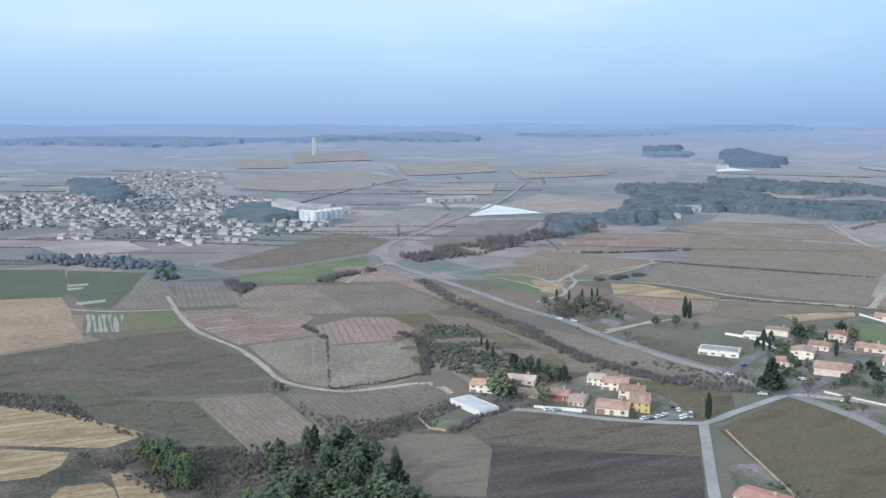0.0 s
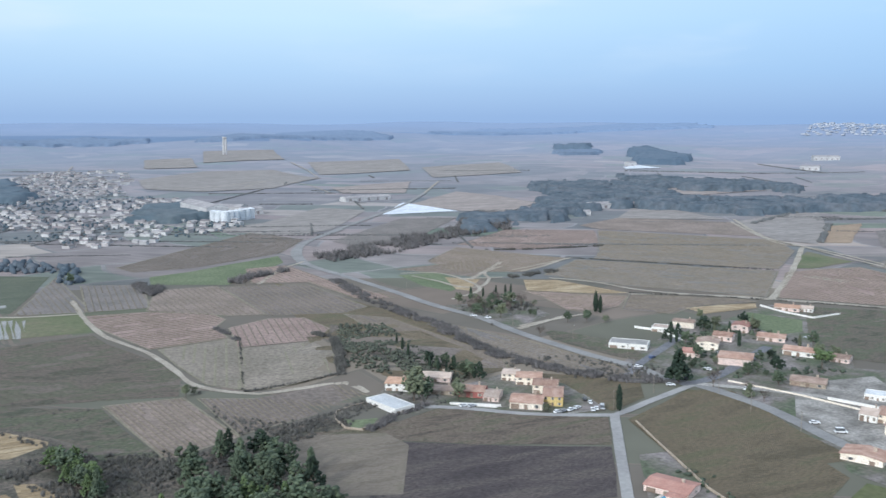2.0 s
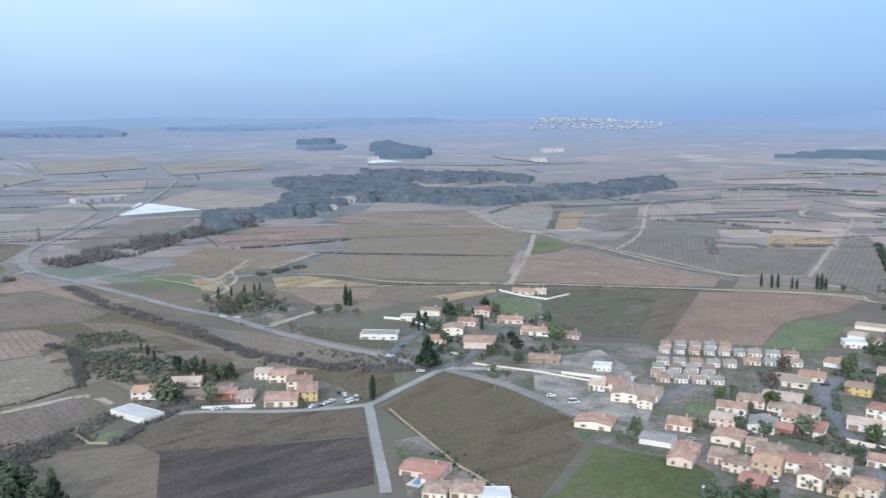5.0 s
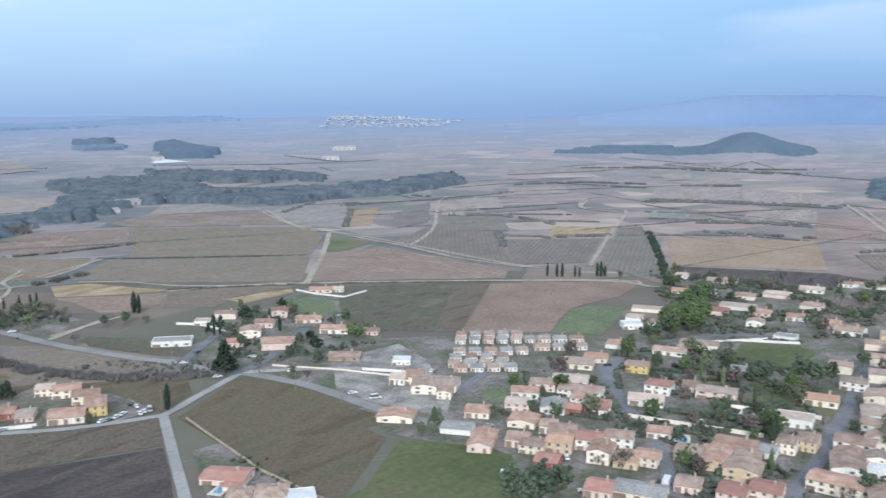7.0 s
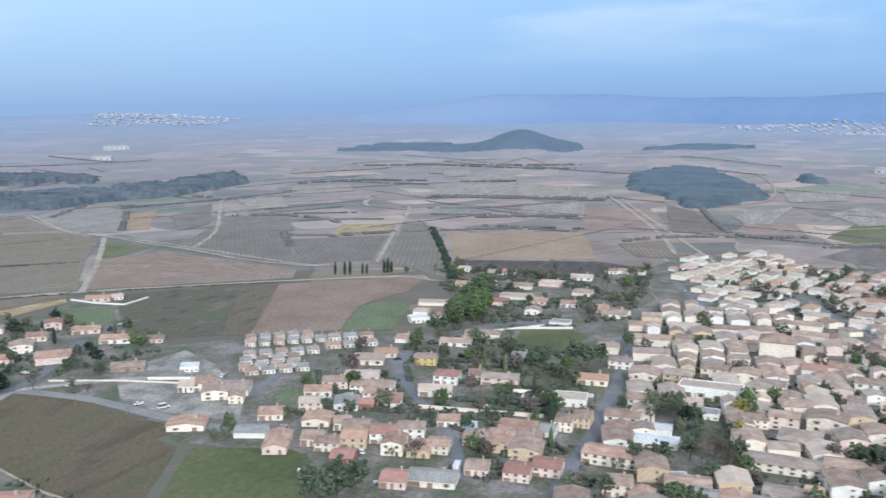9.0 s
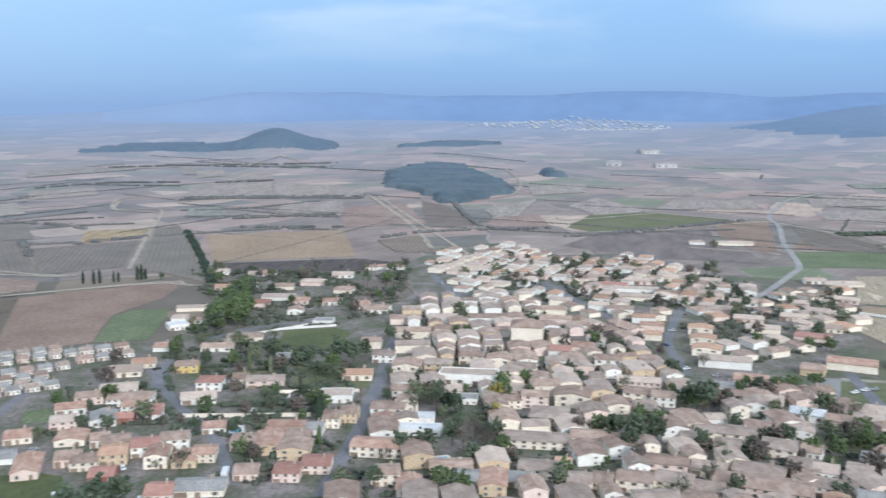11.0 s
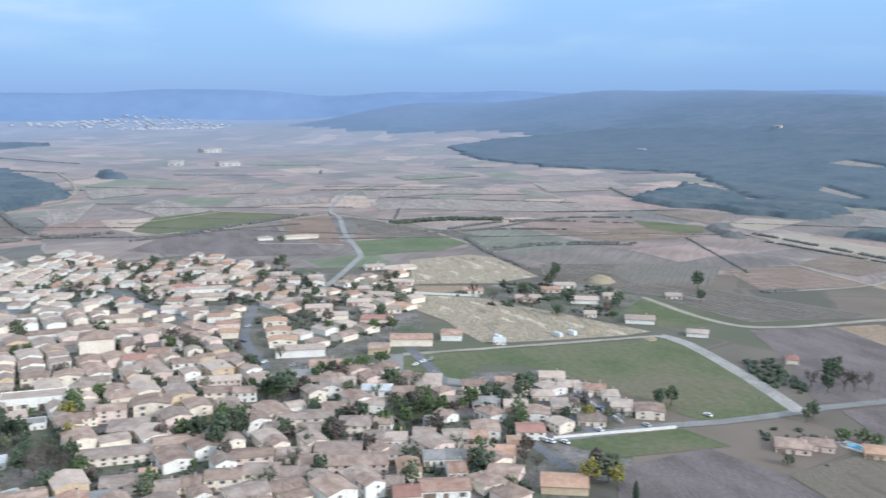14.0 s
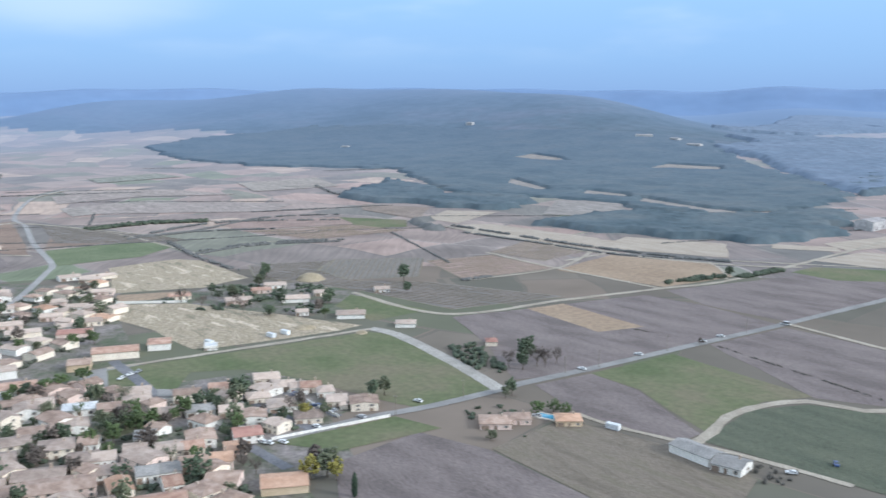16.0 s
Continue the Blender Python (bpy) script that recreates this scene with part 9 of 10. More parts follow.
hedge("thin dark hedgerow between parcels", [(725.0, -322.0), (657.9, -321.6)], 4, 1.5, "mid", 84, 0.9, 0.3)
hedge("thin dark hedgerow between parcels", [(1142.8, -765.5), (1132.2, -709.2), (1269.7, -751.4)], 4, 1.5, "mid", 85, 0.9, 0.3)
hedge("thin dark hedgerow between parcels", [(905.2, -339.2), (942.4, -436.9), (883.1, -555.9)], 4, 1.5, "mid", 86, 0.9, 0.3)
hedge("thin dark hedgerow between parcels", [(342.5, -423.6), (320.9, -429.0)], 1.6, 0.6, "scrub", 87, 0.9, 0.3)
hedge("thin dark hedgerow between parcels", [(284.7, -433.9), (171.1, -411.9)], 1.6, 0.6, "scrub", 88, 0.9, 0.3)
canopy("wood", "dark valley wood in the haze", [(444.6, 872.0), (494.7, 901.4), (573.8, 971.7), (598.1, 954.8), (682.3, 990.7), (781.7, 1113.5), (879.7, 1181.1), (1064.0, 1434.6), (1070.1, 1528.5), (986.6, 1546.8), (884.4, 1471.0), (832.5, 1300.0), (704.1, 1121.2), (613.0, 1049.1), (540.8, 1055.8)], 6, 8.5, "valley", 310)
canopy("wood", "dark valley wood in the haze", [(891.6, 1197.0), (920.2, 1172.2), (940.4, 1028.9), (869.0, 907.2), (1002.4, 938.7), (1069.9, 954.1), (1081.4, 1062.3), (1004.3, 1137.8), (1094.8, 1392.8), (1095.2, 1493.5)], 6, 8.5, "valley", 311)
hedge("thin dark hedgerow between parcels", [(431.8, 789.4), (471.0, 773.1), (553.6, 760.7)], 2.5, 1.0, "scrub", 312, 1.0, 0.2)
hedge("scrubby bank beside a track", [(376.6, 643.8), (399.6, 643.2), (424.4, 650.9)], 9, 1.6, "scrub", 313, 1.0, 0.3)
hedge("thin dark hedgerow between parcels", [(808.0, 501.6), (831.0, 460.7), (883.1, 408.6)], 3, 1.2, "mid", 340, 0.9, 0.12)
hedge("thin dark hedgerow between parcels", [(921.5, 552.8), (950.9, 520.0), (975.0, 465.9)], 3, 1.2, "mid", 341, 0.9, 0.12)
hedge("thin dark hedgerow between parcels", [(1237.5, 521.6), (1264.2, 440.1), (1293.1, 317.5)], 3, 1.2, "mid", 342, 0.9, 0.12)
hedge("thin dark hedgerow between parcels", [(875.1, 404.8), (948.7, 298.5), (949.0, 225.2)], 3, 1.2, "mid", 343, 0.9, 0.12)
hedge("thin dark hedgerow between parcels", [(1106.3, 465.7), (1134.6, 401.6), (1240.5, 318.5)], 3, 1.2, "mid", 344, 0.9, 0.12)
hedge("thin dark hedgerow between parcels", [(985.4, 595.4), (1024.1, 528.3)], 3, 1.2, "mid", 345, 0.9, 0.12)
hedge("thin dark hedgerow between parcels", [(1456.2, 779.7), (1453.2, 609.4)], 3, 1.2, "mid", 346, 0.9, 0.12)
hedge("thin dark hedgerow between parcels", [(1041.8, 438.7), (1064.9, 340.9), (1064.3, 249.7)], 3, 1.2, "mid", 347, 0.9, 0.12)
hedge("thin dark hedgerow between parcels", [(1287.2, 403.0), (1286.7, 268.6)], 3, 1.2, "mid", 348, 0.9, 0.12)
hedge("thin dark hedgerow between parcels", [(927.3, -18.3), (971.9, -107.8), (1000.9, -200.2)], 3, 1.2, "mid", 349, 0.9, 0.12)
hedge("thin dark hedgerow between parcels", [(899.3, -313.9), (892.3, -376.3), (952.9, -498.3), (928.8, -584.1)], 3, 1.2, "mid", 350, 0.9, 0.12)
hedge("thin dark hedgerow between parcels", [(753.4, -323.7), (770.1, -392.6), (742.7, -469.5)], 3, 1.2, "mid", 351, 0.9, 0.12)
hedge("thin dark hedgerow between parcels", [(717.6, -605.7), (611.6, -617.5), (521.0, -627.6), (444.9, -678.7)], 3, 1.2, "mid", 352, 0.9, 0.12)
hedge("thin dark hedgerow between parcels", [(880.2, -310.5), (889.4, -390.1), (860.3, -461.6)], 3, 1.2, "mid", 353, 0.9, 0.12)
brush("scrub", "grey thorny scrub between vineyards", [(31.8, 359.4), (52.6, 358.3), (65.3, 353.6), (52.8, 321.0), (44.5, 306.9), (27.2, 313.5)], 2.2, 0.9, "scrub", 350, 0.25, 1.0)
brush("scrub", "grey thorny scrub between vineyards", [(87.1, 399.9), (98.8, 374.4), (132.3, 366.0), (154.5, 388.4), (147.4, 377.4), (130.7, 354.6), (94.9, 342.5), (80.5, 322.2), (72.0, 313.8), (84.3, 346.4)], 2.2, 0.9, "scrub", 351, 0.2, 1.0)
brush("scrub", "low bushes on a roadside bank", [(238.9, 415.0), (276.1, 413.3), (309.3, 371.4), (300.6, 356.5), (262.3, 367.7), (234.6, 396.0)], 3.0, 1.1, "scrub", 352, 0.35, 1.0)
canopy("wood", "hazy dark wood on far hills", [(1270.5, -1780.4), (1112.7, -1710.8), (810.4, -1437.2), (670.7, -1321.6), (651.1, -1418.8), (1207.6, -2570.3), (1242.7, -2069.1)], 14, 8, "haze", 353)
hedge("clipped evergreen garden hedge between plots", [(370.3, 128.5), (377.7, 111.5)], 3.2, 1.5, "pine", 360, 1.1, 0.08)
hedge("clipped evergreen garden hedge between plots", [(375.9, 107.8), (376.7, 99.4)], 3.2, 1.5, "maquis", 361, 1.1, 0.08)
hedge("clipped evergreen garden hedge between plots", [(369.9, 142.1), (371.1, 129.8)], 3.2, 1.5, "pine", 362, 1.1, 0.08)
hedge("clipped evergreen garden hedge between plots", [(511.9, 160.9), (528.0, 124.4)], 2.2, 1.1, "maquis", 363, 1.1, 0.08)
hedge("clipped evergreen garden hedge between plots", [(510.3, 219.1), (497.4, 202.8)], 2.2, 1.1, "pine", 364, 1.1, 0.08)
hedge("clipped evergreen garden hedge between plots", [(443.1, 132.6), (430.5, 107.0)], 2.2, 1.1, "maquis", 365, 1.1, 0.08)
hedge("clipped evergreen garden hedge between plots", [(357.3, 196.3), (363.6, 187.4)], 2.2, 1.1, "pine", 366, 1.1, 0.08)
hedge("clipped evergreen garden hedge between plots", [(329.1, 205.6), (324.8, 193.4)], 2.2, 1.1, "maquis", 367, 1.1, 0.08)
hedge("clipped evergreen garden hedge between plots", [(417.0, 187.3), (387.2, 171.8)], 2.2, 1.1, "pine", 368, 1.1, 0.08)
hedge("clipped evergreen garden hedge between plots", [(332.3, 121.9), (336.1, 132.8)], 2.2, 1.1, "maquis", 369, 1.1, 0.08)
hedge("clipped evergreen garden hedge between plots", [(426.8, 173.2), (430.2, 159.7)], 2.2, 1.1, "pine", 370, 1.1, 0.08)
hedge("clipped evergreen garden hedge between plots", [(425.2, 146.3), (429.4, 133.8)], 2.2, 1.1, "maquis", 371, 1.1, 0.08)
hedge("clipped evergreen garden hedge between plots", [(398.0, 133.9), (397.3, 120.7)], 2.2, 1.1, "pine", 372, 1.1, 0.08)
hedge("clipped evergreen garden hedge between plots", [(341.4, 173.5), (344.4, 156.4)], 2.2, 1.1, "maquis", 373, 1.1, 0.08)
hedge("clipped evergreen garden hedge between plots", [(386.4, 222.2), (362.6, 206.9)], 2.2, 1.1, "pine", 374, 1.1, 0.08)
hedge("clipped evergreen garden hedge between plots", [(467.0, 115.9), (467.0, 103.6)], 2.2, 1.1, "maquis", 375, 1.1, 0.08)
hedge("clipped evergreen garden hedge between plots", [(477.4, 128.7), (453.2, 113.1)], 2.2, 1.1, "pine", 376, 1.1, 0.08)
far_hedgerows(150, 900, 2300, 7, "mid")
brush("garden_shrubs", "evergreen shrubs and hedges in gardens", [(683.7, 280.5), (715.2, 173.1), (752.1, 111.3), (563.6, 94.5), (534.8, 130.6), (510.0, 199.0)], 3.4, 1.9, "maquis", 200, 0.4, 0.9, True)
brush("garden_shrubs", "evergreen shrubs and hedges in gardens", [(510.5, 212.1), (459.6, 112.9), (410.0, 82.7), (303.2, 72.1), (273.4, 129.2), (405.9, 206.9)], 3.4, 1.9, "pine", 201, 0.52, 0.9, True)
brush("garden_shrubs", "evergreen shrubs and hedges in gardens", [(751.7, 101.8), (807.1, -2.4), (743.9, -116.3), (667.8, -157.1), (643.8, -218.9), (509.8, -173.1), (452.4, -86.1), (590.7, -82.7), (612.1, 5.2)], 3.4, 1.7, "maquis", 202, 0.42, 0.9, True)
brush("garden_shrubs", "evergreen shrubs and hedges in gardens", [(423.9, -78.2), (421.5, -121.5), (379.0, -162.7), (362.5, -198.0), (306.0, -212.4), (305.5, -173.5), (253.0, -128.3), (308.9, -56.1)], 3.4, 1.6, "pine", 203, 0.45, 0.9, True)
brush("garden_shrubs", "evergreen shrubs and hedges in gardens", [(573.3, -212.2), (608.9, -280.1), (568.8, -342.9), (522.5, -352.9), (480.1, -303.8), (506.0, -272.8)], 3.4, 2.0, "pine", 204, 0.5, 0.9, True)
brush("garden_shrubs", "evergreen shrubs and hedges in gardens", [(370.5, 218.2), (418.3, 222.9), (481.2, 180.6), (477.2, 148.7), (445.6, 95.1), (314.3, 64.0), (281.9, 104.6), (296.1, 168.6)], 3.4, 1.7, "maquis", 205, 0.52, 0.9, True)
brush("garden_shrubs", "evergreen shrubs and hedges in gardens", [(358.4, 421.2), (424.3, 429.3), (412.5, 341.2), (386.6, 319.7), (329.7, 334.4), (318.8, 366.2)], 3.4, 1.4, "pine", 206, 0.45, 0.9, True)
brush("garden_shrubs", "evergreen shrubs and hedges in gardens", [(401.1, 75.7), (562.9, 76.5), (560.0, -2.8), (475.2, -77.5), (348.9, -115.9), (281.1, -135.5), (279.7, 70.6)], 3.4, 1.5, "pine", 207, 0.5, 0.9, True)
brush("garden_shrubs", "evergreen shrubs and hedges in gardens", [(287.1, 571.7), (335.6, 553.6), (324.2, 499.7), (268.3, 494.9)], 3.4, 1.5, "scrub", 208, 0.4, 0.9, True)
brush("garden_shrubs", "evergreen shrubs and hedges in gardens", [(178.9, 390.9), (197.8, 386.3), (218.5, 379.0), (205.2, 355.7), (184.0, 359.2), (146.8, 376.1)], 3.4, 1.3, "scrub", 209, 0.4, 0.9, True)
brush("garden_shrubs", "evergreen shrubs and hedges in gardens", [(221.2, 272.4), (239.6, 269.8), (220.7, 219.2), (214.1, 196.8), (179.0, 213.4)], 3.4, 1.2, "pine", 210, 0.45, 0.9, True)
brush("garden_shrubs", "evergreen shrubs and hedges in gardens", [(287.6, -248.3), (262.3, -293.8), (241.0, -279.0), (242.0, -235.0), (263.7, -238.4)], 3.4, 1.4, "pine", 211, 0.45, 0.9, True)
brush("garden_shrubs", "evergreen shrubs and hedges in gardens", [(171.1, -298.3), (154.9, -310.3), (148.9, -293.0), (157.6, -281.7)], 3.4, 1.2, "scrub", 212, 0.4, 0.9, True)
# ---- trees ----
grove([(58.9, 340.1), (72.9, 342.8), (91.8, 330.9), (103.7, 304.8), (101.9, 283.8), (54.6, 318.5)], 24, ("conifer", "round", "pine"), (8, 13), ("pine", "pine", "cypress"), "pines below the vineyards", 63, 2.6)
grove([(392.4, 49.5), (388.0, 21.0), (333.9, 10.9), (308.8, 21.2), (313.5, 41.0)], 15, ("round", "pine", "round", "bare"), (6, 11), ("pine", "olive", "pine", "cypress"), "trees round a shady square", 61, 3.0)
grove([(42.8, 296.2), (60.3, 307.3), (77.6, 295.5), (91.6, 287.8), (96.1, 271.5), (85.3, 246.0), (36.2, 264.5)], 46, ("conifer", "round", "pine", "round"), (7, 13), ("pine", "pine", "lush"), "pines below the vineyards", 3, 2.8)
grove([(12.7, 358.8), (21.7, 353.5), (28.2, 323.6), (24.9, 319.5), (16.6, 337.4)], 18, ("conifer", "pine", "bush"), (6, 10), ("lush", "pine"), "pines on the terrace edge", 4, 2.5)
tree("conifer", 299.3, 344.8, 17, "cypress")
tree("conifer", 300.6, 347.5, 15, "cypress")
tree("round", 176.7, 390.1, 11, "olive")
tree("pine", 171.6, 371.6, 9, "pine")
tree("round", 191.4, 374.0, 8, "olive")
tree("pine", 209.7, 396.0, 9, "pine")
tree("conifer", 213.5, 393.5, 9, "cypress")
tree("pine", 207.6, 399.8, 8, "pine")
tree("pine", 199.2, 422.9, 8, "cypress")
tree("conifer", 201.5, 417.5, 7, "pine")
tree("conifer", 208.8, 412.7, 8, "cypress")
tree("pine", 207.6, 420.0, 7, "pine")
tree("bush", 215.4, 333.9, 4, "olive")
tree("conifer", 350.0, 416.8, 7, "cypress")
tree("conifer", 362.5, 426.4, 8, "cypress")
tree("conifer", 364.0, 421.8, 8, "cypress")
tree("pine", 394.8, 433.8, 7, "pine")
tree("pine", 406.6, 450.8, 7, "olive")
tree("round", 339.8, 339.5, 7, "pine")
tree("bush", 347.6, 341.1, 6, "pine")
tree("round", 340.3, 319.8, 7, "pine")
tree("conifer", 312.4, 310.8, 7, "olive")
tree("conifer", 297.4, 214.3, 8, "pine")
tree("conifer", 300.3, 213.9, 7, "olive")
tree("round", 320.5, 199.1, 6, "olive")
tree("cypress", 245.8, 321.8, 12)
tree("round", 168.1, 372.2, 14, "olive")
tree("pine", 175.2, 373.4, 10)
tree("cypress", 209.8, 400.6, 7)
tree("cypress", 211.9, 395.7, 7)
tree("pine", 187.4, 365.8, 9, "olive")
tree("cypress", 308.7, 583.2, 8)
tree("cypress", 317.2, 580.1, 7)
tree("cypress", 327.1, 578.6, 8)
tree("cypress", 334.7, 578.1, 8)
tree("cypress", 339.6, 578.5, 8)
tree("cypress", 360.4, 500.7, 14)
tree("cypress", 361.2, 496.8, 12)
tree("pine", 336.9, 477.6, 8)
tree("pine", 325.3, 482.0, 7)
tree("bush", 346.7, 470.6, 5)
tree("pine", 75.5, 427.5, 6, "olive")
tree("bush", 79.8, 428.9, 4)
tree("bare", 171.8, 697.3, 6)
tree("pine", 50.7, 764.0, 9)
tree("cypress", 202.7, 473.2, 6)
tree("cypress", 199.2, 456.9, 7)
tree("cypress", 195.3, 440.4, 7)
tree("cypress", 198.4, 419.9, 6)
tree("cypress", 200.9, 415.0, 6)
tree("cypress", 203.6, 410.6, 6)
tree("bush", 165.1, 393.2, 3, "olive")
tree("bare", 308.7, 330.7, 9)
tree("bare", 288.7, 456.2, 7)
tree("umbrella", 377.7, 326.8, 12, "lush")
tree("bush", 340.8, 320.4, 7, "pine")
tree("bush", 339.6, 340.0, 6, "pine")
tree("pine", 354.0, 403.6, 8)
tree("cypress", 348.8, 410.1, 8)
tree("cypress", 352.8, 409.7, 8)
tree("cypress", 632.4, 345.4, 10)
tree("cypress", 632.7, 337.1, 11)
tree("cypress", 635.4, 333.7, 11)
tree("cypress", 641.7, 325.7, 9)
tree("cypress", 643.9, 323.0, 8)
tree("cypress", 652.6, 311.9, 11)
tree("cypress", 654.5, 309.5, 12)
tree("cypress", 656.5, 307.1, 9)
tree("pine", 655.1, 293.3, 6)
tree("pine", 387.0, 422.1, 7)
tree("bare", 313.8, 312.5, 7)
tree("bare", 313.3, 302.3, 6)
tree("pine", 282.8, 210.3, 6, "olive")
tree("pine", 288.2, 208.7, 5, "olive")
tree("pine", 358.0, 212.2, 8, "lush")
tree("round", 368.1, 192.6, 9, "lush")
tree("pine", 246.2, 145.9, 15)
tree("pine", 253.9, 139.7, 14)
tree("pine", 260.0, 135.6, 13)
tree("pine", 242.4, 137.2, 14)
tree("cypress", 354.1, 91.1, 13)
tree("round", 363.0, 104.4, 9, "bare")
tree("round", 355.3, 124.4, 8, "bare")
tree("round", 365.8, 116.6, 7, "olive")
tree("pine", 446.7, 104.1, 14)
tree("pine", 443.4, 96.3, 12)
tree("pine", 453.5, 92.6, 11)
tree("pine", 493.3, 86.2, 9)
tree("round", 504.3, 42.8, 8, "lush")
tree("round", 507.2, 49.5, 7, "lush")
tree("pine", 437.5, -64.8, 10)
tree("umbrella", 383.4, -71.9, 15, "pine")
tree("pine", 391.8, -65.4, 10)
tree("pine", 345.3, -30.8, 12)
tree("pine", 341.8, -39.7, 13)
tree("pine", 344.7, -48.1, 12)
tree("pine", 332.5, -36.6, 11)
tree("round", 352.2, -25.4, 9, "lush")
tree("round", 339.3, -106.2, 8, "lush")
tree("round", 335.9, -114.4, 10, "lush")
tree("round", 341.9, -125.6, 10, "lush")
tree("round", 348.2, -134.8, 8, "lush")
tree("pine", 359.2, -116.5, 8, "olive")
tree("umbrella", 287.2, 30.9, 10, "lush")
tree("bare", 334.7, 23.7, 12)
tree("bare", 328.9, 27.7, 11)
tree("bare", 328.6, 18.9, 10)
tree("round", 390.8, 18.9, 9, "yellow")
tree("pine", 388.1, 55.6, 10, "olive")
tree("pine", 383.9, 47.5, 9, "olive")
tree("pine", 335.1, 32.7, 10)
tree("pine", 321.1, 51.6, 10)
tree("cypress", 349.8, 90.5, 12)
tree("pine", 439.2, 119.4, 9)
tree("pine", 429.6, 122.4, 10)
tree("pine", 410.9, 108.1, 10)
tree("round", 364.1, 16.3, 8, "yellow")
tree("round", 352.5, -17.2, 8, "bare")
tree("pine", 290.4, 55.6, 8)
tree("pine", 426.3, -98.7, 6, "lush")
tree("umbrella", 419.2, -111.2, 8, "lush")
tree("umbrella", 420.8, -118.6, 8, "lush")
tree("umbrella", 422.3, -128.9, 9, "lush")
tree("pine", 505.0, -119.9, 8, "lush")
tree("round", 497.4, -146.2, 8, "lush")
tree("round", 497.0, -157.6, 8, "lush")
tree("pine", 599.3, -93.5, 8, "olive")
tree("pine", 743.2, -135.3, 9)
tree("pine", 729.9, -128.4, 9)
tree("bush", 870.3, -156.8, 8, "olive")
tree("pine", 395.2, -84.4, 7)
tree("pine", 364.2, -180.1, 9)
tree("pine", 357.6, -160.0, 8)
tree("pine", 325.2, -71.3, 6)
tree("round", 500.8, -55.0, 7, "bare")
tree("bare", 326.9, -188.6, 9)
tree("round", 258.4, -159.6, 9, "yellow")
tree("round", 256.8, -165.8, 11, "olive")
tree("round", 252.7, -166.9, 8, "yellow")
tree("round", 266.2, -166.5, 9, "bare")
tree("pine", 323.9, -326.8, 13)
tree("pine", 313.4, -315.0, 10)
tree("bare", 312.7, -324.3, 11)
tree("bare", 310.0, -327.7, 10)
tree("bare", 321.6, -312.7, 9)
tree("bare", 310.1, -336.1, 9)
tree("pine", 286.3, -282.7, 8)
tree("pine", 284.8, -277.9, 6, "olive")
tree("cypress", 236.4, -164.4, 9)
tree("pine", 617.9, -326.2, 12)
tree("pine", 602.9, -316.2, 9)
tree("pine", 537.9, -401.0, 14)
tree("pine", 502.9, -378.5, 9)
tree("umbrella", 471.3, -292.2, 7, "lush")
tree("pine", 322.6, -235.7, 9, "olive")
tree("pine", 322.4, -229.2, 9)
tree("bush", 259.1, -273.1, 7, "lush")
tree("bush", 257.2, -281.6, 6, "lush")
tree("bush", 251.5, -282.9, 6, "lush")
tree("bush", 248.1, -237.3, 5, "olive")
tree("pine", 398.5, -612.5, 9)
tree("round", 317.9, -191.0, 7, "yellow")
tree("pine", 362.9, -183.6, 9)
tree("bush", 288.6, -428.9, 4, "bare")
grove([(493.1, 195.8), (555.3, 209.7), (595.1, 213.6), (631.2, 219.1), (605.6, 200.4), (532.6, 182.9), (499.3, 183.8)], 45, ("pine", "pine", "round"), (9, 13), ("lush", "lush", "pine"), "park pines", 5, 3.5)
grove([(401.1, 75.7), (562.9, 76.5), (560.0, -2.8), (475.2, -77.5), (348.9, -115.9), (281.1, -135.5), (279.7, 70.6)], 70, ("pine", "round", "round", "bare", "bush"), (4.0, 10.5), ("pine", "olive", "bare", "lush"), "garden trees", 100, 3.0)
grove([(683.7, 280.5), (715.2, 173.1), (752.1, 111.3), (563.6, 94.5), (534.8, 130.6), (510.0, 199.0)], 50, ("pine", "pine", "round", "bush", "bare"), (4.0, 10.5), ("pine", "olive", "pine", "lush", "bare"), "garden trees", 101, 3.0)
grove([(510.5, 212.1), (459.6, 112.9), (410.0, 82.7), (303.2, 72.1), (282.0, 132.9), (405.7, 201.7)], 42, ("pine", "round", "bush", "bare", "cypress"), (4.0, 10.5), ("pine", "olive", "bare", "lush"), "garden trees", 102, 3.0)
grove([(751.7, 101.8), (807.1, -2.4), (743.9, -116.3), (667.8, -157.1), (643.8, -218.9), (509.8, -173.1), (452.4, -86.1), (590.7, -82.7), (612.1, 5.2)], 80, ("pine", "round", "bush", "bare"), (4.0, 10.5), ("pine", "olive", "olive", "bare"), "garden trees", 103, 3.0)
grove([(423.9, -78.2), (421.5, -121.5), (379.0, -162.7), (362.5, -198.0), (302.9, -210.4), (305.5, -173.5), (253.0, -128.3), (308.9, -56.1)], 60, ("pine", "round", "bush", "bare"), (4.0, 10.5), ("pine", "olive", "bare", "lush"), "garden trees", 104, 3.0)
grove([(574.8, -224.3), (600.0, -285.0), (559.6, -337.5), (527.4, -346.5), (476.9, -297.6), (516.4, -246.2)], 18, ("pine", "round", "bush", "bare"), (4.0, 10.5), ("pine", "olive", "bare"), "garden trees", 105, 3.0)
grove([(370.5, 218.2), (418.3, 222.9), (481.2, 180.6), (477.2, 148.7), (434.6, 109.0), (325.8, 79.3), (290.7, 108.1), (296.1, 168.6)], 32, ("pine", "round", "bush", "bare"), (4.0, 10.5), ("pine", "olive", "bare", "lush"), "garden trees", 106, 3.0)
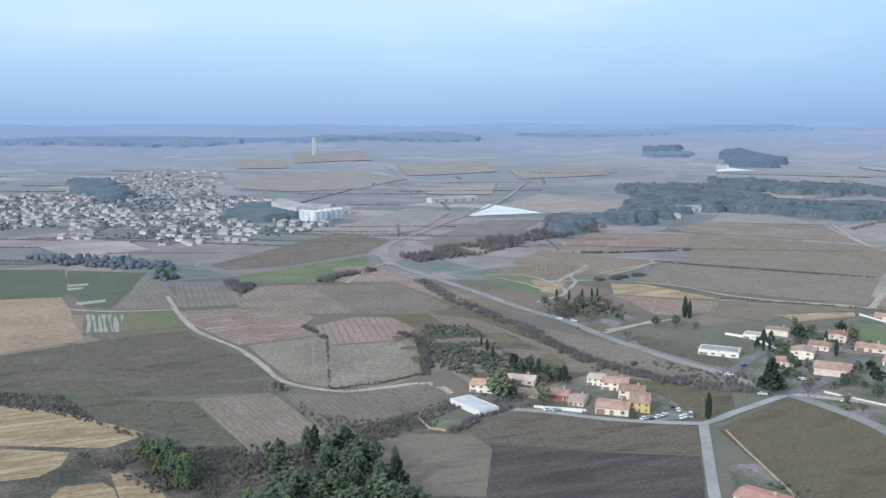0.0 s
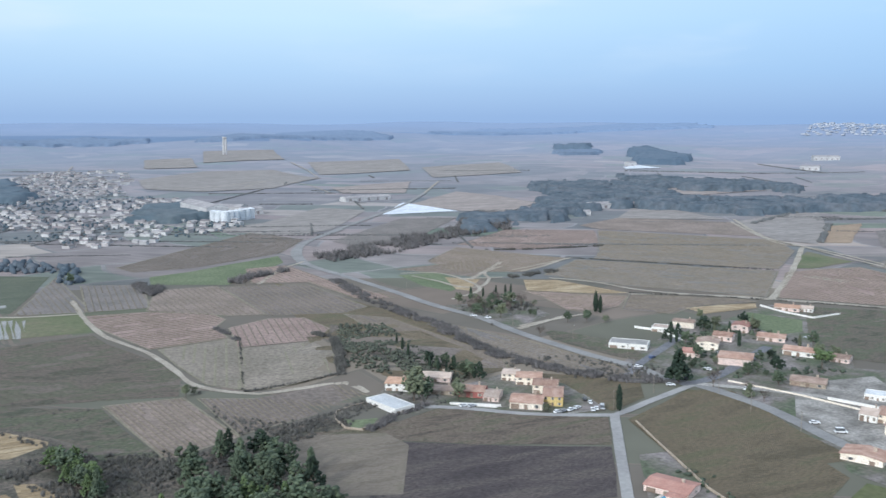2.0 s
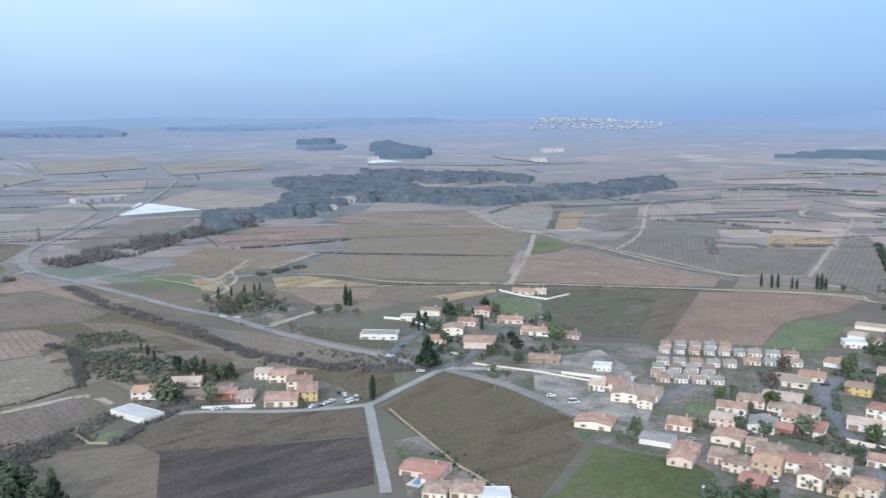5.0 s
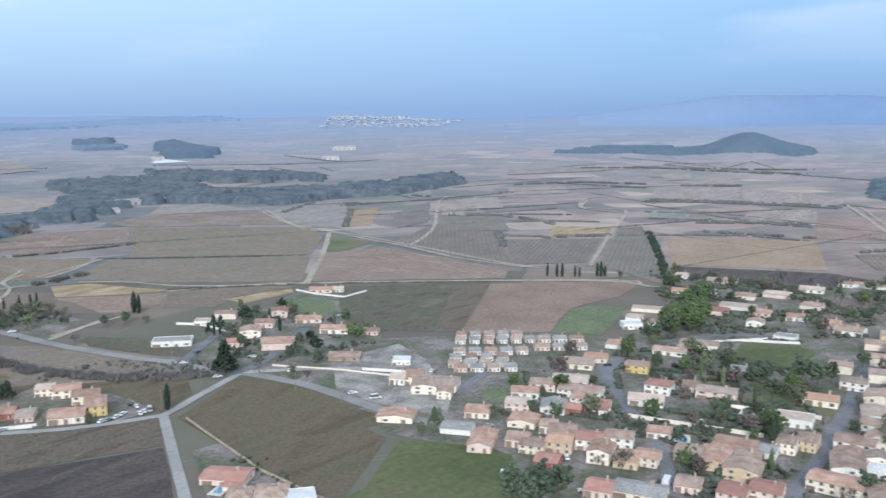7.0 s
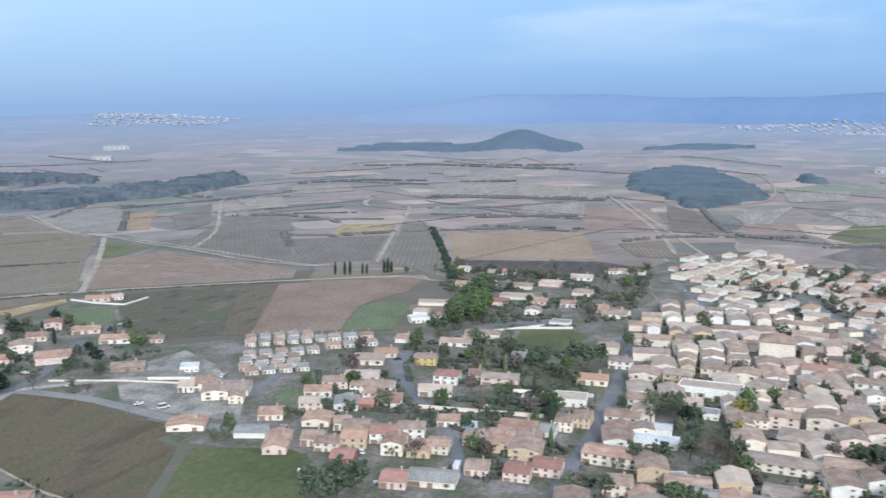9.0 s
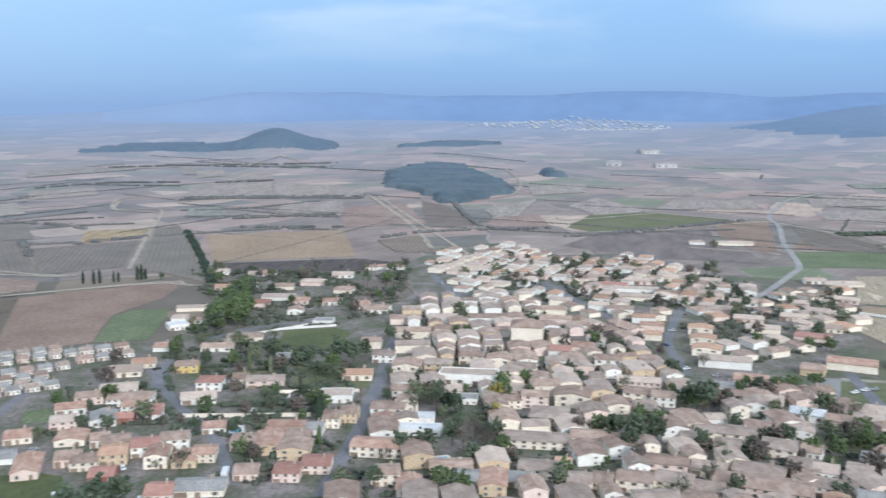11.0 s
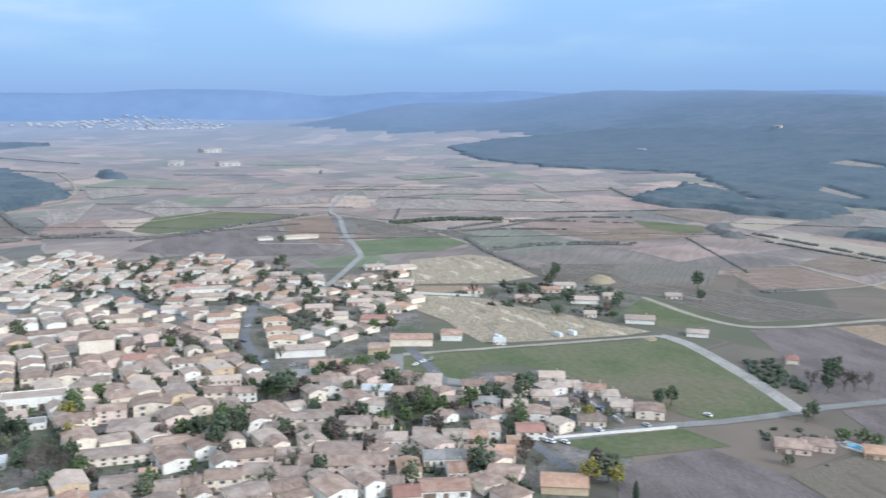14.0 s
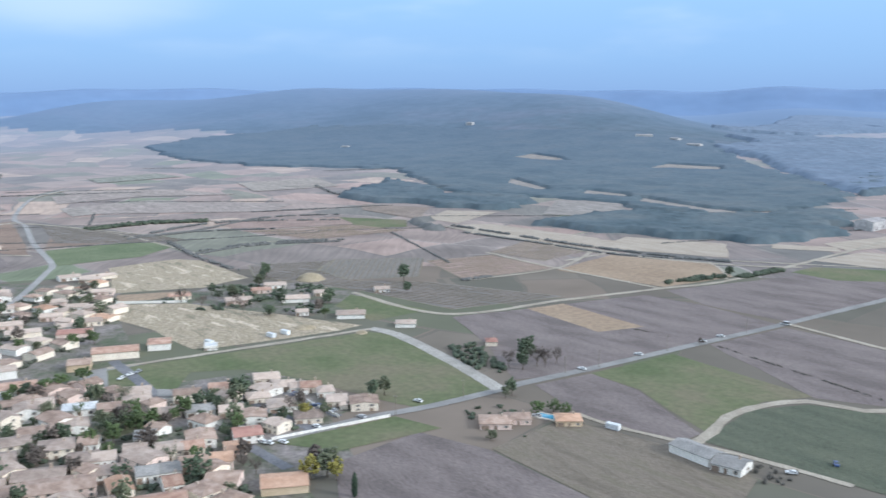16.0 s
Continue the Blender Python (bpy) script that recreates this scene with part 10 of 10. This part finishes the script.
grove([(358.4, 421.2), (424.3, 429.3), (412.5, 341.2), (386.6, 319.7), (329.7, 334.4), (318.8, 366.2)], 22, ("pine", "round", "bush", "cypress"), (4.0, 10.5), ("pine", "olive", "cypress"), "garden trees", 107, 3.0)
grove([(287.1, 571.7), (335.6, 553.6), (324.2, 499.7), (275.8, 508.9)], 25, ("bush", "bare", "round"), (4.0, 10.5), ("olive", "bare", "pine"), "garden trees", 108, 3.0)
# ---- water tower, winery and far farms ----
water_tower(623.7, 2738.3, 6.5, 50)
warehouse(251.8, 1237.3, -83, 107.3, 30.0, 14.0, "large pale winery building beside tanks")
warehouse(290.6, 1270.8, -39, 49.4, 25.0, 7.0, "long low pale warehouse behind tanks")
warehouse(310.8, 1227.6, 9, 30.8, 20.0, 7.0, "small pale warehouse beside tanks")
storage_tank(247.8, 1159.4, 5.2, 13)
storage_tank(252.5, 1150.7, 5.2, 13)
storage_tank(257.8, 1141.9, 5.2, 13)
storage_tank(265.3, 1146.0, 5.2, 13)
storage_tank(272.9, 1150.2, 5.2, 13)
storage_tank(282.2, 1160.9, 5.2, 13)
storage_tank(290.0, 1165.3, 5.2, 13)
storage_tank(297.3, 1169.9, 5.2, 13)
warehouse(788.0, 1087.4, -2, 50.7, 22.0, 6.0, "pale farm sheds beside the valley wood")
warehouse(708.4, 1019.4, -20, 18.5, 14.0, 5.0, "pale farm sheds beside the valley wood")
warehouse(526.1, 1349.7, 9, 82.0, 20.0, 5.0, "long pale shed beside the road")
warehouse(1451.0, 1885.3, -8, 23.0, 20.0, 8.0, "white farm building before a dark wood")
warehouse(2205.4, 1944.8, -34, 73.8, 30.0, 9.0, "white farm building before a dark wood")
warehouse(1787.5, 1619.1, -59, 44.8, 20.0, 8.0, "white farm building before a dark wood")
warehouse(2004.8, -134.5, -103, 28.7, 25.0, 8.0, "white building alone in the plain")
warehouse(1965.1, -236.8, -78, 44.6, 25.0, 6.0, "white building alone in the plain")
warehouse(2590.0, -262.8, -63, 56.7, 30.0, 7.0, "white building alone in the plain")
warehouse(472.4, -972.2, -86, 32.9, 20.0, 9.0, "pale ruin beside a track")
warehouse(2010.0, -1269.4, -146, 19.0, 12.0, 5.0, "white house in the pine forest")
warehouse(1453.8, -1773.0, -141, 40.2, 16.0, 6.0, "white buildings on the ridge end")
warehouse(1376.8, -1794.2, -172, 22.7, 14.0, 6.0, "white buildings on the ridge end")
warehouse(1294.0, -1758.3, -174, 33.4, 14.0, 6.0, "white buildings on the ridge end")
warehouse(2017.0, -1690.5, -154, 19.4, 12.0, 4.5, "white building on the ridge top")
# ---- cars, poles, pools and small things ----
car(226.3, 330.8, 20, "white")
car(230.2, 331.8, 20, "white")
car(240.5, 340.7, 60, "black")
car(240.0, 335.7, 60, "white")
car(235.1, 326.6, 60, "white")
car(237.6, 327.3, 60, "white")
car(240.4, 327.1, 60, "silver", True)
car(221.9, 330.7, 20, "grey")
car(279.5, 523.5, -35, "white")
car(284.9, 514.3, -35, "white")
car(298.5, 375.5, -35, "white")
car(328.1, 556.4, 10, "white")
car(305.7, 346.4, 20, "black")
car(291.8, 341.8, -30, "white")
car(185.7, 356.8, 10, "white")
car(188.9, 354.8, 10, "silver")
car(219.2, 331.0, 20, "white")
car(310.5, 256.9, -30, "white", True)
car(309.9, 270.0, -30, "white")
car(267.4, 162.2, 30, "white", True)
car(269.2, 159.1, 30, "white", True)
car(302.4, 94.9, 10, "white")
car(402.2, 149.7, 110, "grey")
car(409.7, 184.0, 20, "blue")
car(421.0, 193.8, 125, "black")
car(363.4, 125.0, 110, "white")
car(360.7, 261.5, 20, "white")
car(271.5, 132.2, 125, "silver")
car(271.5, 147.4, 35, "white")
car(428.6, 382.6, 110, "silver")
car(356.0, 379.2, 35, "grey")
car(327.3, 355.5, 110, "white")
car(320.2, 320.7, 35, "white")
car(317.1, 387.4, 20, "blue")
car(308.2, 194.3, -30, "grey")
car(295.3, 151.2, 35, "white")
car(380.6, 64.6, 60, "white")
car(369.5, 65.1, 60, "white")
car(330.3, 67.2, 60, "black")
car(299.6, -164.2, 15, "white")
car(296.9, -169.1, 15, "white")
car(305.5, -149.9, 110, "grey")
car(343.0, -95.5, 35, "blue")
car(325.6, -60.3, 35, "white")
car(500.2, -69.6, 35, "blue")
car(534.4, -77.3, 125, "silver")
car(588.7, -136.0, 110, "white")
car(627.0, -115.6, 110, "black")
car(673.7, 6.0, 35, "white")
car(663.6, 31.2, 35, "white")
car(614.1, 60.0, 35, "silver")
car(665.2, 77.6, 35, "silver")
car(630.4, -22.8, 110, "black")
car(304.0, 92.4, 125, "silver")
car(558.2, -53.2, 35, "black")
car(452.8, -74.2, 125, "white")
car(441.8, -87.2, 110, "grey")
car(443.3, -102.2, 35, "white")
car(435.7, -112.2, 20, "white")
car(294.1, 89.6, 125, "blue")
car(305.0, -242.4, 15, "white")
car(294.9, -339.1, 15, "white")
car(295.4, -383.6, 15, "white")
car(291.9, -434.8, 15, "white")
car(291.7, -451.7, 15, "white")
car(284.8, -507.9, 15, "white", True)
car(304.5, -188.9, 15, "white")
car(257.5, -271.5, 35, "silver")
car(148.6, -322.9, 125, "blue")
car(154.5, -302.2, 35, "white")
car(426.1, -152.9, 110, "white")
car(422.1, -147.2, 125, "white")
car(428.3, -157.9, 125, "grey")
car(362.5, -198.0, 110, "grey")
car(348.4, -202.3, 125, "blue")
car(327.9, -202.5, 35, "blue")
car(316.7, -204.5, 110, "grey")
car(331.1, -168.1, 20, "white")
car(301.9, -162.6, 15, "white")
car(302.9, -210.4, 15, "silver")
utility_pole(276.8, 336.1, 30)
utility_pole(244.4, 324.0, 30)
utility_pole(301.9, 441.1, 30)
utility_pole(288.0, 487.5, 30)
utility_pole(277.1, 543.1, 30)
utility_pole(303.3, 391.0, 30)
utility_pole(304.9, 322.9, 30)
utility_pole(269.8, 611.3, 30)
utility_pole(293.0, -349.7, 20)
utility_pole(291.2, -402.1, 20)
utility_pole(288.1, -471.6, 20)
utility_pole(296.0, -327.9, 20)
utility_pole(296.9, -224.1, 20)
utility_pole(296.8, -262.3, 20)
utility_pole(297.9, 294.9, 30)
utility_pole(297.2, 265.7, 30)
utility_pole(286.2, 363.5, 30)
swimming_pool(254.8, -275.0, 20, 9, 5)
swimming_pool(200.0, 235.6, 20, 6, 3)
swimming_pool(344.0, 107.1, 20, 8, 4)
swimming_pool(340.0, 123.2, 20, 8, 4)
swimming_pool(317.7, 34.1, 20, 7, 4)
swimming_pool(387.2, 112.0, 20, 8, 4)
sand_heap(590.6, -350.6, 22, 5, 0)
sand_heap(427.1, -291.0, 8, 1.5, 1)
sand_heap(459.6, -271.4, 14, 1.5, 2)
container(451.4, -244.3, 12, 6, 2.4, 2.5)
container(452.3, -254.0, 12, 6, 2.4, 2.5)
container(458.0, -208.9, 12, 6, 2.4, 2.5)
container(226.8, -286.2, 12, 6, 2.4, 2.5)
container(294.0, 111.4, 12, 6, 2.4, 2.5)
garden_wall([(352.3, 153.5), (356.6, 124.9), (360.7, 97.2)], 2.0, "long cream-rendered garden wall", WALLS["cream"])
garden_wall([(390.1, 120.0), (396.5, 83.5)], 2.0, "long cream-rendered garden wall", WALLS["cream"])
garden_wall([(322.2, 335.1), (336.2, 300.5), (343.9, 270.0)], 1.1, "long pale wall beside the road", WALLS["cream"])
garden_wall([(595.6, -203.0), (570.0, -242.2)], 1.8, "pale rendered wall at the field edge", WALLS["white"])
garden_wall([(511.0, 154.2), (523.3, 124.6)], 1.6, "pale rendered wall at the field edge", WALLS["white"])
garden_wall([(488.6, 177.2), (524.1, 142.4)], 1.4, "pale rendered wall at the field edge", WALLS["white"])
garden_wall([(127.5, 365.8), (131.2, 374.1), (139.1, 377.4), (148.2, 379.5), (153.5, 372.1)], 1.2, "low stone wall round a garden", WALLS["stone"])
garden_wall([(127.0, 364.4), (127.2, 352.0), (132.9, 346.8), (142.8, 352.3)], 1.2, "low stone wall round a garden", WALLS["stone"])
garden_wall([(181.5, 362.7), (198.4, 348.7)], 1.4, "white garden wall along the lane", WALLS["white"])
garden_wall([(302.6, -166.8), (299.3, -196.7), (296.6, -220.9)], 1.4, "pale roadside wall", WALLS["white"])
garden_wall([(350.4, -173.4), (359.2, -202.2), (308.9, -202.7)], 1.4, "white estate wall", WALLS["white"])
garden_wall([(388.4, -124.3), (372.7, -160.1), (362.5, -198.0)], 1.6, "white estate wall", WALLS["white"])
garden_wall([(242.6, 305.5), (234.6, 281.3), (220.4, 236.3), (214.1, 196.8)], 1.2, "pale stone field wall", WALLS["stone"])
garden_wall([(354.1, 450.8), (361.6, 436.3), (358.5, 411.1)], 1.6, "pale rendered wall at the field edge", WALLS["white"])
garden_wall([(474.3, 466.2), (471.9, 443.6), (475.3, 420.8), (501.1, 422.0)], 1.4, "white garden wall round a villa", WALLS["white"])
garden_wall([(181.5, 362.1), (200.8, 349.3)], 1.4, "white garden wall along the lane", WALLS["white"])
garden_wall([(342.6, 292.1), (348.0, 279.6), (351.5, 270.8)], 1.6, "long pale wall beside the road", WALLS["white"])

# the patterns have served
for pattern in [h[0] for h in HOUSES.values()] + [t for kind in TREES.values() for t in kind]:
    for ob in [*pattern.children_recursive, pattern]:
        bpy.data.objects.remove(ob)
